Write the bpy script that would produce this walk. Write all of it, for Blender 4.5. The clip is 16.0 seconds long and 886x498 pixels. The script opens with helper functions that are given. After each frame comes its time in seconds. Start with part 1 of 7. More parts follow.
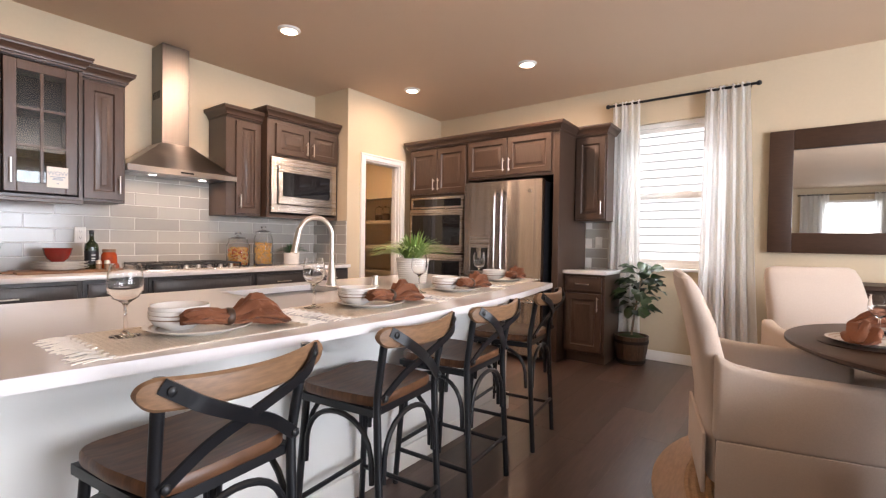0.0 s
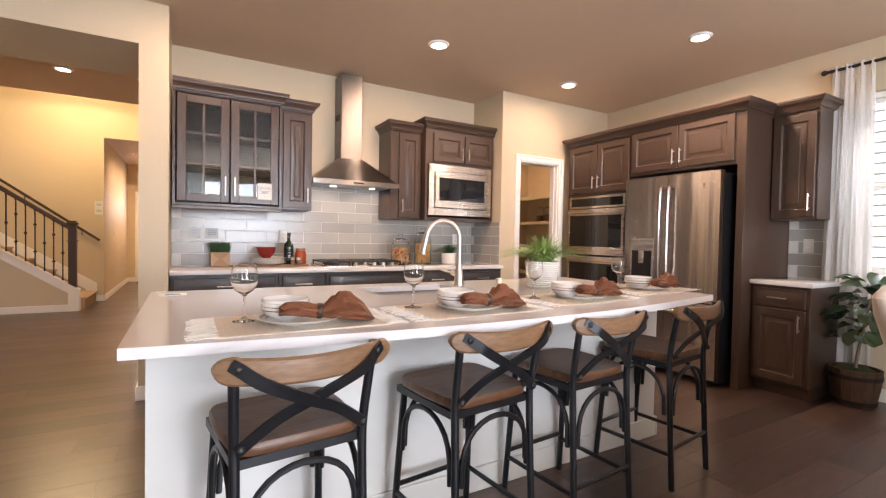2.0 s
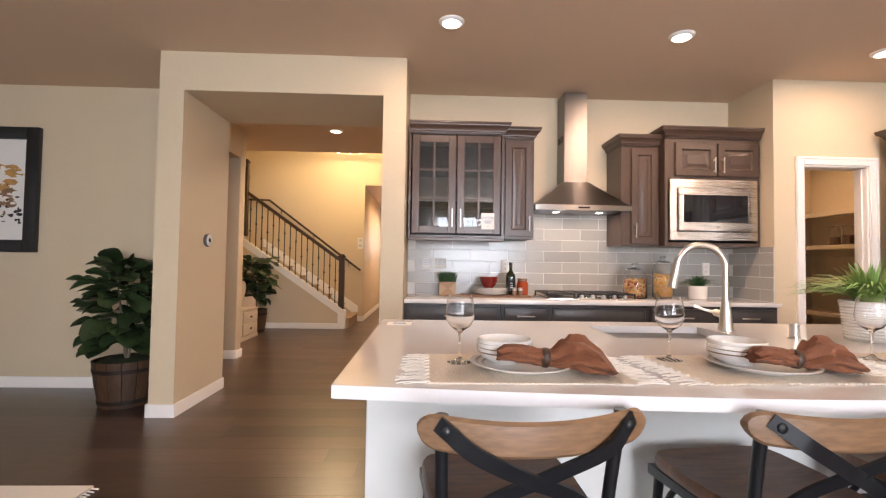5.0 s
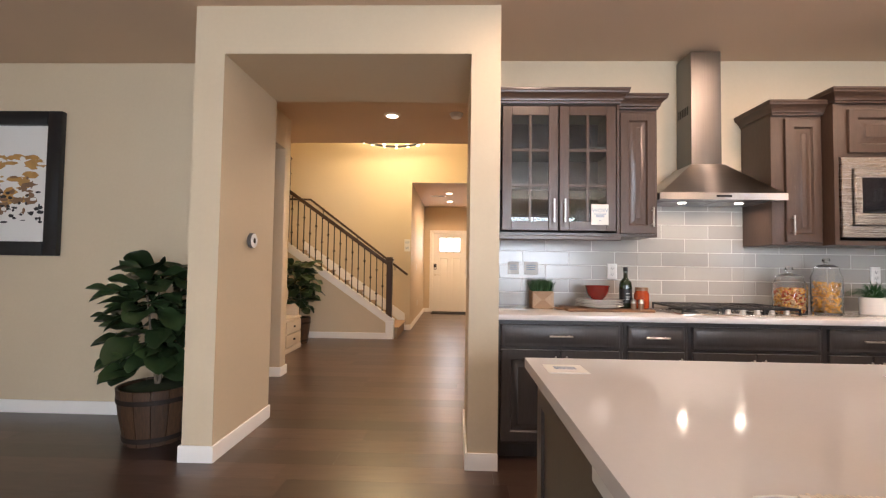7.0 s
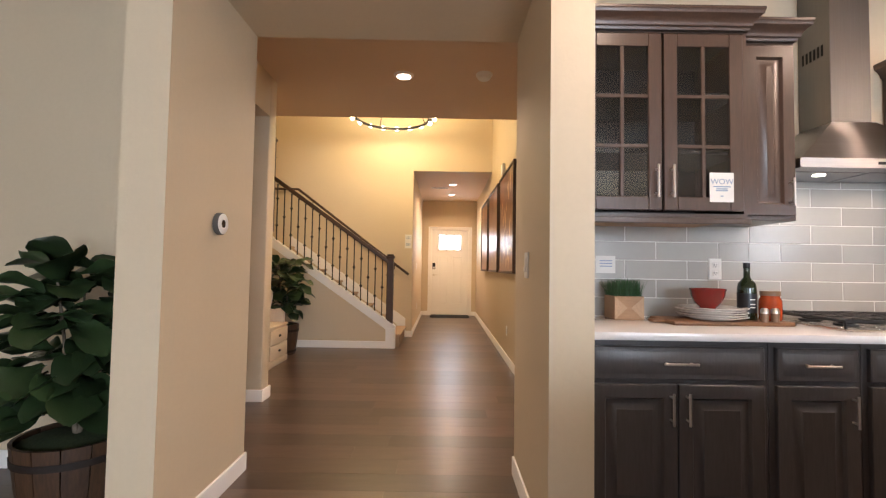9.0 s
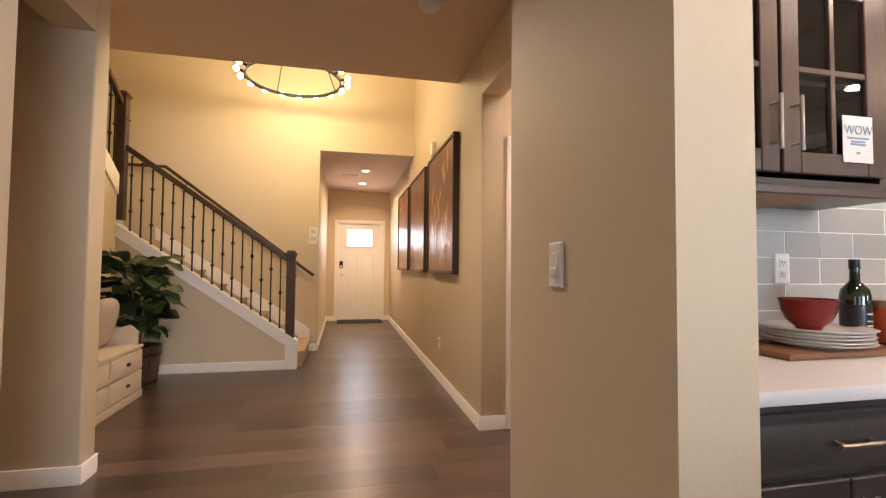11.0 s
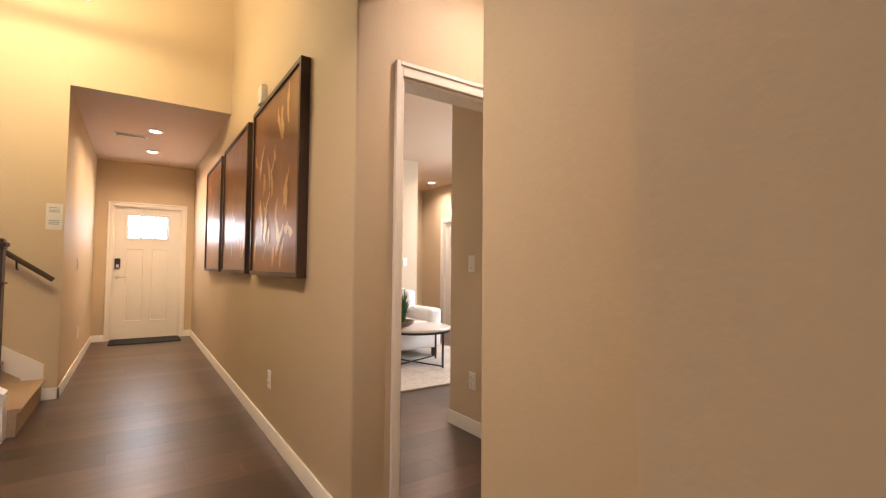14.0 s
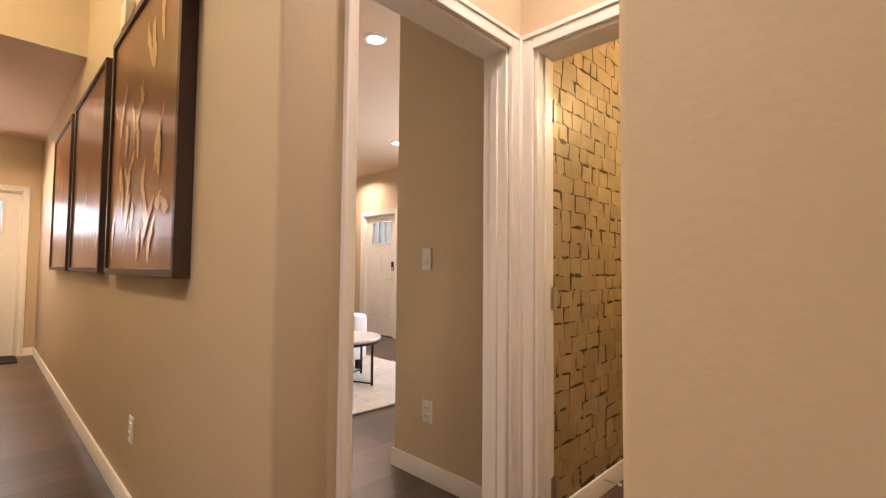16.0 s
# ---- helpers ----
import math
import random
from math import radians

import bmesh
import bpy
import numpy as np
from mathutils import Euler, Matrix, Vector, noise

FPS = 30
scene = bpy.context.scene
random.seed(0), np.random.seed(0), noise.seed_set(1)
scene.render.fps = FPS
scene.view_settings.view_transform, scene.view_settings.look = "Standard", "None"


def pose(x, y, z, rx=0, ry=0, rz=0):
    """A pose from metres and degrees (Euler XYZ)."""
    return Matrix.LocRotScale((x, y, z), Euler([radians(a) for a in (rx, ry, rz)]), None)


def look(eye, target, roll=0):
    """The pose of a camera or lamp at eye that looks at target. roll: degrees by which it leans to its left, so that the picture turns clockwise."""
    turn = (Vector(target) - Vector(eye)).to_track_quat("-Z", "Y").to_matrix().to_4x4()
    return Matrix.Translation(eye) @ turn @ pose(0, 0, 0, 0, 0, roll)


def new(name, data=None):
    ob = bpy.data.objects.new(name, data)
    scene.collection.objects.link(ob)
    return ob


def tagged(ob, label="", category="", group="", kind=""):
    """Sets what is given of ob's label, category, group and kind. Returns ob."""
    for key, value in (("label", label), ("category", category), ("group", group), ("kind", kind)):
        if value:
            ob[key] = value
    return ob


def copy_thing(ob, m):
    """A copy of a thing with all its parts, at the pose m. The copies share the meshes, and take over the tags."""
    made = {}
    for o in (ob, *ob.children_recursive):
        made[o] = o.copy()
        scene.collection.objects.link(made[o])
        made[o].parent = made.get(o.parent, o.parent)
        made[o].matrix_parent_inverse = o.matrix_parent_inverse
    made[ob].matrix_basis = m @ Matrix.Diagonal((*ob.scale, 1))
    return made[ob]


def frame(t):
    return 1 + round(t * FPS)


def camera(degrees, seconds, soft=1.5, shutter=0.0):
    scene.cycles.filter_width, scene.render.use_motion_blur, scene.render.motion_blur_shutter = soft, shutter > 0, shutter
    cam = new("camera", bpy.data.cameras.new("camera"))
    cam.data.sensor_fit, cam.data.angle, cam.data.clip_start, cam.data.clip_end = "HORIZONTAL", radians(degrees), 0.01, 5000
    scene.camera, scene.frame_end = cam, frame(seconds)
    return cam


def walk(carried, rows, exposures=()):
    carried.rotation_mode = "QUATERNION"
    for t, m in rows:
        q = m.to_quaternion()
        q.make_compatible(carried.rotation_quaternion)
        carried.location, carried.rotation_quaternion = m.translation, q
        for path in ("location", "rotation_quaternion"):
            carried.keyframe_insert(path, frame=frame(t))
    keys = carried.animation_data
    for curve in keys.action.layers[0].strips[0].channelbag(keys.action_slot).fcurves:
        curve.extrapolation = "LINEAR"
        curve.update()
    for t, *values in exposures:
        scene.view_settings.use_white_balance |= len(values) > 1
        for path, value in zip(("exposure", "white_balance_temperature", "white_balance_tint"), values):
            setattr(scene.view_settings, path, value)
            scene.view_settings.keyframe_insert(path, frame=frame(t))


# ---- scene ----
cam = camera(89.1, 16.0, soft=1.25)
PATH = [
    (0, (-0.301, 0.971, 1.148), (-1.507, 2.566, 1.111), 0.9),
    (0.5, (-0.226, 1.057, 1.149), (-1.599, 2.511, 1.109), 0.9),
    (1, (-0.151, 1.117, 1.155), (-1.662, 2.426, 1.11), 1.0),
    (1.5, (-0.103, 1.178, 1.16), (-1.736, 2.332, 1.112), 1.1),
    (2, (-0.097, 1.241, 1.168), (-1.835, 2.23, 1.117), 1.1),
    (2.5, (-0.133, 1.32, 1.165), (-1.959, 2.134, 1.116), 1.1),
    (3, (-0.172, 1.377, 1.157), (-2.066, 2.018, 1.131), 1.1),
    (3.5, (-0.203, 1.402, 1.153), (-2.146, 1.873, 1.15), 1.1),
    (4, (-0.231, 1.4, 1.16), (-2.206, 1.71, 1.18), 1.0),
    (4.5, (-0.284, 1.368, 1.159), (-2.276, 1.539, 1.207), 0.9),
    (7, (-1.167, 0.874, 1.17), (-3.165, 0.814, 1.248), 0.8),
    (7.5, (-1.381, 0.745, 1.158), (-3.378, 0.686, 1.238), 0.7),
    (8, (-1.588, 0.66, 1.142), (-3.585, 0.601, 1.221), 0.8),
    (10.5, (-2.877, 0.394, 1.137), (-4.855, 0.68, 1.218), 0.6),
    (11, (-3.123, 0.367, 1.148), (-5.074, 0.799, 1.225), 0.5),
    (11.5, (-3.337, 0.383, 1.143), (-5.248, 0.968, 1.221), 0.5),
    (12, (-3.532, 0.436, 1.143), (-5.395, 1.16, 1.22), 0.3),
    (12.5, (-3.734, 0.449, 1.14), (-5.546, 1.291, 1.218), 0.3),
    (13, (-3.96, 0.461, 1.151), (-5.72, 1.408, 1.229), 0.3),
    (13.5, (-4.177, 0.496, 1.147), (-5.884, 1.535, 1.228), 0.4),
    (14, (-4.383, 0.555, 1.145), (-6.034, 1.681, 1.227), 0.5),
    (14.5, (-4.59, 0.609, 1.153), (-6.184, 1.814, 1.232), 0.4),
    (15, (-4.804, 0.671, 1.141), (-6.334, 1.955, 1.228), 0.5),
    (15.5, (-4.969, 0.731, 1.131), (-6.431, 2.093, 1.219), 0.5),
    (16, (-5.121, 0.82, 1.117), (-6.516, 2.251, 1.208), 0.5),
]
walk(cam, [(t, look(eye, target, roll)) for t, eye, target, roll in PATH],
     [(0, 0.32, 6400, 18), (4.5, 0.33, 6400, 18), (8, 0.36, 6050, 14), (10.5, 0.34, 5900, 13), (14, 0.32, 6050, 14), (16, 0.28, 5950, 14)])

# ---- world and light ----
world = bpy.data.worlds.new("world")
scene.world = world
world.use_nodes = True
wn = world.node_tree.nodes
sky = wn.new("ShaderNodeTexSky")
sky.sky_type = "NISHITA"
sky.sun_disc = False
sky.sun_elevation, sky.sun_rotation = radians(48), radians(200)
sky.air_density, sky.dust_density = 1.2, 2.5
world.node_tree.links.new(sky.outputs[0], wn["Background"].inputs[0])
wn["Background"].inputs[1].default_value = 0.15
sun = new("sun", bpy.data.lights.new("sun", "SUN"))
sun.data.energy, sun.data.angle, sun.data.color = 5.0, radians(3), (1.0, 0.95, 0.88)
sun.matrix_world = pose(0, 0, 12, 42, 0, 200 - 180)
WARM = (1.0, 0.76, 0.57)
WARMER = (1.0, 0.68, 0.38)
YELLOW = (1.0, 0.74, 0.36)
DAY = (0.86, 0.94, 1.0)


def area(name, m, w, h, watts, colour=DAY, spread=180):
    ob = new(name, bpy.data.lights.new(name, "AREA"))
    ob.data.shape, ob.data.size, ob.data.size_y = "RECTANGLE", w, h
    ob.data.energy, ob.data.color, ob.data.spread = watts, colour, radians(spread)
    ob.matrix_world = m
    return ob


def disc_light(name, x, y, z, r, watts, colour=WARM, spread=150):
    ob = new(name, bpy.data.lights.new(name, "AREA"))
    ob.data.shape, ob.data.size = "DISK", r * 2
    ob.data.energy, ob.data.color, ob.data.spread = watts, colour, radians(spread)
    ob.matrix_world = pose(x, y, z)
    return ob


def bulb_light(name, x, y, z, r, watts, colour=WARM):
    ob = new(name, bpy.data.lights.new(name, "POINT"))
    ob.data.shadow_soft_size, ob.data.energy, ob.data.color = r, watts, colour
    ob.matrix_world = pose(x, y, z)
    return ob


# daylight standing in the window openings
area("daylight_east_one", pose(3.55, 2.6, 1.45, 101, 0, 90), 2.6, 2.0, 285)
area("daylight_east_two", pose(3.55, -1.6, 1.45, 90, 0, 90), 2.6, 2.0, 34)
area("daylight_south", pose(1.1, -5.45, 1.57, 90, 0, 0), 1.1, 1.5, 15)
# added panel, unseen outside above the window head, boosting the sky's light
area("daylight_over_kitchen_window", look((-1.17, 6.6, 3.5), (-1.17, 4.6, 0.6)), 1.8, 0.8, 110)
area("daylight_den", pose(-8.6, 5.44, 1.5, 90, 0, 180), 1.5, 1.3, 60)
area("daylight_front_door", pose(-12.9, 0.7, 1.74, 90, 0, -90), 0.5, 0.34, 5)
KITCHEN_SPOTS = [(-3.28, 1.44), (-3.36, 3.02), (-3.49, 4.6), (-2.17, 4.65)]
for (x, y), watts in zip(KITCHEN_SPOTS, (12, 19, 8, 22)):
    disc_light("downlight_lamp", x, y, 2.715, 0.07, watts, (1.0, 0.71, 0.49), 180)
disc_light("downlight_lamp", -5.79, 0.185, 2.715, 0.07, 22, WARM, 135)
for x in (-10.6, -11.77):
    disc_light("downlight_lamp", x, 0.7, 2.69, 0.07, 18, WARMER)
for x, y in ((-7.64, 2.7), (-9.55, 4.5), (-11.45, 5.1)):
    disc_light("downlight_lamp", x, y, 2.715, 0.07, 16)
for k in range(4):
    a = radians(45 + 90 * k)
    bulb_light("chandelier_lamp", -8.15 + 0.25 * math.cos(a), -0.2 + 0.25 * math.sin(a), 3.24, 0.12, 25, YELLOW)
disc_light("recess_lamp", -5.7, 1.98, 2.72, 0.07, 11, WARM)
bulb_light("powder_lamp", -5.3, 3.6, 2.2, 0.08, 30, YELLOW)
disc_light("pantry_lamp", -4.8, 5.0, 2.70, 0.09, 10, WARMER)
for y in (2.44, 2.83):
    disc_light("hood_lamp", -4.35, y, 1.628, 0.024, 0.9, WARM, 160)

# ---- materials ----
def mat(name, colour, rough=0.5, metal=0.0, grain=0.0, gscale=60.0, blotch=0.0, bscale=2.0, bump=0.0, bumpscale=200.0, stretch=(1, 1, 1), ior=1.5, trans=0.0, sheen=0.0, coat=0.0, rand=0.0, subsurf=0.0, rvar=0.0, island=0.0):
    m = bpy.data.materials.new(name)
    m.use_nodes = True
    nt = m.node_tree
    n, ln = nt.nodes, nt.links
    b = n["Principled BSDF"]
    b.inputs["Roughness"].default_value = rough
    b.inputs["Metallic"].default_value = metal
    b.inputs["IOR"].default_value = ior
    b.inputs["Transmission Weight"].default_value = trans
    b.inputs["Sheen Weight"].default_value = sheen
    b.inputs["Coat Weight"].default_value = coat
    b.inputs["Subsurface Weight"].default_value = subsurf
    b.inputs["Base Color"].default_value = (*colour, 1)
    co = n.new("ShaderNodeTexCoord")
    mp = n.new("ShaderNodeMapping")
    mp.inputs["Scale"].default_value = stretch
    ln.new(co.outputs["Object"], mp.inputs[0])

    def noise_tex(scale, detail=4):
        t = n.new("ShaderNodeTexNoise")
        t.inputs["Scale"].default_value, t.inputs["Detail"].default_value = scale, detail
        ln.new(mp.outputs[0], t.inputs["Vector"])
        return t

    src = None

    def vary(fac, amount):
        nonlocal src
        hsv = n.new("ShaderNodeHueSaturation")
        r = n.new("ShaderNodeMapRange")
        r.inputs["To Min"].default_value, r.inputs["To Max"].default_value = 1 - amount, 1 + amount
        ln.new(fac, r.inputs[0])
        ln.new(r.outputs[0], hsv.inputs["Value"])
        if src:
            ln.new(src, hsv.inputs["Color"])
        else:
            hsv.inputs["Color"].default_value = (*colour, 1)
        src = hsv.outputs[0]

    if grain:
        vary(noise_tex(gscale, 6).outputs[0], grain)
    if blotch:
        vary(noise_tex(bscale, 3).outputs[0], blotch)
    if rand:
        vary(n.new("ShaderNodeObjectInfo").outputs["Random"], rand)
    if island:
        vary(n.new("ShaderNodeNewGeometry").outputs["Random Per Island"], island)
    if src:
        ln.new(src, b.inputs["Base Color"])
    if rvar:
        r = n.new("ShaderNodeMapRange")
        r.inputs["To Min"].default_value, r.inputs["To Max"].default_value = max(rough - rvar, 0.02), rough + rvar
        ln.new(noise_tex(gscale * 0.3, 4).outputs[0], r.inputs[0])
        ln.new(r.outputs[0], b.inputs["Roughness"])
    if bump:
        bp = n.new("ShaderNodeBump")
        bp.inputs["Strength"].default_value, bp.inputs["Distance"].default_value = bump, 0.002
        ln.new(noise_tex(bumpscale, 4).outputs[0], bp.inputs["Height"])
        ln.new(bp.outputs[0], b.inputs["Normal"])
    return m


def glow(name, colour, strength):
    m = bpy.data.materials.new(name)
    m.use_nodes = True
    b = m.node_tree.nodes["Principled BSDF"]
    b.inputs["Base Color"].default_value = (*colour, 1)
    b.inputs["Emission Color"].default_value = (*colour, 1)
    b.inputs["Emission Strength"].default_value = strength
    return m


M_WALL = mat("wall_paint", (0.60, 0.49, 0.34), 0.62, blotch=0.035, bscale=1.3, grain=0.03, gscale=40, bump=0.3, bumpscale=70)
# wall paint shifted to orange, with the warm bounce light put into the colour
M_CEIL = mat("ceiling_paint_warm_bounce", (0.66, 0.49, 0.345), 0.75, blotch=0.03, bscale=1.1, bump=0.3, bumpscale=60)
M_TRIM = mat("white_trim_paint", (0.84, 0.81, 0.77), 0.35, grain=0.02, gscale=30, bump=0.05)
M_PLANK = mat("dark_floor_wood", (0.073, 0.044, 0.033), 0.30, grain=0.40, gscale=7, blotch=0.28, bscale=3, stretch=(9, 1, 1), rand=0.42, rvar=0.03, ior=1.64)
M_PLANKFAR = mat("dark_floor_wood_far", (0.073, 0.044, 0.033), 0.30, grain=0.40, gscale=7, blotch=0.28, bscale=3, stretch=(9, 1, 1), island=0.42, rvar=0.03, ior=1.64)
M_SUB = mat("floor_underlay", (0.02, 0.013, 0.01), 0.7, blotch=0.1)
M_CAB = mat("stained_cabinet_wood", (0.068, 0.040, 0.027), 0.32, grain=0.35, gscale=18, blotch=0.12, bscale=3, stretch=(7, 7, 0.8), bump=0.08, bumpscale=40)
# near-black, so the shade behind the cabinet glass sits in the colour
M_CABIN = mat("cabinet_inside_shade", (0.024, 0.021, 0.02), 0.6, grain=0.1)
# dark stain greyed: the blue daylight reflected low down is mixed into the colour
M_BASECAB = mat("daylit_base_cabinet_wood", (0.052, 0.045, 0.043), 0.36, grain=0.3, gscale=18, blotch=0.1, bscale=3, stretch=(7, 7, 0.8), bump=0.08, bumpscale=40)
M_QUARTZ = mat("white_quartz", (0.72, 0.695, 0.69), 0.08, grain=0.02, gscale=90, blotch=0.02, bscale=5)
M_ISLAND = mat("island_paint", (0.74, 0.735, 0.70), 0.5, blotch=0.02, bump=0.1, bumpscale=60)
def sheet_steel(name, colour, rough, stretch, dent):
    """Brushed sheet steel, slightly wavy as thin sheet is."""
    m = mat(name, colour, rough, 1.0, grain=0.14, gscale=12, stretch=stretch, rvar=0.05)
    n, ln = m.node_tree.nodes, m.node_tree.links
    c = n.new("ShaderNodeTexCoord")
    mp = n.new("ShaderNodeMapping")
    mp.inputs["Scale"].default_value = dent
    t = n.new("ShaderNodeTexNoise")
    t.inputs["Scale"].default_value, t.inputs["Detail"].default_value = 1.0, 1.5
    bp = n.new("ShaderNodeBump")
    bp.inputs["Strength"].default_value, bp.inputs["Distance"].default_value = 0.7, 0.012
    ln.new(c.outputs["Object"], mp.inputs[0])
    ln.new(mp.outputs[0], t.inputs["Vector"])
    ln.new(t.outputs[0], bp.inputs["Height"])
    ln.new(bp.outputs[0], n["Principled BSDF"].inputs["Normal"])
    tg = n.new("ShaderNodeTangent")
    tg.direction_type, tg.axis = "RADIAL", "Z"
    ln.new(tg.outputs[0], n["Principled BSDF"].inputs["Tangent"])
    n["Principled BSDF"].inputs["Anisotropic"].default_value = 0.85
    n["Principled BSDF"].inputs["Anisotropic Rotation"].default_value = 0.25
    return m


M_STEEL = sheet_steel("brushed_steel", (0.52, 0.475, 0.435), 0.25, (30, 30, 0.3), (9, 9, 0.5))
M_STEELH = sheet_steel("brushed_steel_across", (0.60, 0.555, 0.51), 0.27, (0.6, 0.6, 150), (2, 2, 2))
# hood steel with its colour darkened for the chimney, offsetting overbright reflections
M_STEELD = sheet_steel("darkened_brushed_steel", (0.21, 0.195, 0.18), 0.36, (30, 30, 0.3), (5, 5, 0.4))
M_STEELC = sheet_steel("hood_steel", (0.42, 0.39, 0.365), 0.33, (0.6, 0.6, 40), (1.5, 1.5, 1.5))
M_CHROME = mat("satin_nickel", (0.66, 0.61, 0.55), 0.3, 1.0, grain=0.03)
M_BLACKGLASS = mat("black_glass", (0.012, 0.012, 0.014), 0.05, coat=0.3)
M_GLASS = mat("clear_glass", (1, 1, 1), 0.0, trans=1.0, ior=1.45)
M_PANE = mat("window_glass", (1, 1, 1), 0.0, trans=1.0, ior=1.05)
M_CABGLASS = mat("cabinet_glass", (0.9, 0.95, 0.95), 0.0, trans=1.0, ior=1.5)
M_TILE = mat("grey_glazed_tile", (0.39, 0.372, 0.34), 0.19, grain=0.03, gscale=20, rand=0.09, bump=0.06, bumpscale=14)
M_GROUT = mat("pale_grout", (0.70, 0.68, 0.64), 0.8, grain=0.06, gscale=80)
M_BLACK = mat("black_iron", (0.018, 0.018, 0.019), 0.42, 0.4, grain=0.2, gscale=40, bump=0.1)
M_BLACKMAT = mat("black_metal_paint", (0.010, 0.0105, 0.0125), 0.36, grain=0.25, gscale=25, bump=0.08)
M_SEATWOOD = mat("worn_brown_seat", (0.125, 0.055, 0.025), 0.4, grain=0.55, gscale=12, blotch=0.45, bscale=6, stretch=(1, 6, 1), bump=0.1, bumpscale=40)
M_RAILWOOD = mat("oak_rail_wood", (0.205, 0.112, 0.056), 0.42, grain=0.5, gscale=16, blotch=0.2, bscale=5, stretch=(1, 8, 9), bump=0.15, bumpscale=40)
M_DARKWOOD = mat("dark_wood", (0.050, 0.024, 0.013), 0.46, grain=0.4, gscale=16, stretch=(1, 8, 8), bump=0.1, bumpscale=40)
M_BARREL = mat("barrel_wood", (0.068, 0.034, 0.017), 0.5, grain=0.7, gscale=14, blotch=0.3, bscale=6, stretch=(8, 8, 1), bump=0.2, bumpscale=30, rand=0.2)
M_LEAF = mat("fig_leaf", (0.030, 0.053, 0.019), 0.34, grain=0.3, gscale=12, rand=0.55, bump=0.25, bumpscale=30)
M_GRASS = mat("grass_blade", (0.26, 0.40, 0.11), 0.42, grain=0.4, gscale=9, bump=0.05)
M_GRASSD = mat("dark_grass_blade", (0.035, 0.10, 0.03), 0.45, grain=0.4, gscale=30)
M_TRUNK = mat("grey_bark", (0.17, 0.13, 0.09), 0.8, grain=0.4, gscale=40, bump=0.4, bumpscale=50)
M_MOSS = mat("moss", (0.035, 0.05, 0.015), 0.95, grain=0.6, gscale=70, bump=1.0, bumpscale=60)
M_CERAMIC = mat("white_ceramic", (0.76, 0.73, 0.69), 0.22, grain=0.02, blotch=0.02)
M_CERBROWN = mat("brown_glaze", (0.20, 0.115, 0.065), 0.3, grain=0.2, gscale=40)
M_NAPKIN = mat("rust_linen", (0.175, 0.056, 0.020), 0.8, grain=0.25, gscale=150, blotch=0.15, bscale=12, bump=0.5, bumpscale=400, sheen=0.05)
M_MAT = mat("woven_jute_mat", (0.74, 0.66, 0.56), 0.9, grain=0.35, gscale=50, stretch=(1, 12, 1), bump=0.8, bumpscale=90)
M_FRINGE = mat("white_fringe", (0.78, 0.74, 0.68), 0.9, grain=0.12, gscale=120)
M_LINEN = mat("cream_upholstery", (0.50, 0.405, 0.33), 0.85, grain=0.07, gscale=160, blotch=0.04, bump=0.3, bumpscale=350, sheen=0.2)
M_CURTAIN = mat("white_curtain", (0.84, 0.82, 0.79), 0.85, grain=0.04, gscale=160, trans=0.0, bump=0.15, bumpscale=300)
M_MIRROR = mat("mirror_silver", (0.92, 0.92, 0.92), 0.015, 1.0)
M_CARPET = mat("beige_carpet", (0.40, 0.29, 0.20), 0.95, grain=0.35, gscale=120, blotch=0.1, bump=0.9, bumpscale=160)
M_RUG = mat("jute_rug", (0.36, 0.22, 0.11), 0.95, grain=0.4, gscale=60, bump=1.0, bumpscale=90)
M_DENRUG = mat("pale_shag_rug", (0.50, 0.44, 0.37), 0.95, grain=0.35, gscale=30, blotch=0.2, bscale=4, bump=1.0, bumpscale=90)
M_RED = mat("red_glaze", (0.17, 0.008, 0.006), 0.16, grain=0.06, gscale=20)
M_BOTTLE = mat("dark_green_bottle", (0.012, 0.022, 0.008), 0.06, coat=0.4)
M_LABEL = mat("paper_label", (0.72, 0.70, 0.66), 0.6, grain=0.04)
M_INK = mat("blue_grey_ink", (0.22, 0.30, 0.42), 0.6)
M_SAUCE = mat("tomato_sauce", (0.34, 0.055, 0.015), 0.12, grain=0.2, gscale=50)
M_BOARD = mat("cutting_board", (0.20, 0.095, 0.042), 0.5, grain=0.35, gscale=14, stretch=(8, 1, 8), bump=0.1)
M_PINE = mat("pale_box_wood", (0.36, 0.22, 0.12), 0.6, grain=0.3, gscale=16, stretch=(6, 1, 6), bump=0.1)
M_PINEL = mat("inlay_wood", (0.45, 0.31, 0.19), 0.6, grain=0.25, gscale=16, stretch=(1, 6, 6), bump=0.1)
M_PASTA = mat("dry_pasta", (0.92, 0.52, 0.11), 0.5, rand=0.25, grain=0.2, gscale=30)
M_PASTAR = mat("red_pasta", (0.62, 0.13, 0.03), 0.5, grain=0.2, gscale=30)
M_PASTAP = mat("pale_pasta", (0.82, 0.58, 0.28), 0.5, grain=0.2, gscale=30)
M_CREAM = mat("cream_painted_wood", (0.62, 0.52, 0.40), 0.45, grain=0.08, gscale=14, stretch=(1, 1, 6))
M_PLASTIC = mat("white_plastic", (0.80, 0.78, 0.74), 0.35, grain=0.01)
M_THERMO = mat("dark_grey_plastic", (0.09, 0.085, 0.08), 0.4, grain=0.03)
M_DARK = mat("dark_gap", (0.01, 0.01, 0.01), 0.8)
M_GOLD = mat("bronze_canvas", (0.24, 0.108, 0.042), 0.30, 0.35, grain=0.35, gscale=7, blotch=0.6, bscale=2.2, stretch=(1, 1, 0.8), bump=0.25, bumpscale=12)
M_GOLDP = mat("pale_gold_leaf", (0.66, 0.46, 0.24), 0.3, 0.4, grain=0.25, gscale=20)
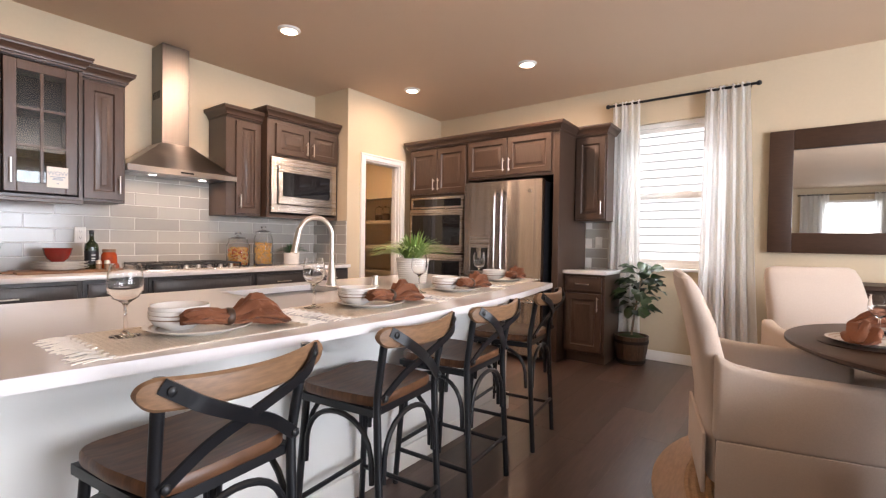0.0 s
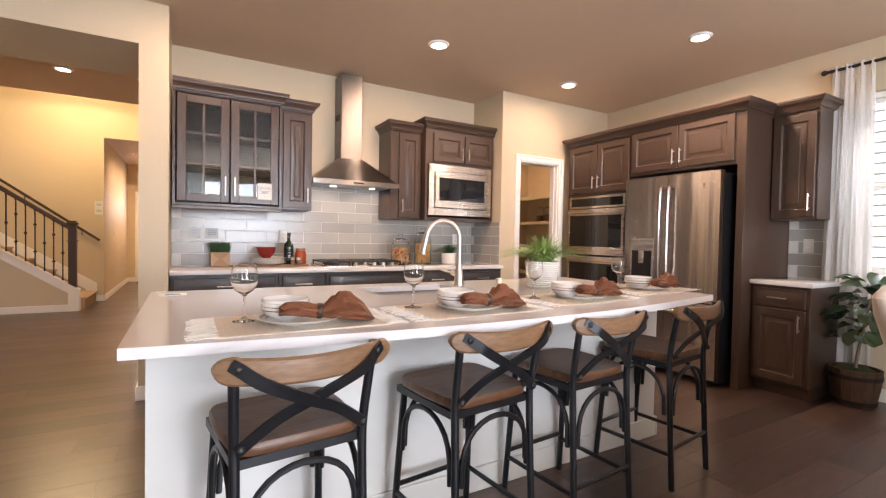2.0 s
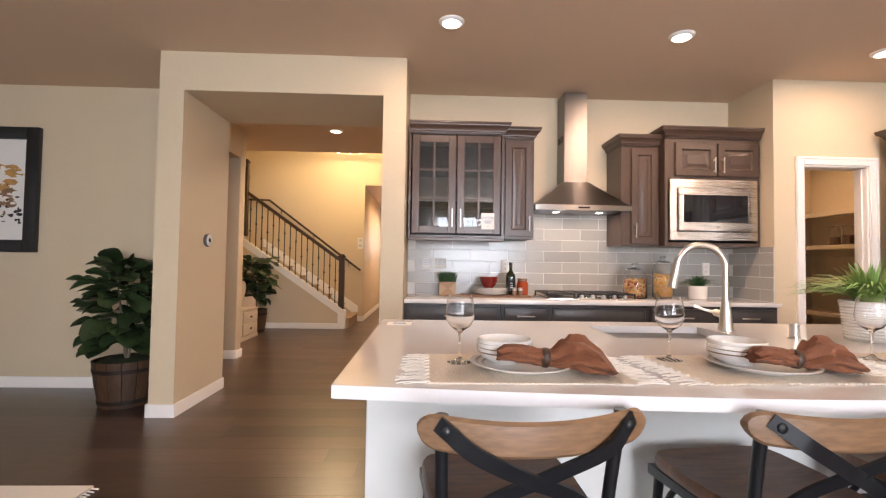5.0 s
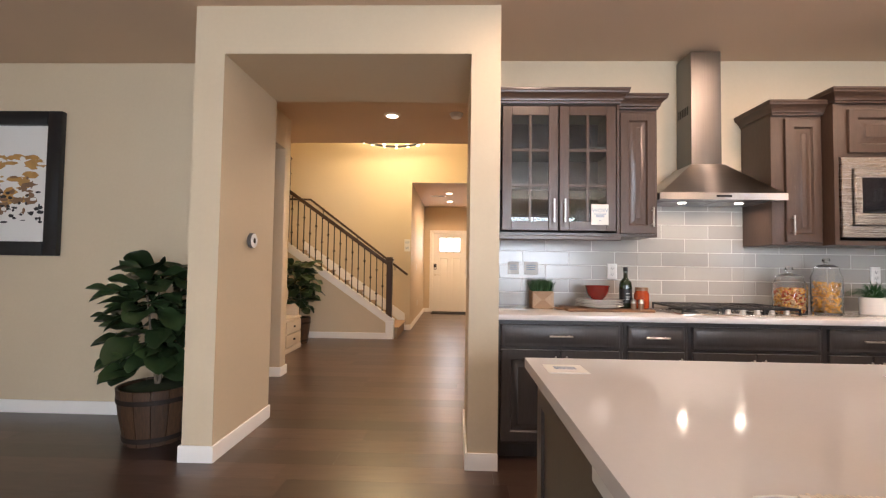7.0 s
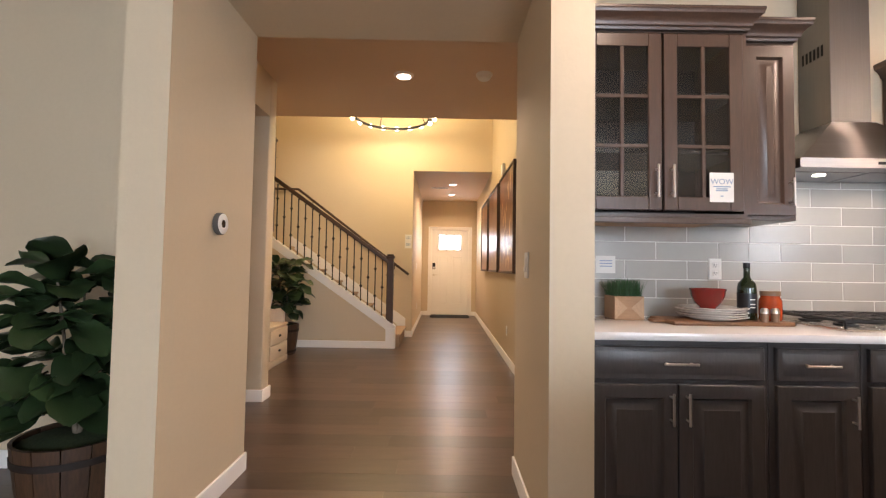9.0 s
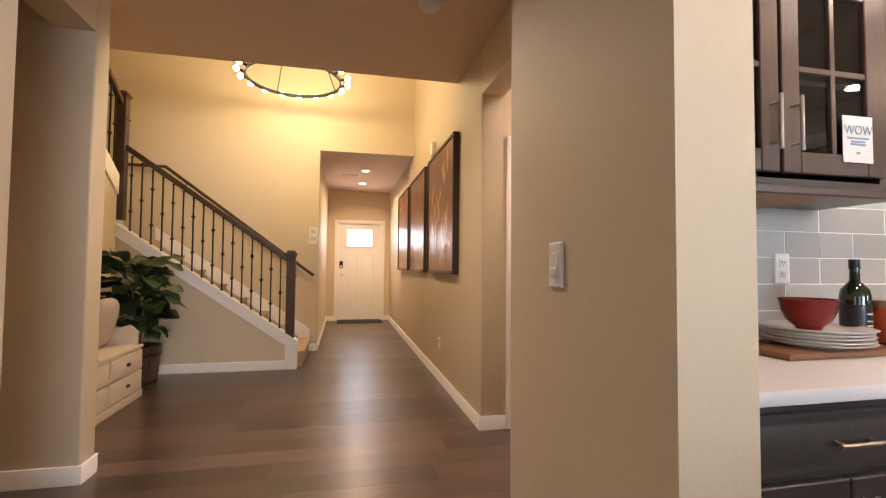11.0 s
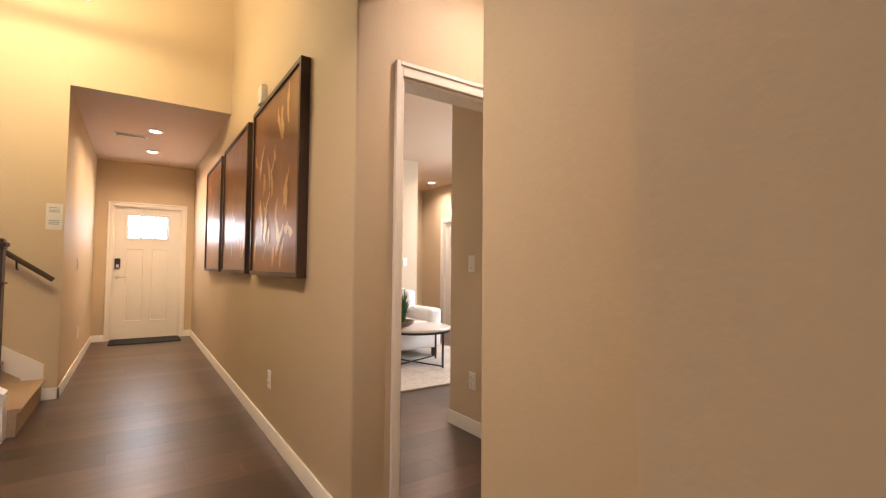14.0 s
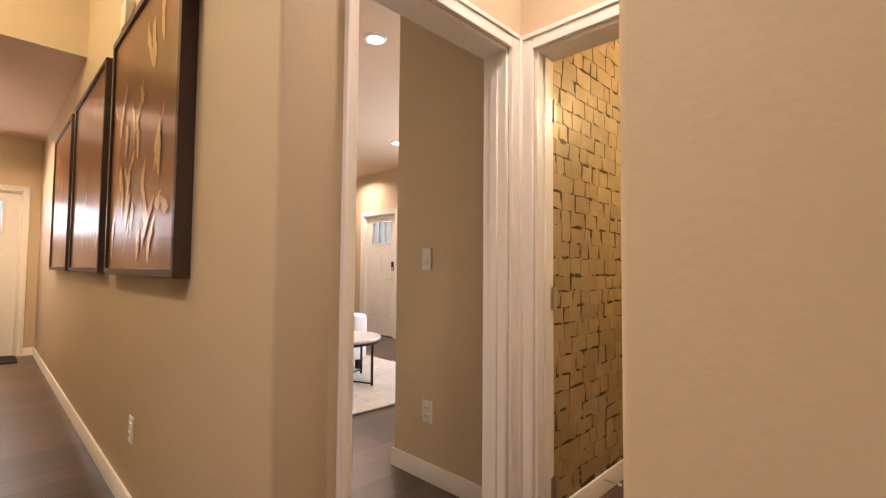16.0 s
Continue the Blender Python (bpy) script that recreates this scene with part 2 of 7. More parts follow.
M_BRICKP = mat("gold_wallpaper", (0.46, 0.345, 0.19), 0.42, 0.15, grain=0.3, gscale=9, blotch=0.25, bscale=3, rand=0.12, bump=0.3, bumpscale=30)
def mixed(name, base, other, scale, lo, hi, rough):
    """Two paints in soft patches."""
    m = mat(name, base, rough, bump=0.3, bumpscale=30)
    n, ln = m.node_tree.nodes, m.node_tree.links
    t = n.new("ShaderNodeTexNoise")
    t.inputs["Scale"].default_value, t.inputs["Detail"].default_value = scale, 5
    c = n.new("ShaderNodeTexCoord")
    ln.new(c.outputs["Object"], t.inputs["Vector"])
    r = n.new("ShaderNodeMapRange")
    r.inputs["From Min"].default_value, r.inputs["From Max"].default_value = lo, hi
    ln.new(t.outputs[0], r.inputs[0])
    x = n.new("ShaderNodeMix")
    x.data_type = "RGBA"
    x.inputs[6].default_value, x.inputs[7].default_value = (*base, 1), (*other, 1)
    ln.new(r.outputs[0], x.inputs[0])
    ln.new(x.outputs[2], n["Principled BSDF"].inputs["Base Color"])
    return m


def cloth(name, colour, share_through):
    """Thin cloth that lets light through."""
    m = mat(name, colour, 0.9, grain=0.04, gscale=160, bump=0.15, bumpscale=300)
    n, ln = m.node_tree.nodes, m.node_tree.links
    tr = n.new("ShaderNodeBsdfTranslucent")
    tr.inputs[0].default_value = (*colour, 1)
    mx = n.new("ShaderNodeMixShader")
    mx.inputs[0].default_value = share_through
    ln.new(n["Principled BSDF"].outputs[0], mx.inputs[1])
    ln.new(tr.outputs[0], mx.inputs[2])
    ln.new(mx.outputs[0], n["Material Output"].inputs[0])
    return m


M_SHEER = cloth("white_sheer_cloth", (0.92, 0.91, 0.89), 0.62)
M_LAMPW = glow("lamp_glow", (1.0, 0.86, 0.66), 14.0)
M_BULB = glow("bulb_glow", (1.0, 0.80, 0.50), 22.0)
M_SIDING = mat("white_lap_siding", (0.64, 0.66, 0.69), 0.6, grain=0.04, gscale=10)
M_GROUND = mat("lawn", (0.06, 0.09, 0.03), 0.95, grain=0.5, gscale=6, blotch=0.3, bscale=0.5)
M_ARTPAPER = mat("art_paper", (0.76, 0.74, 0.70), 0.6, grain=0.03)
M_ARTGOLD = mat("ochre_paint", (0.46, 0.25, 0.07), 0.6, grain=0.4, gscale=18)
M_ARTBLUE = mat("blue_grey_paint", (0.36, 0.42, 0.48), 0.6, grain=0.3, gscale=14)
M_RUBBER = mat("door_mat_rubber", (0.012, 0.016, 0.024), 0.8, grain=0.3, gscale=90, bump=0.6)
M_WATER = mat("still_water", (1, 1, 1), 0.0, trans=1.0, ior=1.33)
M_MARBLE = mat("pale_marble", (0.66, 0.60, 0.55), 0.2, blotch=0.15, bscale=7)
M_WHITEPAINT = mat("white_door_paint", (0.80, 0.78, 0.75), 0.4, grain=0.02, gscale=20, bump=0.05)
M_SINK = mat("sink_steel", (0.36, 0.36, 0.38), 0.32, 1.0, grain=0.08, gscale=30)
M_HOOP = mat("barrel_hoop", (0.03, 0.022, 0.018), 0.6, 0.5, grain=0.3)
M_BRICKD = mixed("wallpaper_joint", (0.03, 0.018, 0.009), (0.44, 0.345, 0.19), 14.0, 0.49, 0.535, 0.5)


# ---- mesh helpers ----
def box(bm, x0, x1, y0, y1, z0, z1, bevel=0.0, seg=1):
    v = [bm.verts.new((x, y, z)) for x in (x0, x1) for y in (y0, y1) for z in (z0, z1)]
    fs = [bm.faces.new([v[i] for i in q]) for q in ((0, 1, 3, 2), (4, 6, 7, 5), (0, 4, 5, 1), (2, 3, 7, 6), (0, 2, 6, 4), (1, 5, 7, 3))]
    if bevel:
        es = list({e for f in fs for e in f.edges})
        bmesh.ops.bevel(bm, geom=es, offset=bevel, segments=seg, affect="EDGES", profile=0.5)
    return v


def lathe(bm, prof, seg=24, cx=0, cy=0, z0=0.0, cap=True):
    """A turned shape from (radius, height) pairs."""
    rings = []
    for r, z in prof:
        if r < 1e-5:
            rings.append([bm.verts.new((cx, cy, z0 + z))])
        else:
            rings.append([bm.verts.new((cx + r * math.cos(2 * math.pi * i / seg), cy + r * math.sin(2 * math.pi * i / seg), z0 + z)) for i in range(seg)])
    for a, b in zip(rings, rings[1:]):
        for i in range(seg):
            j = (i + 1) % seg
            if len(a) == 1 and len(b) == 1:
                continue
            if len(a) == 1:
                bm.faces.new((a[0], b[j], b[i]))
            elif len(b) == 1:
                bm.faces.new((a[i], a[j], b[0]))
            else:
                bm.faces.new((a[i], a[j], b[j], b[i]))
    if cap:
        if len(rings[0]) > 1:
            bm.faces.new(rings[0][::-1])
        if len(rings[-1]) > 1:
            bm.faces.new(rings[-1])


def tube(bm, pts, r, seg=8, flat=1.0, up=None, closed=False, taper=None):
    """A rod of radius r along points; flat squeezes it along its second axis."""
    pts = [Vector(p) for p in pts]
    n = len(pts)
    rings = []
    prev = None
    for i, p in enumerate(pts):
        a, b = (pts[i - 1], pts[(i + 1) % n]) if closed else (pts[max(i - 1, 0)], pts[min(i + 1, n - 1)])
        d = (b - a).normalized()
        side = up if up is not None else (prev if prev is not None else (Vector((0, 0, 1)) if abs(d.z) < 0.9 else Vector((0, 1, 0))))
        s = Vector(side) - d * d.dot(Vector(side))
        s.normalize()
        prev = s
        q = d.cross(s)
        rr = r if taper is None else r * (1 + (taper - 1) * i / (n - 1))
        rings.append([bm.verts.new(p + s * rr * flat * math.cos(2 * math.pi * k / seg + math.pi / seg) + q * rr * math.sin(2 * math.pi * k / seg + math.pi / seg)) for k in range(seg)])
    m = n if closed else n - 1
    for i in range(m):
        a, b = rings[i], rings[(i + 1) % n]
        for k in range(seg):
            j = (k + 1) % seg
            bm.faces.new((a[k], a[j], b[j], b[k]))
    if not closed:
        bm.faces.new(rings[0][::-1])
        bm.faces.new(rings[-1])


def curve_pts(ctrl, n=8):
    """Smooth points through control points."""
    c = [Vector(p) for p in ctrl]
    out = []
    for i in range(len(c) - 1):
        p0, p1, p2, p3 = c[max(i - 1, 0)], c[i], c[i + 1], c[min(i + 2, len(c) - 1)]
        for k in range(n):
            t = k / n
            out.append(0.5 * (2 * p1 + (p2 - p0) * t + (2 * p0 - 5 * p1 + 4 * p2 - p3) * t * t + (3 * p1 - p0 - 3 * p2 + p3) * t ** 3))
    return out + [c[-1]]


def mesh_of(name, bm, material, smooth=True):
    bmesh.ops.recalc_face_normals(bm, faces=bm.faces)
    me = bpy.data.meshes.new(name)
    bm.to_mesh(me)
    bm.free()
    for m in (material if isinstance(material, (list, tuple)) else (material,)):
        me.materials.append(m)
    if smooth:
        me.shade_smooth()
        me.set_sharp_from_angle(angle=radians(38))
    return me


def part(name, bm, material, parent, label="", smooth=True, m=None):
    ob = new(name, mesh_of(name, bm, material, smooth))
    ob.parent = parent
    if m is not None:
        ob.matrix_local = m
    return tagged(ob, label)


def share(name, mesh, parent, m):
    ob = new(name, mesh)
    ob.parent = parent
    ob.matrix_local = m
    return ob


def thing(name, m, label, category, group=""):
    ob = new(name)
    ob.empty_display_size = 0.1
    ob.matrix_world = m
    return tagged(ob, label, category, group)


def solid(name, bm, material, label, category, group="", m=None, smooth=True):
    ob = new(name, mesh_of(name, bm, material, smooth))
    if m is not None:
        ob.matrix_world = m
    return tagged(ob, label, category, group)


def structure(name, bm, material, label="", smooth=True):
    ob = new(name, mesh_of(name, bm, material, smooth))
    return tagged(ob, label, kind="structure")


def slab(name, boxes, material, label="", bevel=0.0):
    bm = bmesh.new()
    for b in boxes:
        box(bm, *b, bevel=bevel, seg=3)
    return structure(name, bm, material, label)


def holed(axis, lo, hi, t0, t1, z0, z1, holes):
    """Boxes of a wall that runs along an axis from lo to hi, with openings (a, b, foot, head)."""
    out, at = [], lo
    put = (lambda a, b, c, d: (a, b, t0, t1, c, d)) if axis == "x" else (lambda a, b, c, d: (t0, t1, a, b, c, d))
    for a, b, f, h in sorted(holes):
        if a > at:
            out.append(put(at, a, z0, z1))
        if f > z0:
            out.append(put(a, b, z0, f))
        if h < z1:
            out.append(put(a, b, h, z1))
        at = b
    if hi > at:
        out.append(put(at, hi, z0, z1))
    return out

# ---- the large structure ----
CEIL, TOP = 2.745, 5.4
slab("ground", [(-60, 60, -60, 60, -0.5, -0.12)], M_GROUND, "green lawn around the house")
slab("floor_base", [(-13.0, 3.7, -5.6, 6.1, -0.12, -0.012)], M_SUB, "dark underlay below the wooden floor")
W = {}
slab("wall_kitchen_back", [(-4.68, -4.56, 1.125, 4.165, 0, CEIL)], M_WALL, "beige painted kitchen wall behind the range")
slab("wall_pantry_side", [(-4.68, -4.0, 4.165, 4.285, 0, CEIL)], M_WALL, "beige painted wall beside the pantry")
slab("wall_pantry_front", holed("y", 4.285, 5.78, -4.12, -4.0, 0, CEIL, [(4.414, 4.98, 0, 2.03)]), M_WALL, "beige painted wall with the pantry doorway")
slab("wall_pantry_back", [(-5.6, -5.48, 4.285, 5.78, 0, CEIL)], M_WALL, "beige painted back wall of the pantry")
slab("wall_pantry_left", [(-5.6, -4.68, 4.165, 4.285, 0, CEIL)], M_WALL)
slab("wall_north", holed("x", -5.6, 3.6, 5.78, 5.93, 0, CEIL, [(-1.62, -0.72, 0.915, 2.345)]), M_WALL, "beige painted wall with the kitchen window")
slab("wall_east", holed("y", -5.5, 5.93, 3.6, 3.75, 0, CEIL, [(1.3, 3.9, 0.4, 2.45), (-2.9, -0.3, 0.4, 2.45)]), M_WALL, "beige painted wall with two wide windows")
slab("wall_south", holed("x", -4.6, 3.75, -5.65, -5.5, 0, CEIL, [(0.5, 1.7, 0.75, 2.4)]), M_WALL, "beige painted wall with a curtained window")
slab("wall_west", [(-4.72, -4.6, -5.5, -0.735, 0, CEIL)], M_WALL, "beige painted living room wall")
# thick portal to the entry hall, with rounded drywall corners
bm = bmesh.new()
prof = [(-0.735, 0), (-0.735, CEIL), (1.125, CEIL), (1.125, 0), (0.95, 0), (0.95, 2.448), (-0.552, 2.448), (-0.552, 0)]
a = [bm.verts.new((-3.82, y, z)) for y, z in prof]
b = [bm.verts.new((-4.635 if y > 0 else -4.615, y, z)) for y, z in prof]
for vs, flip in ((a, 1), (b, -1)):
    for q in ((0, 1, 6, 7), (1, 2, 5, 6), (2, 3, 4, 5)):
        bm.faces.new([vs[i] for i in q][::flip])
for i in range(8):
    bm.faces.new((a[i], b[i], b[(i + 1) % 8], a[(i + 1) % 8]))
bm.edges.ensure_lookup_table()
es = [e for e in bm.edges if len(e.link_faces) == 2 and e.calc_face_angle() > 1 and max(v.co.z for v in e.verts) > 0.1 and min(v.co.z for v in e.verts) < CEIL - 0.01]
bmesh.ops.bevel(bm, geom=es, offset=0.018, segments=3, affect="EDGES", profile=0.5)
structure("wall_portal", bm, M_WALL, "thick beige painted portal with rounded corners")
# entry hall
slab("wall_passage_right", [(-5.338, -4.62, 1.33, 1.50, 0, CEIL)], M_WALL, "beige painted passage wall", 0.012)
slab("wall_passage_header", [(-6.2, -5.338, 1.33, 1.50, 2.40, CEIL)], M_WALL, "beige painted header over a doorway recess")
slab("wall_hall_right", [(-12.8, -6.2, 1.33, 1.50, 0, TOP)], M_WALL, "beige painted hall wall with three pictures", 0.012)
slab("wall_den_door", holed("y", 1.488, 2.39, -6.32, -6.2, 0, CEIL, [(1.553, 2.305, 0, 2.03)]), M_WALL, "beige painted wall with a white cased doorway")
slab("wall_powder_door", holed("x", -6.32, -4.75, 2.39, 2.51, 0, CEIL, [(-6.13, -5.42, 0, 2.03)]), M_WALL, "beige painted wall with a white cased doorway")
slab("wall_recess_right", [(-5.0, -4.88, 1.50, 2.39, 0, CEIL)], M_WALL)
slab("wall_powder_right", [(-4.80, -4.68, 2.51, 4.165, 0, CEIL)], M_WALL)
slab("wall_powder_back", [(-6.2, -4.80, 4.165, 4.285, 0, CEIL)], M_WALL)
slab("wall_powder_left", [(-6.32, -6.16, 2.51, 4.165, 0, CEIL)], M_BRICKD, "dark joints between pale wallpaper bricks")
slab("wall_den_stub", [(-7.15, -6.32, 2.517, 2.64, 0, CEIL), (-7.15, -7.03, 2.64, 5.5, 0, CEIL)], M_WALL, "beige painted den wall with a switch and an outlet")
slab("wall_den_far", [(-10.32, -10.2, 1.50, 4.05, 0, CEIL)], M_WALL, "greige painted den wall behind the sofa")
slab("wall_den_nook", [(-12.4, -10.32, 3.93, 4.05, 0, CEIL), (-12.52, -12.4, 3.93, 5.62, 0, CEIL)], M_WALL)
slab("wall_den_north", holed("x", -12.52, -5.6, 5.5, 5.62, 0, CEIL, [(-11.62, -10.78, 0, 2.03), (-9.4, -7.8, 0.85, 2.2)]), M_WALL, "beige painted den wall with a white outside door")
slab("wall_stair", [(-9.57, -9.45, -3.3, 0.034, 0, TOP)], M_WALL, "warm beige painted two-storey wall beside the stairs")
slab("wall_hall_header", [(-9.57, -9.45, 0.034, 1.33, 2.72, TOP)], M_WALL)
slab("wall_hall_left", [(-12.8, -9.57, -0.086, 0.034, 0, 2.72)], M_WALL, "beige painted entry wall")
slab("wall_front", holed("y", -0.086, 1.50, -12.95, -12.8, 0, 2.9, [(0.25, 1.16, 0, 2.04)]), M_WALL, "beige painted wall with the front door")
slab("wall_foyer_back", [(-9.45, -6.0, -3.42, -3.3, 0, TOP)], M_WALL, "beige painted wall behind the upper stairs")
slab("wall_stub_left", [(-6.01, -5.86, -1.93, -0.955, 0, TOP)], M_WALL, "beige painted wall end by the foyer", 0.012)
slab("wall_passage_left", [(-5.86, -4.62, -1.15, -0.955, 2.40, CEIL), (-4.9, -4.62, -1.15, -0.955, 0, 2.40)], M_WALL, "beige painted passage wall", 0.0)
slab("wall_closet", [(-5.86, -4.73, -2.05, -1.93, 0, CEIL)], M_WALL)
slab("wall_void_upper", [(-6.88, -6.76, -3.3, 1.33, CEIL + 0.1, TOP), (-6.88, -5.86, -3.3, -2.05, 0, TOP), (-6.08, -5.86, -2.05, -1.93, 0, TOP)], M_WALL)
slab("ceiling_kitchen", [(-5.6, 3.75, -5.65, 5.93, CEIL, CEIL + 0.1)], M_CEIL, "tan painted kitchen and living room ceiling")
slab("ceiling_passage", [(-6.88, -5.6, -3.3, 1.50, CEIL, CEIL + 0.1)], M_CEIL, "tan painted passage ceiling")
slab("ceiling_den", [(-12.52, -5.6, 1.50, 5.62, CEIL, CEIL + 0.1)], M_CEIL, "pale painted den ceiling")
slab("ceiling_hall", [(-12.95, -9.57, -0.086, 1.33, 2.72, 2.82)], M_CEIL, "tan painted entry ceiling")
slab("ceiling_foyer", [(-9.57, -6.76, -3.42, 1.5, TOP, TOP + 0.1)], M_CEIL, "high painted foyer ceiling")

# baseboards: (x0, y0, x1, y1, outward x, outward y)
def board(x0, y0, x1, y1, nx, ny, h=0.098, t=0.014):
    bm = bmesh.new()
    xs, ys = sorted((x0, x1)), sorted((y0, y1))
    if nx:
        xs = sorted((x0, x0 + nx * t))
    else:
        ys = sorted((y0, y0 + ny * t))
    box(bm, *xs, *ys, 0, h)
    top = [e for e in bm.edges if all(v.co.z > h - 0.001 for v in e.verts)]
    bmesh.ops.bevel(bm, geom=top, offset=0.007, segments=2, affect="EDGES", profile=0.5)
    structure("baseboard", bm, M_TRIM, "white painted baseboard")


for r in [(-3.82, -0.735, -3.82, -0.552, 1, 0), (-3.82, 0.95, -3.82, 1.125, 1, 0), (-4.62, -0.552, -3.806, -0.552, 0, 1), (-4.62, 0.95, -3.806, 0.95, 0, -1),
          (-4.6, -0.735, -3.806, -0.735, 0, -1), (-4.6, -5.5, -4.6, -0.749, 1, 0), (-5.352, 1.33, -4.62, 1.33, 0, -1), (-12.8, 1.33, -6.186, 1.33, 0, -1), (-6.2, 1.33, -6.2, 1.518, 1, 0),
          (-6.2, 2.372, -6.2, 2.39, 1, 0), (-7.164, 2.517, -6.32, 2.517, 0, -1), (-12.8, 0.034, -9.436, 0.034, 0, 1), (-12.8, 0.048, -12.8, 0.19, 1, 0), (-12.8, 1.22, -12.8, 1.316, 1, 0),
          (-9.45, -0.1, -9.45, 0.048, 1, 0), (-5.86, -1.93, -5.86, -0.941, 1, 0), (-6.024, -0.955, -5.86, -0.955, 0, 1), (-6.01, -1.93, -6.01, -0.941, -1, 0),
          (-8.30, -1.93, -6.01, -1.93, 0, 1), (-1.55, 5.78, 3.6, 5.78, 0, -1), (-4.0, 4.165, -4.0, 4.345, 1, 0), (-4.9, -0.955, -4.62, -0.955, 0, 1), (-12.4, 5.5, -11.69, 5.5, 0, -1), (-10.71, 5.5, -7.15, 5.5, 0, -1),
          (-10.2, 1.5, -10.2, 4.05, 1, 0), (-6.16, 2.51, -6.16, 4.165, 1, 0), (-5.86, -1.93, -4.73, -1.93, 0, 1), (3.6, -5.5, 3.6, 5.78, -1, 0), (-4.6, -5.5, 3.6, -5.5, 0, 1)]:
    board(*r)


def casing(name, axis, a, b, face, sign, head, w=0.066, t=0.018, depth=0.12, wl=None):
    """White door casing on a wall face, with the jamb lining through the wall."""
    wl = wl or w
    bm = bmesh.new()
    f0, f1 = sorted((face, face + sign * t))
    d0, d1 = sorted((face - sign * depth, face))
    rows = [(a - wl, a, f0, f1, 0, head + w), (b, b + w, f0, f1, 0, head + w), (a, b, f0, f1, head, head + w),
            (a - 0.001, a + 0.016, d0, d1, 0, head), (b - 0.016, b + 0.001, d0, d1, 0, head), (a + 0.016, b - 0.016, d0, d1, head - 0.016, head + 0.001)]
    mid = (d0 + d1) / 2
    rows += [(a + 0.016, a + 0.026, mid - 0.02, mid + 0.02, 0, head - 0.016), (b - 0.026, b - 0.016, mid - 0.02, mid + 0.02, 0, head - 0.016)]
    # a raised outer bead
    g0, g1 = sorted((face, face + sign * (t + 0.007)))
    rows += [(a - wl - 0.0015, a - wl + 0.02, g0, g1, 0, head + w + 0.0015), (b + w - 0.02, b + w + 0.0015, g0, g1, 0, head + w + 0.0015), (a - wl + 0.02, b + w - 0.02, g0, g1, head + w - 0.02, head + w + 0.0015)]
    for u0, u1, v0, v1, z0, z1 in rows:
        box(bm, *((u0, u1, v0, v1) if axis == "x" else (v0, v1, u0, u1)), z0, z1, bevel=0.003)
    return structure(name, bm, M_TRIM, "white painted door casing")


casing("trim_pantry", "y", 4.414, 4.98, -4.0, 1, 2.03)
casing("trim_den", "y", 1.553, 2.305, -6.2, 1, 2.03, wl=0.036)
casing("trim_powder", "x", -6.13, -5.42, 2.39, -1, 2.03)
casing("trim_front_door", "y", 0.25, 1.16, -12.8, 1, 2.04, w=0.062)
casing("trim_den_door", "x", -11.62, -10.78, 5.5, -1, 2.03)

# ---- kitchen: cabinets and appliances ----
ZC = 0.885  # counter top


def rings(bm, w, h, loops, x0=0.0, z0=0.0):
    """Nested rectangles (inset, depth y) joined to a moulded front, filled in the middle."""
    prev = None
    for inset, y in loops:
        r = [bm.verts.new(p) for p in ((x0 + inset, y, z0 + inset), (x0 + w - inset, y, z0 + inset), (x0 + w - inset, y, z0 + h - inset), (x0 + inset, y, z0 + h - inset))]
        if prev:
            for i in range(4):
                bm.faces.new((prev[i], prev[(i + 1) % 4], r[(i + 1) % 4], r[i]))
        else:
            bm.faces.new(r[::-1])
        prev = r
    return prev


def raised_panel(w, h, rail=0.055, t=0.02):
    bm = bmesh.new()
    rail = min(rail, w * 0.28, h * 0.28)
    loops = [(0, 0), (0, -t + 0.003), (0.003, -t), (rail, -t), (rail + 0.003, -t + 0.004), (rail + 0.009, -t + 0.013), (rail + 0.015, -t + 0.014), (rail + 0.046, -t + 0.003), (rail + 0.048, -t + 0.001)]
    if min(w, h) < 2 * rail + 0.115:
        loops = loops[:4] + [(rail + 0.005, -t + 0.006)]
    bm.faces.new(rings(bm, w, h, loops))
    return bm


def flat_front(w, h, t=0.02):
    bm = bmesh.new()
    bm.faces.new(rings(bm, w, h, [(0, 0), (0, -t + 0.004), (0.004, -t), (0.02, -t), (0.024, -t - 0.002)]))
    return bm


def bar_pull(length, upright):
    bm = bmesh.new()
    e = length / 2
    ax = (lambda s, y: (0, y, s)) if upright else (lambda s, y: (s, y, 0))
    tube(bm, [ax(-e, -0.03), ax(e, -0.03)], 0.0055, 8)
    for s in (-e * 0.72, e * 0.72):
        tube(bm, [ax(s, 0), ax(s, -0.031)], 0.0045, 6)
    return bm


def hung(parent, name, bm, material, x, z, handle=None, y=0.0, label=""):
    """A door or drawer front on a cabinet, with its pull: (x, z, length, upright)."""
    d = part(name, bm, material, parent, label)
    d.matrix_local = pose(x, y, z)
    if handle:
        hx, hz, ln, up = handle
        part("handle", bar_pull(ln, up), M_CHROME, d, "satin nickel bar pull", m=pose(hx, -0.02, hz))
    return d


def crown(w, d, h0, steps, left=True, right=True):
    bm = bmesh.new()
    prev = None
    for o, z in steps:
        a, b = (-o if left else 0), (w + o if right else w)
        r = [bm.verts.new(p) for p in ((a, d, z), (a, -o - 0.02, z), (b, -o - 0.02, z), (b, d, z))]
        if prev:
            for i in range(4):
                bm.faces.new((prev[i], prev[(i + 1) % 4], r[(i + 1) % 4], r[i]))
        else:
            bm.faces.new(r)
        prev = r
    bm.faces.new(prev[::-1])
    return bm


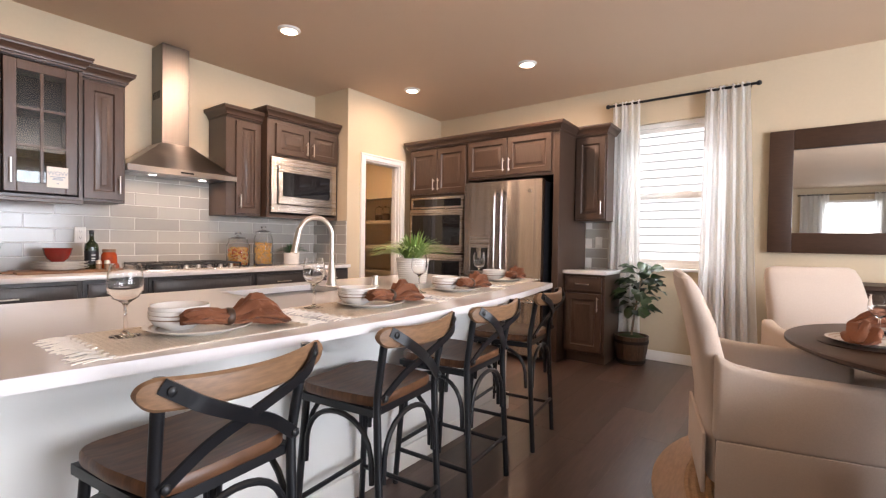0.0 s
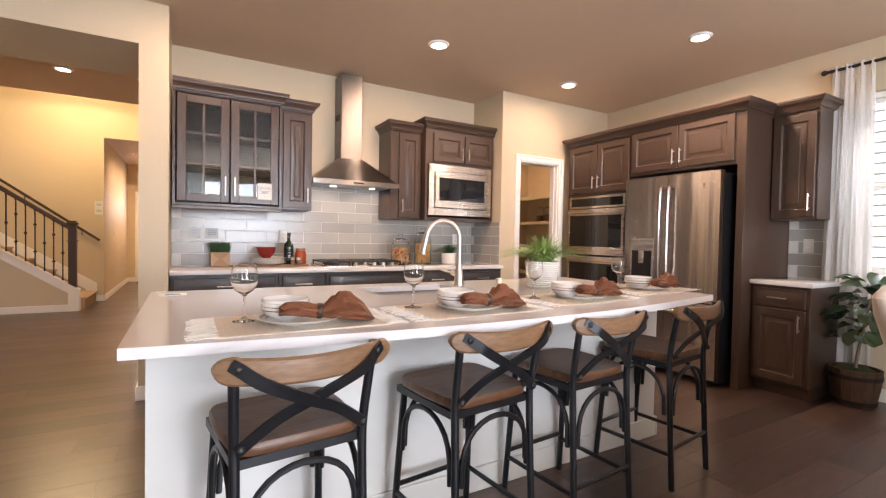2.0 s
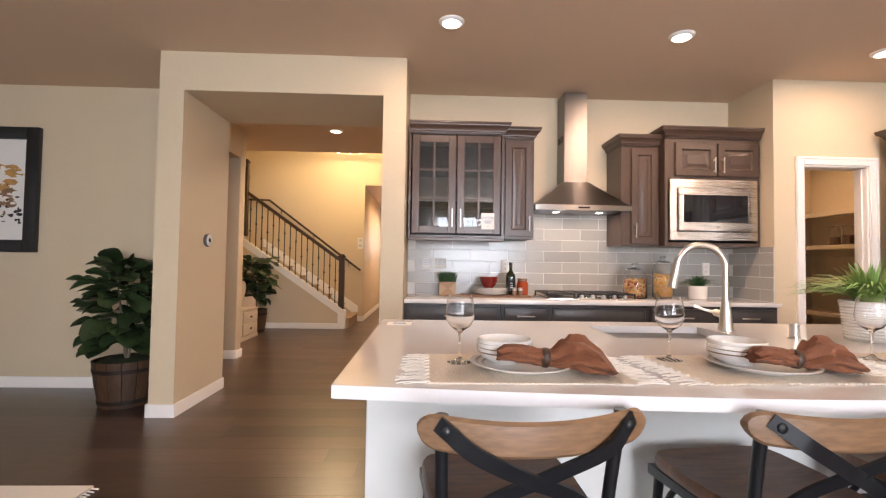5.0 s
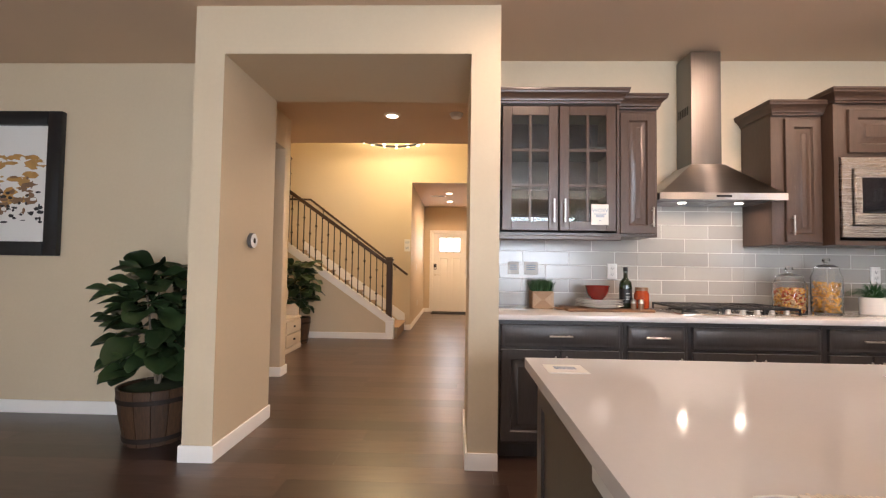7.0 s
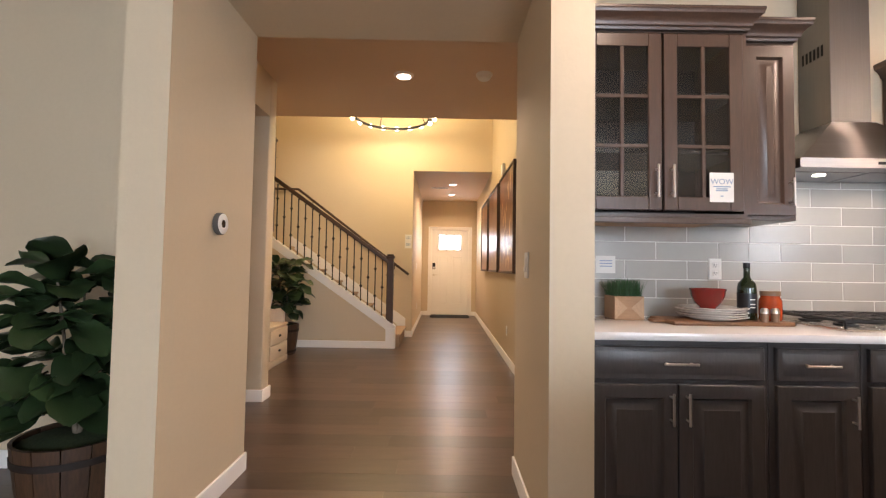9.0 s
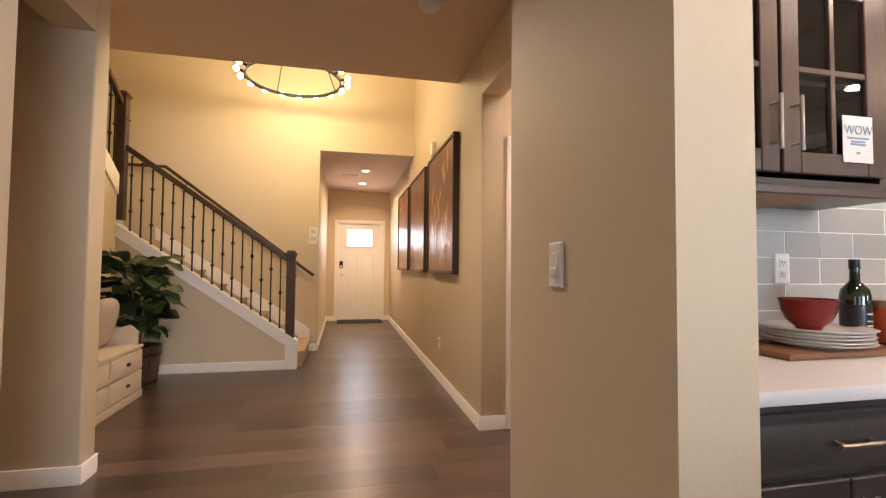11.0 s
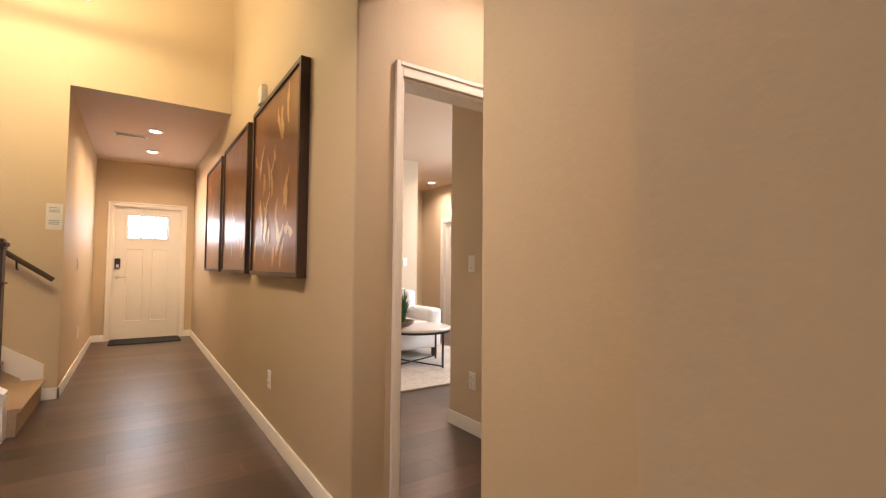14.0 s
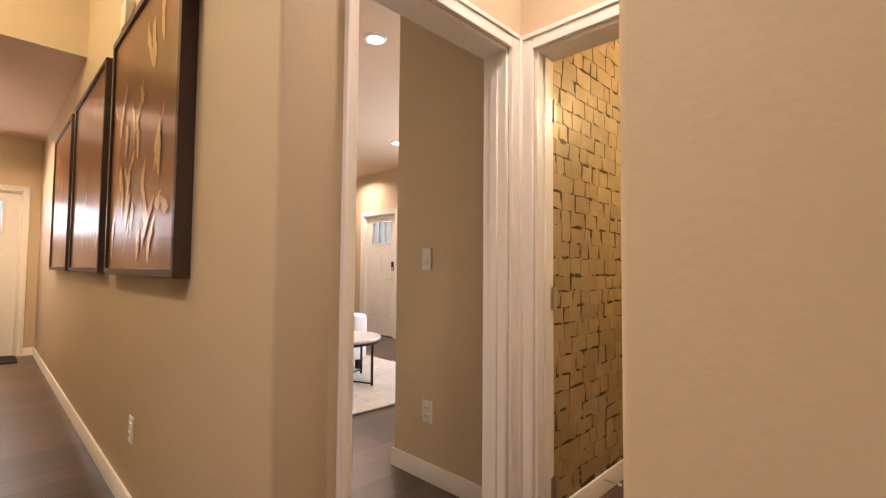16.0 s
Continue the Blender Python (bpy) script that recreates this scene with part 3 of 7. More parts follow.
CROWN = [(0.0, 0), (0.004, 0.012), (0.012, 0.016), (0.014, 0.03), (0.03, 0.05), (0.045, 0.06), (0.047, 0.075), (0.05, 0.078), (0.05, 0.09)]


def hollow_body(w, d, h, t=0.018, shelves=(), back=True):
    bm = bmesh.new()
    for b in [(0, t, 0, d, 0, h), (w - t, w, 0, d, 0, h), (t, w - t, 0, d, 0, t), (t, w - t, 0, d, h - t, h), (t, w - t, d - 0.008, d, t, h - t)]:
        box(bm, *b)
    for z in shelves:
        box(bm, t, w - t, 0.02, d - 0.008, z, z + 0.016)
    return bm


def full_body(w, d, h, toe=0.0):
    bm = bmesh.new()
    box(bm, 0, w, 0, d, toe, h, bevel=0.002)
    if toe:
        box(bm, 0.01, w - 0.01, 0.06, d, 0, toe)
    return bm


def upper(name, m, w, d, h, doors, label, handles=True, wood=None, ends=(True, True), top=0.0):
    """Wall cabinet with raised panel doors. doors: (x, width, foot, height, handle side or None)."""
    c = thing(name, m, label, "cabinet", "wall cabinets")
    part("body", full_body(w, d, h), M_CAB, c)
    for x, dw, z0, dh, side in doors:
        hx = dw - 0.03 if side == "r" else 0.03
        hung(c, "door", raised_panel(dw, dh), M_CAB, x, z0, (hx, 0.11, 0.13, True) if side else None, y=-0.001)
    part("crown", crown(w, d, h, CROWN, *ends), M_CAB, c, m=pose(0, 0, h - 0.012))
    return c


# wall cabinets along the range wall: local x runs along world y, the front faces +x
XB = -4.56
def rangewall(x_front, y, z):
    return pose(x_front, y, z, 0, 0, 90)


# glazed double cabinet
gx, gd = -4.14, 0.42
g = thing("glass_cabinet", rangewall(gx, 1.14, 1.385), "brown-stained wall cabinet with two glazed doors and shade-darkened shelves", "cabinet", "wall cabinets")
gw, gh = 0.80, 0.885
part("body", hollow_body(gw, gd - 0.002, gh), M_CAB, g)
# shelves and back sheet carry the dim interior in their colour
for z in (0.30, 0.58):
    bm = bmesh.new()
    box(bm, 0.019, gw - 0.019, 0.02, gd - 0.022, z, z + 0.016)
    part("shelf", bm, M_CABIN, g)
part("lining", (lambda bm: (box(bm, 0.019, gw - 0.019, gd - 0.02, gd - 0.011, 0.02, gh - 0.02), bm)[1])(bmesh.new()), M_CABIN, g, "cabinet back darkened for the shade inside")
for k, x in enumerate((0.03, 0.405)):
    dw, dh, r = 0.365, 0.825, 0.062
    bm = bmesh.new()
    for b in [(0, r, -0.02, 0, 0, dh), (dw - r, dw, -0.02, 0, 0, dh), (r, dw - r, -0.02, 0, 0, r), (r, dw - r, -0.02, 0, dh - r, dh)]:
        box(bm, *b, bevel=0.003)
    d = part("door", bm, M_CAB, g, m=pose(x, -0.001, 0.03))
    bm = bmesh.new()
    box(bm, dw / 2 - 0.009, dw / 2 + 0.009, -0.018, -0.004, r, dh - r, bevel=0.002)
    for f in (1 / 3, 2 / 3):
        z = r + (dh - 2 * r) * f
        box(bm, r, dw - r, -0.0175, -0.0045, z - 0.009, z + 0.009, bevel=0.002)
    part("muntin", bm, M_CAB, d)
    bm = bmesh.new()
    box(bm, r - 0.004, dw - r + 0.004, -0.010, -0.007, r - 0.004, dh - r + 0.004)
    part("pane", bm, M_CABGLASS, d, "clear glass pane", smooth=False)
    part("handle", bar_pull(0.15, True), M_CHROME, d, "satin nickel bar pull", m=pose(dw - 0.03 if k == 0 else 0.03, -0.02, 0.13))
part("crown", crown(gw, gd, gh, CROWN, False, True), M_CAB, g, m=pose(0, 0, gh - 0.012))
bm = bmesh.new()
box(bm, 0.02, gw - 0.02, 0.01, gd - 0.012, -0.006, -0.001)
part("underside", bm, M_PINE, g, "pale unstained underside")
part("light_rail", (lambda bm: (box(bm, -0.0, gw + 0.004, -0.022, 0.0, -0.03, -0.002, bevel=0.004), bm)[1])(bmesh.new()), M_CAB, g)
upper("narrow_wall_cabinet", rangewall(-4.2, 1.945, 1.385), 0.265, 0.355, 0.87, [(0.015, 0.235, 0.02, 0.815, "r")], "narrow brown-stained wall cabinet beside the range hood", ends=(False, True))
upper("narrow_wall_cabinet", rangewall(-4.24, 2.985, 1.345), 0.335, 0.315, 0.885, [(0.085, 0.235, 0.02, 0.83, "l")], "narrow brown-stained wall cabinet beside the microwave", ends=(True, False))
# microwave cabinet
mc = thing("microwave_cabinet", rangewall(-4.15, 3.325, 1.345), "brown-stained cabinet over a built-in steel microwave", "cabinet", "wall cabinets")
mw = 0.83
bm = bmesh.new()
for b in [(0, 0.03, 0, 0.405, 0, 0.935), (mw - 0.03, mw, 0, 0.405, 0, 0.935), (0.03, mw - 0.03, 0, 0.405, 0.0, 0.03), (0.03, mw - 0.03, 0, 0.405, 0.575, 0.935), (0.03, mw - 0.03, 0.39, 0.405, 0.03, 0.575)]:
    box(bm, *b)
part("body", bm, M_CAB, mc)
for x, s in ((0.085, "r"), (0.46, "l")):
    hung(mc, "door", raised_panel(0.36, 0.285), M_CAB, x, 0.60, ((0.33 if s == "r" else 0.03), 0.09, 0.13, True), y=-0.001)
part("crown", crown(mw, 0.405, 1.0, CROWN, True, False), M_CAB, mc, m=pose(0, 0, 0.925))
# microwave
mv = thing("microwave", rangewall(-4.16, 3.415, 1.40), "stainless steel built-in microwave with a black glass door", "microwave")
bm = bmesh.new()
box(bm, 0, 0.70, 0, 0.36, 0, 0.50, bevel=0.004)
part("body", bm, M_DARK, mv)
bm = bmesh.new()
for b in [(-0.055, 0.71, -0.03, 0, 0.445, 0.515), (-0.055, 0.71, -0.03, 0, -0.005, 0.069), (-0.055, 0.007, -0.03, 0, 0.069, 0.445), (0.645, 0.71, -0.03, 0, 0.069, 0.445)]:
    box(bm, *b, bevel=0.003)
part("trim_frame", bm, M_STEELH, mv, "brushed steel trim frame")
bm = bmesh.new()
for b in [(0.012, 0.64, -0.05, -0.005, 0.378, 0.44), (0.012, 0.64, -0.05, -0.005, 0.074, 0.148), (0.012, 0.057, -0.05, -0.005, 0.148, 0.378), (0.612, 0.64, -0.05, -0.005, 0.148, 0.378)]:
    box(bm, *b, bevel=0.004)
dd = part("door", bm, M_STEELH, mv, "brushed steel door frame")
bm = bmesh.new()
box(bm, 0.055, 0.614, -0.045, -0.02, 0.146, 0.380)
part("window", bm, M_BLACKGLASS, dd, "black glass window")
bm = bmesh.new()
box(bm, 0.34, 0.36, -0.052, -0.050, 0.105, 0.115)
part("badge", bm, M_DARK, mv)

# range hood
hd = thing("range_hood", rangewall(-4.56, 2.222, 1.64), "brushed steel chimney range hood on the wall", "range hood")
hw = 0.836
bm = bmesh.new()
def loop(x0, x1, y0, y1, z):
    return [bm.verts.new(p) for p in ((x0, y0, z), (x1, y0, z), (x1, y1, z), (x0, y1, z))]
ls = [loop(0, hw, -0.375, 0, 0.0), loop(0, hw, -0.375, 0, 0.045), loop(0.02, hw - 0.02, -0.36, 0, 0.052), loop(0.285, hw - 0.325, -0.225, 0, 0.27)]
for p, q in zip(ls, ls[1:]):
    for i in range(4):
        bm.faces.new((p[i], p[(i + 1) % 4], q[(i + 1) % 4], q[i]))
bm.faces.new(ls[-1])
part("canopy", bm, M_STEELC, hd)
bm = bmesh.new()
box(bm, 0.012, hw - 0.012, -0.363, 0, 0.002, 0.012)
part("underside", bm, M_SINK, hd, "plain steel underside")
for x in (0.06, hw / 2 + 0.01):
    bm = bmesh.new()
    box(bm, x, x + hw / 2 - 0.07, -0.27, -0.04, -0.002, 0.004, bevel=0.002)
    part("filter", bm, M_SINK, hd, "steel grease filter")
bm = bmesh.new()
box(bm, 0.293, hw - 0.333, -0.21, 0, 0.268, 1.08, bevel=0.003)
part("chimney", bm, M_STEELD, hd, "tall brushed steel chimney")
bm = bmesh.new()
for i in range(6):
    box(bm, 0.2915, 0.294, -0.17 + i * 0.025, -0.157 + i * 0.025, 0.64, 0.70)
part("vent_slot", bm, M_DARK, hd)
for y in (0.225, 0.615):
    bm = bmesh.new()
    lathe(bm, [(0.026, -0.005), (0.026, 0.004)], 16, y, -0.21)
    part("hood_light", bm, M_LAMPW, hd, "small round hood light")
bm = bmesh.new()
box(bm, 0.37, 0.47, -0.377, -0.373, 0.016, 0.03)
part("button_strip", bm, M_DARK, hd)

# base cabinets along the range wall
XF = -3.965
def base_unit(y, w, drawer, doors, label, handle=True):
    c = thing("base_cabinet", rangewall(XF, y, 0), label, "cabinet", "base cabinets on the range wall")
    part("body", full_body(w, 0.59, ZC - 0.035, 0.1), M_BASECAB, c)
    if drawer:
        hung(c, "drawer_front", flat_front(w - 0.05, 0.135), M_BASECAB, 0.025, 0.69, ((w - 0.05) / 2, 0.068, 0.14, False) if handle else None, y=-0.001)
    n = len(doors)
    dw = (w - 0.05 - 0.006 * (n - 1)) / n
    for i, s in enumerate(doors):
        hung(c, "door", raised_panel(dw, 0.55), M_BASECAB, 0.025 + i * (dw + 0.006), 0.12, (dw - 0.03 if s == "r" else 0.03, 0.455, 0.13, True), y=-0.001)
    return c


base_unit(1.13, 0.765, True, "rl", "dark-stained base cabinet with a drawer over two doors")
base_unit(1.897, 0.385, True, "r", "dark-stained base cabinet with one drawer and door")
base_unit(2.284, 0.80, True, "rl", "dark-stained base cabinet below the cooktop", False)
base_unit(3.086, 0.56, True, "rl", "dark-stained base cabinet with a drawer over two doors")
base_unit(3.648, 0.51, True, "rl", "dark-stained base cabinet beside the pantry wall")
bm = bmesh.new()
box(bm, -4.56, -3.925, 1.128, 4.163, ZC - 0.034, ZC, bevel=0.004, seg=2)
solid("range_counter", bm, M_QUARTZ, "white quartz worktop along the range wall", "worktop")

# cooktop
ct = thing("gas_cooktop", rangewall(-4.02, 2.28, ZC), "steel gas cooktop with black iron grates", "cooktop")
bm = bmesh.new()
box(bm, 0, 0.76, 0, 0.49, 0, 0.012, bevel=0.004, seg=2)
part("tray", bm, M_STEELH, ct)
for gx0 in (0.02, 0.27, 0.52):
    bm = bmesh.new()
    x1 = gx0 + 0.22
    for z, pts in ((0.045, [(gx0, 0.03), (x1, 0.03), (x1, 0.46), (gx0, 0.46)]),):
        tube(bm, [(p[0], p[1], z) for p in pts], 0.008, 6, closed=True)
    for y in (0.12, 0.20, 0.29, 0.38):
        tube(bm, [(gx0, y, 0.047), (x1, y, 0.047)], 0.007, 6)
    tube(bm, [(gx0 + 0.11, 0.03, 0.047), (gx0 + 0.11, 0.46, 0.047)], 0.007, 6)
    for px, py in ((gx0, 0.03), (x1, 0.03), (x1, 0.46), (gx0, 0.46)):
        tube(bm, [(px, py, 0.008), (px, py, 0.045)], 0.007, 6)
    part("grate", bm, M_BLACK, ct, "black cast iron grate")
for bx, by in ((0.13, 0.15), (0.13, 0.36), (0.38, 0.27), (0.63, 0.15), (0.63, 0.36)):
    bm = bmesh.new()
    lathe(bm, [(0.045, 0.01), (0.045, 0.02), (0.03, 0.022), (0.03, 0.03), (0, 0.032)], 18, bx, by)
    part("burner", bm, M_BLACK, ct)
for i in range(5):
    bm = bmesh.new()
    lathe(bm, [(0.02, 0.012), (0.02, 0.018), (0.016, 0.022), (0.015, 0.04), (0, 0.042)], 14, 0.30 + 0.09 * i, 0.045 - 0.012)
    part("knob", bm, M_CHROME, ct, "round steel control knob")

# tall wall: ovens and refrigerator; local x runs along world x, the front faces -y
YT = 5.04
tc = thing("oven_cabinet", pose(-3.885, YT, 0), "tall brown-stained cabinet around a double wall oven", "cabinet", "tall cabinets")
bm = bmesh.new()
for b in [(0, 0.03, 0, 0.735, 0.1, 2.22), (0.80, 0.83, 0, 0.735, 0.1, 2.22), (0.03, 0.80, 0, 0.735, 1.66, 2.22), (0.03, 0.80, 0, 0.735, 0.1, 0.42), (0.03, 0.80, 0.6, 0.735, 0.42, 1.66), (0.01, 0.82, 0.06, 0.735, 0, 0.1)]:
    box(bm, *b)
part("body", bm, M_CAB, tc)
for x, s in ((0.02, "r"), (0.42, "l")):
    hung(tc, "door", raised_panel(0.392, 0.50), M_CAB, x, 1.685, ((0.362 if s == "r" else 0.03), 0.10, 0.13, True), y=-0.001)
hung(tc, "drawer_front", flat_front(0.78, 0.27), M_CAB, 0.025, 0.13, (0.39, 0.135, 0.14, False), y=-0.001)
ov = thing("double_oven", pose(-3.845, YT - 0.012, 0.43), "stainless steel double wall oven with black glass doors", "oven")
bm = bmesh.new()
box(bm, 0.0, 0.75, 0.014, 0.56, 0, 1.215)
part("body", bm, M_DARK, ov)
bm = bmesh.new()
for b in [(0, 0.75, -0.012, 0.013, 1.19, 1.215), (0, 0.75, -0.012, 0.013, 1.085, 1.105), (0, 0.03, -0.012, 0.013, 1.105, 1.19), (0.72, 0.75, -0.012, 0.013, 1.105, 1.19)]:
    box(bm, *b, bevel=0.002)
part("panel_frame", bm, M_STEELH, ov)
bm = bmesh.new()
box(bm, 0.03, 0.72, -0.010, 0.012, 1.105, 1.19)
part("control_panel", bm, M_BLACKGLASS, ov, "black glass control panel")
for z0, z1 in ((0.585, 1.075), (0.03, 0.565)):
    bm = bmesh.new()
    for b in [(0, 0.75, -0.03, 0.013, z1 - 0.07, z1), (0, 0.75, -0.03, 0.013, z0, z0 + 0.085), (0, 0.03, -0.03, 0.013, z0 + 0.085, z1 - 0.07), (0.72, 0.75, -0.03, 0.013, z0 + 0.085, z1 - 0.07)]:
        box(bm, *b, bevel=0.003)
    d = part("door", bm, M_STEELH, ov)
    bm = bmesh.new()
    box(bm, 0.028, 0.722, -0.026, -0.01, z0 + 0.083, z1 - 0.068)
    part("window", bm, M_BLACKGLASS, d, "black oven glass")
    bm = bmesh.new()
    tube(bm, [(0.03, -0.075, z1 - 0.04), (0.72, -0.075, z1 - 0.04)], 0.012, 10)
    for x in (0.06, 0.69):
        tube(bm, [(x, -0.03, z1 - 0.04), (x, -0.075, z1 - 0.04)], 0.009, 8)
    part("handle", bm, M_STEELH, d, "tubular steel handle")
bm = bmesh.new()
lathe(bm, [(0.014, 0), (0.014, 0.002)], 16)
part("badge", bm, M_CHROME, ov, m=pose(0.375, -0.031, 0.645, 90))

fc = thing("fridge_cabinet", pose(-3.053, YT, 0), "brown-stained cabinet with tall side panel above the refrigerator", "cabinet", "tall cabinets")
bm = bmesh.new()
box(bm, 0, 0.985, 0, 0.735, 1.80, 2.22)
box(bm, 0.985, 1.045, -0.0, 0.735, 0.0, 2.22, bevel=0.002)
part("body", bm, M_CAB, fc)
for x, w2, s in ((0.012, 0.472, "r"), (0.492, 0.472, "l")):
    hung(fc, "door", raised_panel(w2, 0.375), M_CAB, x, 1.83, ((w2 - 0.03 if s == "r" else 0.03), 0.10, 0.13, True), y=-0.001)
bm = crown(1.885, 0.735, 0, CROWN, True, True)
part("crown", bm, M_CAB, fc, m=pose(-0.836, 0, 2.208))

fr = thing("refrigerator", pose(-2.995, 4.93, 0), "stainless steel french-door refrigerator with a water dispenser", "refrigerator")
fr.scale = (0.95, 1, 0.985)
bm = bmesh.new()
box(bm, 0.005, 0.925, 0.03, 0.80, 0.03, 1.755, bevel=0.004)
part("body", bm, M_BLACKMAT, fr, "dark grey side casing")
FW = 0.93
def curved_front(x0, x1, z0, z1, holes=None):
    bm = bmesh.new()
    n = 10
    cols = []
    for i in range(n + 1):
        x = x0 + (x1 - x0) * i / n
        y = -0.035 - 0.012 * math.sin(math.pi * (x / FW))
        cols.append((x, y))
    fa = [[bm.verts.new((x, y, z)) for x, y in cols] for z in (z0, z1)]
    ba = [[bm.verts.new((x, 0.028, z)) for x, y in cols] for z in (z0, z1)]
    for i in range(n):
        bm.faces.new((fa[0][i], fa[0][i + 1], fa[1][i + 1], fa[1][i]))
        bm.faces.new((ba[0][i + 1], ba[0][i], ba[1][i], ba[1][i + 1]))
        bm.faces.new((fa[1][i], fa[1][i + 1], ba[1][i + 1], ba[1][i]))
        bm.faces.new((fa[0][i + 1], fa[0][i], ba[0][i], ba[0][i + 1]))
    bm.faces.new((fa[0][0], fa[1][0], ba[1][0], ba[0][0]))
    bm.faces.new((fa[1][n], fa[0][n], ba[0][n], ba[1][n]))
    es = [e for e in bm.edges if len(e.link_faces) == 2 and e.calc_face_angle() > 1]
    bmesh.ops.bevel(bm, geom=es, offset=0.006, segments=2, affect="EDGES", profile=0.5)
    return bm


for x0, x1, hx in ((0.003, 0.463, 0.425), (0.468, 0.927, 0.506)):
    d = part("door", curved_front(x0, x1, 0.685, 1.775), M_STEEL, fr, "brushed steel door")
    bm = bmesh.new()
    tube(bm, curve_pts([(hx, -0.045, 0.78), (hx, -0.095, 0.82), (hx, -0.105, 1.2), (hx, -0.095, 1.62), (hx, -0.045, 1.66)], 5), 0.014, 8)
    part("handle", bm, M_STEEL, d, "long upright steel handle")
    if x0 < 0.1:
        bm = bmesh.new()
        box(bm, 0.085, 0.335, -0.050, -0.040, 0.84, 1.215, bevel=0.004)
        part("dispenser", bm, M_STEELH, d, "steel water dispenser frame")
        bm = bmesh.new()
        box(bm, 0.105, 0.315, -0.053, -0.045, 0.86, 1.10)
        part("dispenser_niche", bm, M_DARK, d, "dark dispenser niche")
        bm = bmesh.new()
        box(bm, 0.18, 0.24, -0.062, -0.05, 0.98, 1.10, bevel=0.004)
        part("dispenser_lever", bm, M_STEEL, d)
    else:
        bm = bmesh.new()
        lathe(bm, [(0.016, 0), (0.016, 0.002)], 16)
        part("badge", bm, M_CHROME, d, m=pose(0.80, -0.046, 1.66, 90))
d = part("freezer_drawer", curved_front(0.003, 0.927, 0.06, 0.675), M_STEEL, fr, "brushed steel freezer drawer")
bm = bmesh.new()
tube(bm, curve_pts([(0.08, -0.04, 0.59), (0.11, -0.095, 0.59), (0.46, -0.11, 0.59), (0.82, -0.095, 0.59), (0.85, -0.04, 0.59)], 5), 0.014, 8)
part("handle", bm, M_STEELH, d, "long steel drawer handle")

# short run between the refrigerator and the window
upper("narrow_wall_cabinet", pose(-2.005, 5.44, 1.365), 0.315, 0.338, 0.86, [(0.012, 0.29, 0.02, 0.80, "r")], "brown-stained wall cabinet beside the window", ends=(False, True))
c = thing("base_cabinet", pose(-2.005, 5.19, 0), "brown-stained base cabinet beside the refrigerator", "cabinet")
part("body", full_body(0.395, 0.585, ZC - 0.035, 0.1), M_CAB, c)
hung(c, "drawer_front", flat_front(0.345, 0.135), M_CAB, 0.025, 0.69, (0.172, 0.068, 0.13, False), y=-0.001)
hung(c, "door", raised_panel(0.345, 0.55), M_CAB, 0.025, 0.12, (0.315, 0.455, 0.13, True), y=-0.001)
bm = bmesh.new()
box(bm, -2.005, -1.585, 5.15, 5.777, ZC - 0.034, ZC, bevel=0.004, seg=2)
solid("side_counter", bm, M_QUARTZ, "white quartz worktop beside the refrigerator", "worktop")

# ---- island ----
isl = thing("kitchen_island", pose(0, 0, 0), "kitchen island with a white panelled back and dark cabinets", "island")
bm = bmesh.new()
box(bm, -1.93, -1.80, 1.126, 3.70, 0, ZC - 0.031, bevel=0.003)
part("back_panel", bm, M_ISLAND, isl, "white painted back panel")
bm = bmesh.new()
box(bm, -2.58, -1.931, 1.14, 3.68, 0.1, ZC - 0.031)
box(bm, -2.52, -1.931, 1.15, 3.67, 0, 0.1)
part("cabinet_body", bm, M_BASECAB, isl, "dark-stained cabinet body")
bm = bmesh.new()
bm.faces.new(rings(bm, 0.62, 0.70, [(0, 0), (0, -0.012), (0.06, -0.012), (0.066, -0.004)]))
part("end_panel", bm, M_BASECAB, isl, m=pose(-2.565, 1.139, 0.12))
for i in range(4):
    part("door", raised_panel(0.605, 0.70), M_BASECAB, isl, m=pose(-2.581, 3.65 - i * 0.63, 0.12, 0, 0, -90))
for name, b in (("foot_board", (-1.80, -1.786, 1.126, 3.70, 0, 0.115)), ("foot_board", (-1.93, -1.786, 3.701, 3.715, 0, 0.115)), ("apron", (-1.80, -1.775, 1.126, 3.70, ZC - 0.066, ZC - 0.032)), ("apron", (-1.93, -1.775, 1.101, 1.125, ZC - 0.066, ZC - 0.032))):
    bm = bmesh.new()
    box(bm, *b, bevel=0.004)
    part(name, bm, M_ISLAND, isl)
# bowed quartz top with the sink cut out
sx0, sx1, sy0, sy1 = -2.46, -2.12, 2.05, 2.57
it = thing("island_worktop", pose(0, 0, ZC - 0.030), "white quartz island worktop with a bowed seating edge", "worktop")
bm = bmesh.new()
n = 36
Y0, Y1 = 1.095, 3.73
ys = sorted(set([Y0 + (Y1 - Y0) * i / n for i in range(n + 1)] + [sy0, sy1]))
def bow(y):
    s = (y - Y0) / (Y1 - Y0)
    return -1.42 - 0.07 * s + 0.13 * math.sin(math.pi * s)
grid = {}
for y in ys:
    xs = [-2.615, sx0, sx1, bow(y)]
    for k, x in enumerate(xs):
        for z in (0, 0.030):
            grid[(y, k, z)] = bm.verts.new((x, y, z))
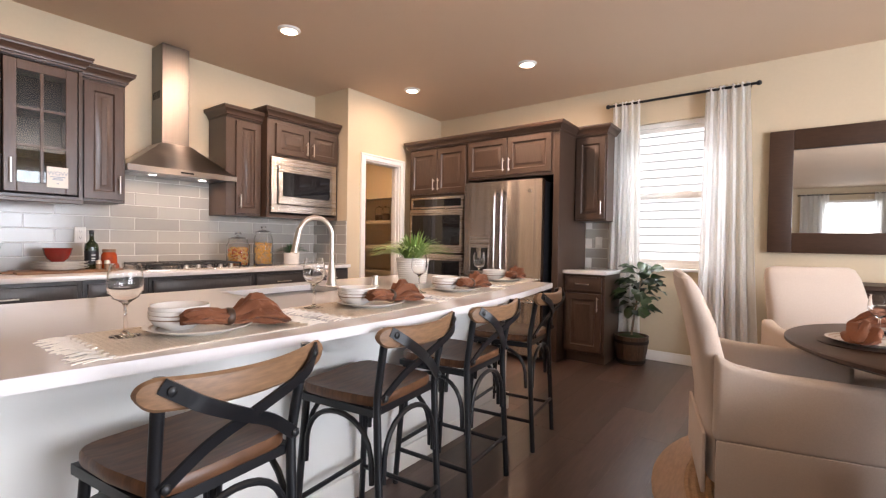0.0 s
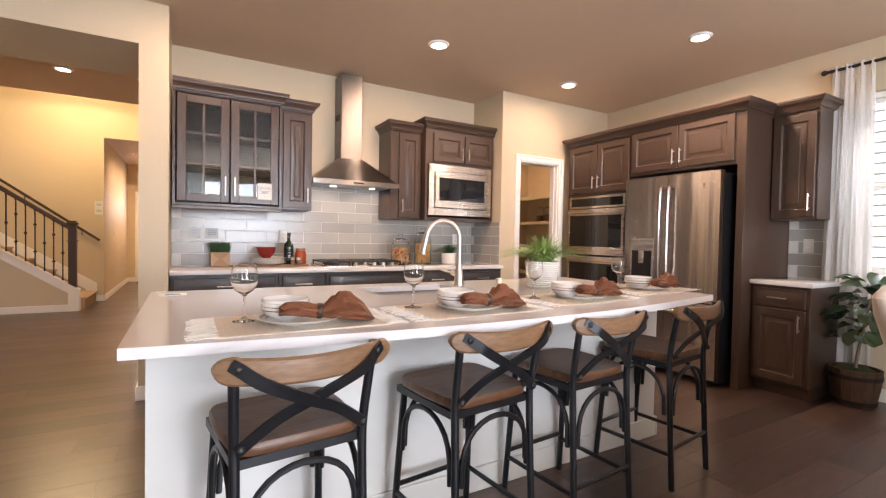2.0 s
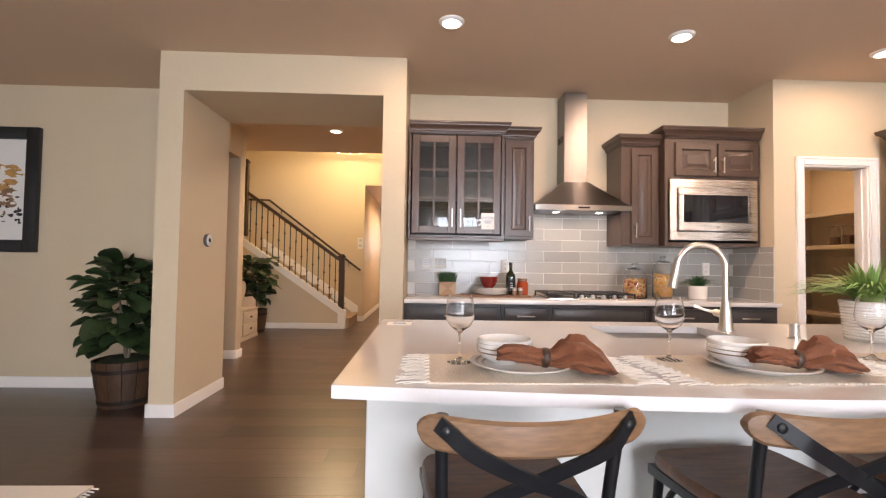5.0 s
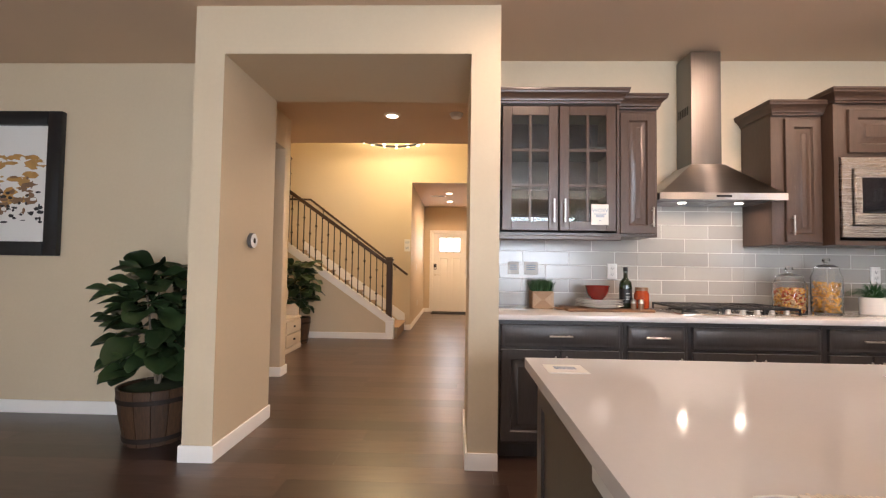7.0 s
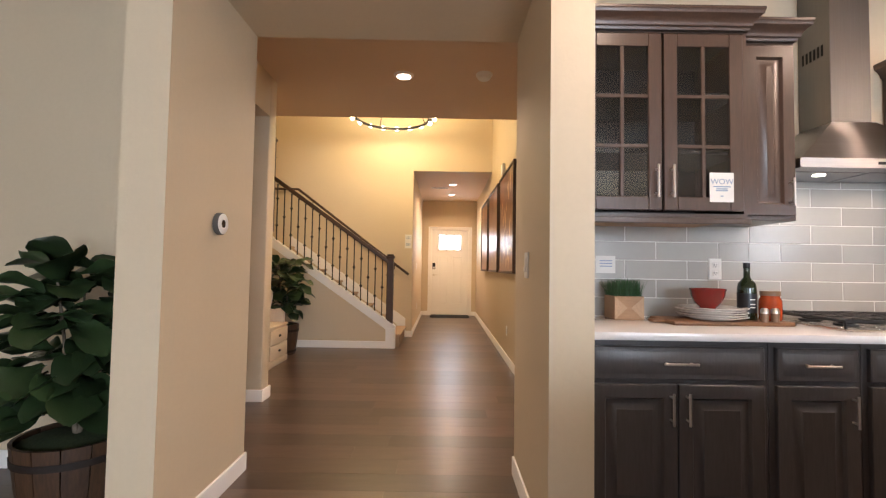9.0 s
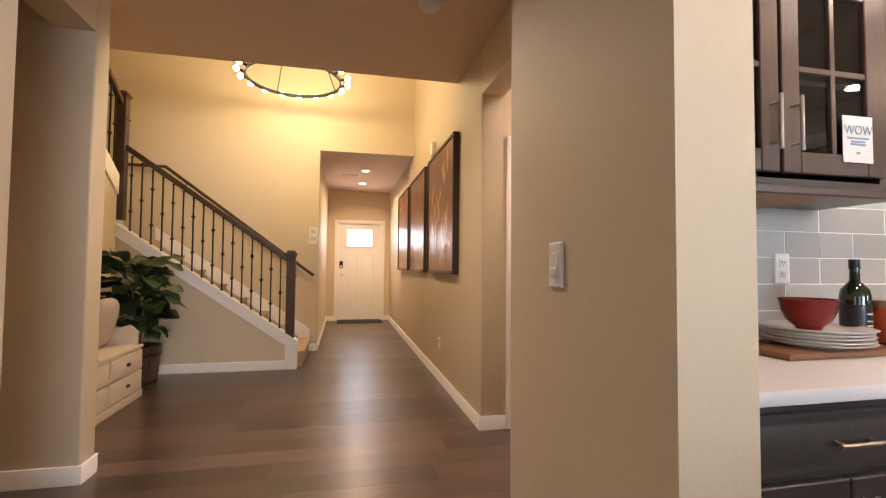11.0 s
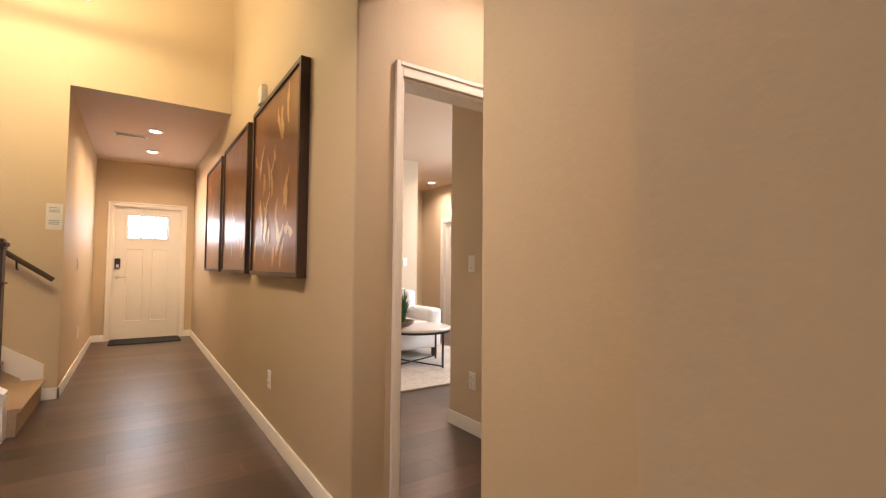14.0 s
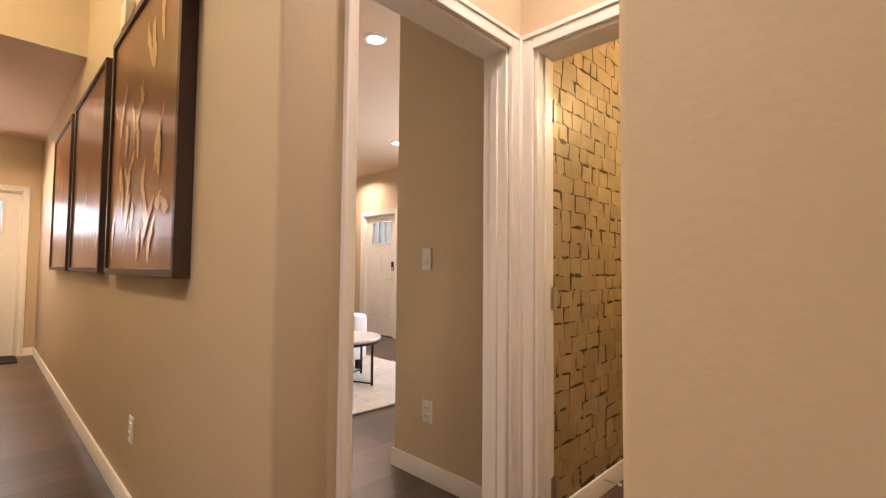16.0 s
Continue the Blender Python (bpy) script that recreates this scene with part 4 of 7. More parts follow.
for a, b in zip(ys, ys[1:]):
    hole = a >= sy0 - 1e-6 and b <= sy1 + 1e-6
    for k in range(3):
        if hole and k == 1:
            continue
        bm.faces.new([grid[q] for q in ((a, k, 0.030), (a, k + 1, 0.030), (b, k + 1, 0.030), (b, k, 0.030))])
        bm.faces.new([grid[q] for q in ((a, k, 0), (b, k, 0), (b, k + 1, 0), (a, k + 1, 0))])
    for k in (0, 3):
        bm.faces.new([grid[q] for q in ((a, k, 0), (a, k, 0.030), (b, k, 0.030), (b, k, 0))])
    if hole:
        for k in (1, 2):
            bm.faces.new([grid[q] for q in ((a, k, 0), (a, k, 0.030), (b, k, 0.030), (b, k, 0))])
for y in (ys[0], ys[-1]):
    for k in range(3):
        bm.faces.new([grid[q] for q in ((y, k, 0), (y, k + 1, 0), (y, k + 1, 0.030), (y, k, 0.030))])
for y in (sy0, sy1):
    bm.faces.new([grid[q] for q in ((y, 1, 0), (y, 2, 0), (y, 2, 0.030), (y, 1, 0.030))])
es = [e for e in bm.edges if len(e.link_faces) == 2 and e.calc_face_angle(0) > 1.2 and max(v.co.z for v in e.verts) > 0.025]
bmesh.ops.bevel(bm, geom=es, offset=0.004, segments=2, affect="EDGES", profile=0.5)
part("slab", bm, M_QUARTZ, it)
bm = bmesh.new()
o = 0.012
for b in [(sx0 - o, sx1 + o, sy0 - o, sy1 + o, -0.2, -0.19), (sx0 - o, sx0 - 0.002, sy0 - o, sy1 + o, -0.19, -0.001), (sx1 + 0.002, sx1 + o, sy0 - o, sy1 + o, -0.19, -0.001), (sx0, sx1, sy0 - o, sy0 - 0.002, -0.19, -0.001), (sx0, sx1, sy1 + 0.002, sy1 + o, -0.19, -0.001)]:
    box(bm, *b)
part("sink_bowl", bm, M_SINK, it, "undermounted steel sink bowl")
# faucet
fa = thing("kitchen_faucet", pose(-2.36, 2.64, ZC), "satin nickel gooseneck pull-down kitchen faucet", "faucet")
bm = bmesh.new()
lathe(bm, [(0.032, 0), (0.032, 0.006), (0.027, 0.02), (0.024, 0.08), (0.018, 0.11), (0.016, 0.13)], 20)
part("base", bm, M_CHROME, fa)
bm = bmesh.new()
ang = radians(-95)
dx, dy = math.cos(ang), math.sin(ang)
ctrl = [(0, 0, 0.12), (0, 0, 0.24)] + [(0.105 * (1 - math.cos(t)) * dx, 0.105 * (1 - math.cos(t)) * dy, 0.275 + 0.105 * math.sin(t)) for t in (0.3, 0.8, 1.3, 1.8, 2.3, 2.75)]
tube(bm, curve_pts(ctrl, 5), 0.0135, 10)
part("neck", bm, M_CHROME, fa)
bm = bmesh.new()
e0, e1 = Vector((0.205 * dx, 0.205 * dy, 0.32)), Vector((0.235 * dx, 0.235 * dy, 0.185))
tube(bm, [e0, e0.lerp(e1, 0.3), e0.lerp(e1, 0.9), e1], 0.0145, 10, taper=1.5)
part("spray_head", bm, M_CHROME, fa)
bm = bmesh.new()
tube(bm, [(-0.01, -0.012, 0.07), (-0.045, -0.02, 0.075)], 0.016, 10)
tube(bm, curve_pts([(-0.04, -0.02, 0.075), (-0.06, -0.06, 0.085), (-0.06, -0.11, 0.10)], 4), 0.008, 8, taper=0.7)
part("lever", bm, M_CHROME, fa)
so = thing("soap_dispenser", pose(-2.14, 2.77, ZC), "small satin nickel sink button on the worktop", "dispenser")
bm = bmesh.new()
lathe(bm, [(0.024, 0), (0.024, 0.004), (0.018, 0.008), (0.017, 0.05), (0.019, 0.052), (0.019, 0.06), (0, 0.062)], 18)
part("body", bm, M_CHROME, so)

# ---- counter stools ----
st = thing("counter_stool", pose(-1.515, 1.50, 0, 0, 0, 96), "black metal counter stool with a brown seat and oak back rail", "stool", "stools along the island")
st.scale = (0.925, 0.94, 0.955)
SEAT = 0.625
bm = bmesh.new()
n = 28
ringv = []
for dz, k in ((0.0, 0.985), (0.006, 1.0), (0.026, 1.0), (0.034, 0.975), (0.028, 0.80), (0.024, 0.45)):
    r = []
    for i in range(n):
        a = 2 * math.pi * i / n
        c, s = math.cos(a), math.sin(a)
        e = 0.30
        x = (0.205 - 0.012 * (s < 0)) * k * math.copysign(abs(c) ** e, c)
        y = 0.195 * k * math.copysign(abs(s) ** e, s)
        r.append(bm.verts.new((x, y, SEAT + dz)))
    if ringv:
        for i in range(n):
            bm.faces.new((ringv[-1][i], ringv[-1][(i + 1) % n], r[(i + 1) % n], r[i]))
    else:
        bm.faces.new(r[::-1])
    ringv.append(r)
bm.faces.new(ringv[-1])
part("seat", bm, M_SEATWOOD, st, "worn brown wooden seat")
bm = bmesh.new()
tube(bm, [(x, y, SEAT - 0.018) for x, y in ((-0.185, -0.175), (0.185, -0.175), (0.195, 0.175), (-0.195, 0.175))], 0.019, 4, closed=True, flat=1.0)
part("seat_frame", bm, M_BLACKMAT, st)
for s in (-1, 1):
    bm = bmesh.new()
    tube(bm, curve_pts([(s * 0.192, -0.225, 0.0), (s * 0.19, -0.21, 0.25), (s * 0.188, -0.195, 0.55), (s * 0.19, -0.195, 0.66), (s * 0.196, -0.218, 0.80), (s * 0.20, -0.236, 0.89), (s * 0.20, -0.238, 0.91)], 5), 0.0145, 10)
    part("leg", bm, M_BLACKMAT, st, "black rear leg that carries the back")
    bm = bmesh.new()
    tube(bm, curve_pts([(s * 0.20, 0.205, 0.0), (s * 0.19, 0.185, 0.3), (s * 0.178, 0.165, 0.60)], 5), 0.0145, 10)
    part("leg", bm, M_BLACKMAT, st)
def arch(p, q, top, foot):
    P, Q = Vector(p), Vector(q)
    pts = []
    for i in range(15):
        t = math.pi * i / 14
        f = 0.5 - 0.5 * math.cos(t)
        c = P.lerp(Q, 0.07 + 0.86 * f)
        pts.append((c.x, c.y, foot + (top - foot) * math.sin(t) ** 0.6))
    return pts
for p, q in (((-0.19, -0.205), (0.19, -0.205)), ((-0.19, 0.18), (0.19, 0.18)), ((-0.19, -0.20), (-0.19, 0.18)), ((0.19, -0.20), (0.19, 0.18))):
    bm = bmesh.new()
    tube(bm, arch((*p, 0), (*q, 0), SEAT - 0.045, 0.36), 0.010, 8)
    part("arch_brace", bm, M_BLACKMAT, st, "bent black metal brace")
for p, q, z in (((-0.192, -0.215), (0.192, -0.215), 0.20), ((-0.194, 0.192), (0.194, 0.192), 0.20), ((-0.192, -0.215), (-0.194, 0.192), 0.17), ((0.192, -0.215), (0.194, 0.192), 0.17)):
    bm = bmesh.new()
    tube(bm, [(*p, z), (*q, z)], 0.0105, 8)
    part("stretcher", bm, M_BLACKMAT, st)
bm = bmesh.new()
rail, nn = [], 30
for i in range(nn + 1):
    u = math.sin(math.pi * (i / nn - 0.5))
    x = 0.252 * u
    y = -0.292 + 0.052 * u * u
    endk = math.sqrt(max(0.04, 1 - (max(0, abs(u) - 0.84) / 0.16) ** 2))
    zc = 0.872 + 0.014 * u * u
    h = 0.036 * endk
    rail.append([bm.verts.new((x, y + dy, zc + dz * h)) for dy, dz in ((-0.011, -0.8), (-0.013, 0), (-0.011, 0.8), (-0.004, 1), (0.008, 0.85), (0.011, 0), (0.008, -0.85), (-0.004, -1))])
for a, b in zip(rail, rail[1:]):
    for k in range(8):
        bm.faces.new((a[k], a[(k + 1) % 8], b[(k + 1) % 8], b[k]))
bm.faces.new(rail[0][::-1]), bm.faces.new(rail[-1])
part("back_rail", bm, M_RAILWOOD, st, "curved oak back rail")
for s in (-1, 1):
    bm = bmesh.new()
    tube(bm, curve_pts([(s * 0.212, -0.268, 0.902), (s * 0.19, -0.280, 0.886), (s * 0.14, -0.300, 0.85), (0.03 * s, -0.275 + s * 0.004, 0.79), (-s * 0.09, -0.235, 0.728), (-s * 0.185, -0.212, 0.655)], 6), 0.0235, 4, flat=0.24, up=Vector((0, 1, 0.3)))
    cb = part("cross_band", bm, M_BLACKMAT, st, "curved flat black band crossing the back")
    for x, y, z in ((s * 0.195, -0.278, 0.889), (-s * 0.178, -0.222, 0.662)):
        bm = bmesh.new()
        lathe(bm, [(0.012, 0), (0.012, 0.004), (0.007, 0.008), (0, 0.009)], 10)
        part("bolt", bm, M_BLACK, cb, m=pose(x, y, z, 90))
for x, y, r in ((-1.54, 2.16, 96), (-1.56, 2.725, 94), (-1.60, 3.375, 97)):
    copy_thing(st, pose(x, y, 0, 0, 0, r))

# ---- stairs and entry hall ----
def strip(bm, pts, x0, x1):
    """A polygon in (y, z) given thickness along x."""
    a = [bm.verts.new((x0, y, z)) for y, z in pts]
    b = [bm.verts.new((x1, y, z)) for y, z in pts]
    bm.faces.new(a), bm.faces.new(b[::-1])
    for i in range(len(pts)):
        j = (i + 1) % len(pts)
        bm.faces.new((a[i], b[i], b[j], a[j]))


def strip_y(bm, pts, y0, y1):
    a = [bm.verts.new((x, y0, z)) for x, z in pts]
    b = [bm.verts.new((x, y1, z)) for x, z in pts]
    bm.faces.new(a), bm.faces.new(b[::-1])
    for i in range(len(pts)):
        j = (i + 1) % len(pts)
        bm.faces.new((a[i], b[i], b[j], a[j]))


SL = 0.692
def skirt_z(y):
    return 0.30 + (-0.128 - y) * SL


sc = thing("staircase", pose(0, 0, 0), "carpeted staircase with white skirts, iron balusters and dark rails", "staircase")
for k in range(7):
    bm = bmesh.new()
    y, z = -0.07 - 0.26 * k, 0.18 * (k + 1)
    strip(bm, [(y, 0.18 * k), (y + 0.004, z - 0.03), (y + 0.022, z - 0.022), (y + 0.024, z - 0.008), (y + 0.012, z), (y - 0.26, z), (y - 0.26, 0.18 * k)], -9.449, -8.471)
    part("step", bm, M_CARPET, sc, "beige carpeted step")
bm = bmesh.new()
box(bm, -9.449, -8.40, -3.299, -1.94, 1.26, 1.44)
box(bm, -9.449, -8.471, -1.939, -1.89, 1.26, 1.44, bevel=0.012, seg=2)
part("landing", bm, M_CARPET, sc, "beige carpeted landing")
for k in range(8):
    bm = bmesh.new()
    x, z = -8.40 + 0.26 * k, 1.44 + 0.18 * (k + 1)
    strip_y(bm, [(x, z - 0.18), (x - 0.02, z - 0.025), (x - 0.012, z), (x + 0.26, z), (x + 0.26, z - 0.18)], -3.299, -2.052)
    part("step", bm, M_CARPET, sc)
bm = bmesh.new()
strip(bm, [(-0.13, 0), (-0.13, skirt_z(-0.13) - 0.05), (-1.93, skirt_z(-1.93) - 0.05), (-1.93, 0)], -8.465, -8.375)
part("knee_wall", bm, M_WALL, sc, "beige painted wall under the stairs")
bm = bmesh.new()
strip(bm, [(-0.12, skirt_z(-0.12)), (-1.95, skirt_z(-1.95)), (-1.95, skirt_z(-1.95) - 0.115), (-0.245, skirt_z(-0.245) - 0.115), (-0.12, skirt_z(-0.12) - 0.10)], -8.378, -8.360)
part("skirt", bm, M_TRIM, sc, "white sloping stair skirt")
bm = bmesh.new()
strip(bm, [(-0.115, skirt_z(-0.115)), (-1.95, skirt_z(-1.95)), (-1.95, skirt_z(-1.95) + 0.02), (-0.115, skirt_z(-0.115) + 0.02)], -8.48, -8.350)
part("skirt_cap", bm, M_TRIM, sc)
bm = bmesh.new()
box(bm, -8.475, -8.357, -0.245, -0.115, 0, skirt_z(-0.115) - 0.01, bevel=0.003)
part("end_post_base", bm, M_TRIM, sc)
bm = bmesh.new()
box(bm, -8.378, -8.361, -1.93, -0.246, 0, 0.098, bevel=0.004)
part("foot_board", bm, M_TRIM, sc)
bm = bmesh.new()
strip(bm, [(-0.06, 0.0), (-0.06, 0.30), (-1.95, 1.61), (-1.95, 1.43), (-0.2, 0.2), (-0.2, 0.0)], -9.449, -9.432)
part("wall_skirt", bm, M_TRIM, sc, "white skirt along the wall")
# upper flight side
bm = bmesh.new()
strip_y(bm, [(-8.46, 0), (-6.08, 0), (-6.08, 3.66), (-8.46, 1.97)], -2.05, -1.93)
part("upper_wall", bm, M_WALL, sc, "beige painted wall below the upper flight")
bm = bmesh.new()
strip_y(bm, [(-8.5, 1.50), (-8.5, 1.98), (-6.08, 3.70), (-6.08, 3.52), (-8.38, 1.86), (-8.38, 1.50)], -1.931, -1.912)
part("upper_skirt", bm, M_TRIM, sc)
def newel(y, z0, z1, x=-8.42):
    bm = bmesh.new()
    h = 0.046
    box(bm, x - h, x + h, y - h, y + h, z0, z1 - 0.07, bevel=0.004)
    box(bm, x - h - 0.012, x + h + 0.012, y - h - 0.012, y + h + 0.012, z1 - 0.30, z1 - 0.285, bevel=0.003)
    box(bm, x - h - 0.006, x + h + 0.006, y - h - 0.006, y + h + 0.006, z1 - 0.07, z1 - 0.055, bevel=0.003)
    box(bm, x - h - 0.016, x + h + 0.016, y - h - 0.016, y + h + 0.016, z1 - 0.055, z1 - 0.025, bevel=0.006)
    box(bm, x - h, x + h, y - h, y + h, z1 - 0.025, z1, bevel=0.008)
    part("newel_post", bm, M_DARKWOOD, sc, "square dark wooden newel post")
newel(-0.20, 0.285, 1.31)
newel(-1.92, 1.60, 2.96)
def railz(y):
    return 1.215 + (-0.244 - y) * 0.706
bm = bmesh.new()
strip(bm, [(-0.246, railz(-0.246) - 0.035), (-0.246, railz(-0.246) + 0.035), (-1.874, railz(-1.874) + 0.035), (-1.874, railz(-1.874) - 0.035)], -8.448, -8.392)
bmesh.ops.bevel(bm, geom=bm.edges[:], offset=0.012, segments=2, affect="EDGES", profile=0.5)
part("handrail", bm, M_DARKWOOD, sc, "dark wooden stair rail")
bm = bmesh.new()
strip_y(bm, [(-8.37, 2.80), (-8.37, 2.87), (-6.1, 4.44), (-6.1, 4.37)], -1.948, -1.892)
bmesh.ops.bevel(bm, geom=bm.edges[:], offset=0.012, segments=2, affect="EDGES", profile=0.5)
part("handrail", bm, M_DARKWOOD, sc)
def baluster(h, knots):
    bm = bmesh.new()
    box(bm, -0.007, 0.007, -0.007, 0.007, 0, h)
    for f in knots:
        lathe(bm, [(0.008, -0.024), (0.011, -0.014), (0.021, -0.006), (0.021, 0.006), (0.011, 0.014), (0.008, 0.024)], 8, 0, 0, h * f)
    lathe(bm, [(0.014, 0), (0.014, 0.014), (0.008, 0.022)], 8)
    lathe(bm, [(0.008, -0.022), (0.014, -0.012), (0.014, 0)], 8, 0, 0, h)
    return mesh_of("baluster", bm, M_BLACK)
BH = railz(-1) - 0.034 - skirt_z(-1) - 0.018
b_one, b_two = baluster(BH, (0.5,)), baluster(BH, (0.26, 0.74))
k, y = 0, -0.312
while y > -1.84:
    h = railz(y) - skirt_z(y)
    share("baluster", (b_one, b_two)[k % 2], sc, pose(-8.42, y, skirt_z(y) + 0.018))
    k, y = k + 1, y - 0.1005
for k in range(12):
    x = -8.26 + 0.1 * k
    share("baluster", (b_one, b_two)[k % 2], sc, pose(x, -1.92, 1.98 + (x + 8.5) * 0.71 + 0.02))
# wall handrail
hr = thing("wall_handrail", pose(0, 0, 0), "dark wooden handrail on brackets on the stair wall", "handrail")
bm = bmesh.new()
tube(bm, [(-9.385, -0.015, 1.01), (-9.385, -1.84, 2.375), (-9.385, -2.4, 2.38)], 0.021, 8)
part("rail", bm, M_DARKWOOD, hr)
for y, z in ((-0.25, 1.165), (-0.95, 1.69), (-1.6, 2.175)):
    bm = bmesh.new()
    tube(bm, [(-9.449, y, z - 0.07), (-9.40, y, z - 0.06), (-9.385, y, z)], 0.007, 6)
    part("bracket", bm, M_BLACK, hr)

# front door
def entry_door(name, m, w, label, mirror=False):
    """Local x along the leaf, the inner face looks to -y."""
    d = thing(name, m, label, "door")
    d["kind"] = "structure"
    g0, g1, gz0, gz1 = 0.165, w - 0.165, 1.54, 1.92
    bm = bmesh.new()
    for b in [(0, w, 0, 0.045, 0.012, gz0), (0, w, 0, 0.045, gz1, 2.035), (0, g0, 0, 0.045, gz0, gz1), (g1, w, 0, 0.045, gz0, gz1)]:
        box(bm, *b)
    part("leaf", bm, M_WHITEPAINT, d)
    for x0, x1 in ((0.16, w / 2 - 0.045), (w / 2 + 0.045, w - 0.16)):
        for z0, z1 in ((0.27, 1.40),):
            bm = bmesh.new()
            bm.faces.new(rings(bm, x1 - x0, z1 - z0, [(0, 0.0), (0, -0.005), (0.010, -0.009), (0.022, -0.001), (0.045, -0.006)], x0, z0))
            part("raised_panel", bm, M_WHITEPAINT, d)
    bm = bmesh.new()
    for b in [(g0 - 0.02, g0 + 0.014, -0.01, 0.055, gz0 - 0.02, gz1 + 0.02), (g1 - 0.014, g1 + 0.02, -0.01, 0.055, gz0 - 0.02, gz1 + 0.02), (g0 + 0.014, g1 - 0.014, -0.01, 0.055, gz0 - 0.02, gz0 + 0.014), (g0 + 0.014, g1 - 0.014, -0.01, 0.055, gz1 - 0.014, gz1 + 0.02)]:
        box(bm, *b, bevel=0.003)
    gw = (g1 - g0) / 3
    for k in (1, 2):
        box(bm, g0 + gw * k - 0.011, g0 + gw * k + 0.011, 0.0, 0.045, gz0 + 0.014, gz1 - 0.014)
    part("lite_frame", bm, M_WHITEPAINT, d)
    for k in range(3):
        bm = bmesh.new()
        box(bm, g0 + gw * k + 0.004, g0 + gw * (k + 1) - 0.004, 0.02, 0.025, gz0 + 0.01, gz1 - 0.01)
        p = part("pane", bm, M_PANE, d, "small glass pane", smooth=False)
        p.visible_shadow = False
    hx = w - 0.07 if mirror else 0.07
    bm = bmesh.new()
    box(bm, hx - 0.035, hx + 0.035, -0.035, 0, 1.09, 1.24, bevel=0.01, seg=2)
    kp = part("keypad_lock", bm, M_BLACKMAT, d, "black electronic door lock")
    bm = bmesh.new()
    box(bm, hx - 0.02, hx + 0.02, -0.038, -0.034, 1.10, 1.15)
    part("thumb_turn", bm, M_CHROME, kp)
    bm = bmesh.new()
    lathe(bm, [(0.028, 0), (0.028, 0.008), (0.012, 0.012), (0.011, 0.045)], 16)
    lv = part("lever_rose", bm, M_CHROME, d, m=pose(hx, 0, 0.955, 90))
    bm = bmesh.new()
    s = -1 if mirror else 1
    tube(bm, curve_pts([(hx, -0.045, 0.955), (hx + s * 0.05, -0.05, 0.957), (hx + s * 0.11, -0.048, 0.952)], 4), 0.008, 8)
    part("lever_handle", bm, M_CHROME, d, "satin nickel lever")
    for z in (0.2, 1.0, 1.85):
        bm = bmesh.new()
        tube(bm, [((0.0 if mirror else w), -0.006, z - 0.045), ((0.0 if mirror else w), -0.006, z + 0.045)], 0.007, 8)
        part("hinge", bm, M_CHROME, d)
    return d


entry_door("door_1", pose(-12.845, 0.256, 0, 0, 0, 90), 0.898, "white panelled front door with three small panes")
entry_door("door_2", pose(-11.614, 5.55, 0), 0.828, "white panelled outside door with three small panes", True)
bm = bmesh.new()
box(bm, -12.76, -12.28, 0.26, 1.16, 0.001, 0.014, bevel=0.004)
solid("door_mat", bm, M_RUBBER, "dark ribbed door mat inside the front door", "mat")
for dm in ((-12.86, -12.84, 0.25, 1.16, -0.01, 0.012),):
    bm = bmesh.new()
    box(bm, *dm)
    structure("threshold", bm, M_BLACKMAT)

# three bronze pictures
random.seed(5)
def hall_picture(x0, x1, seed, strokes):
    p = thing("framed_picture", pose(x0, 1.328, 1.08), "bronze abstract canvas in a dark frame on the wall", "picture", "three hall pictures")
    w, h = x1 - x0, 1.23
    bm = bmesh.new()
    for b in [(0, 0.03, -0.055, 0, 0, h), (w - 0.03, w, -0.055, 0, 0, h), (0.03, w - 0.03, -0.055, 0, 0, 0.03), (0.03, w - 0.03, -0.055, 0, h - 0.03, h)]:
        box(bm, *b, bevel=0.002)
    part("frame", bm, M_DARKWOOD, p)
    bm = bmesh.new()
    box(bm, 0.03, w - 0.03, -0.042, -0.01, 0.03, h - 0.03)
    part("canvas", bm, M_GOLD, p, "glossy bronze canvas")
    r = random.Random(seed)
    for i in range(strokes):
        bm = bmesh.new()
        x, z = r.uniform(0.12, w - 0.12), r.uniform(0.12, h - 0.15)
        ln, wd = r.uniform(0.08, 0.28), r.uniform(0.010, 0.034)
        a = radians(r.uniform(55, 120))
        pts = []
        m = 9
        for k in range(m):
            t = k / (m - 1)
            px = x + math.cos(a) * ln * (t - 0.5) + 0.03 * math.sin(3 * t + i)
            pz = z + math.sin(a) * ln * (t - 0.5)
            ww = wd * (0.25 + math.sin(math.pi * t)) * r.uniform(0.6, 1.2)
            pts.append((px, pz, ww))
        top = [bm.verts.new((min(max(px - q, 0.04), w - 0.04), -0.0435, min(max(pz, 0.04), h - 0.04))) for px, pz, q in pts]
        bot = [bm.verts.new((min(max(px + q, 0.04), w - 0.04), -0.0435, min(max(pz, 0.04), h - 0.04))) for px, pz, q in pts]
        for k in range(m - 1):
            bm.faces.new((top[k], top[k + 1], bot[k + 1], bot[k]))
        part("brush_stroke", bm, M_GOLDP, p, smooth=False, m=pose(0, -0.0001 * i, 0))
    return p
hall_picture(-8.06, -6.84, 3, 30)
hall_picture(-9.45, -8.25, 9, 0 + 6)
hall_picture(-10.80, -9.62, 12, 8)
bm = bmesh.new()
box(bm, -7.98, -7.86, 1.285, 1.33, 2.36, 2.50, bevel=0.01, seg=2)
solid("door_chime", bm, M_PLASTIC, "white plastic door chime high on the wall", "chime")

# chandelier
ch = thing("ring_chandelier", pose(-8.4, -0.21, 3.25), "black iron ring chandelier with many round bulbs", "chandelier")
bm = bmesh.new()
R = 0.515
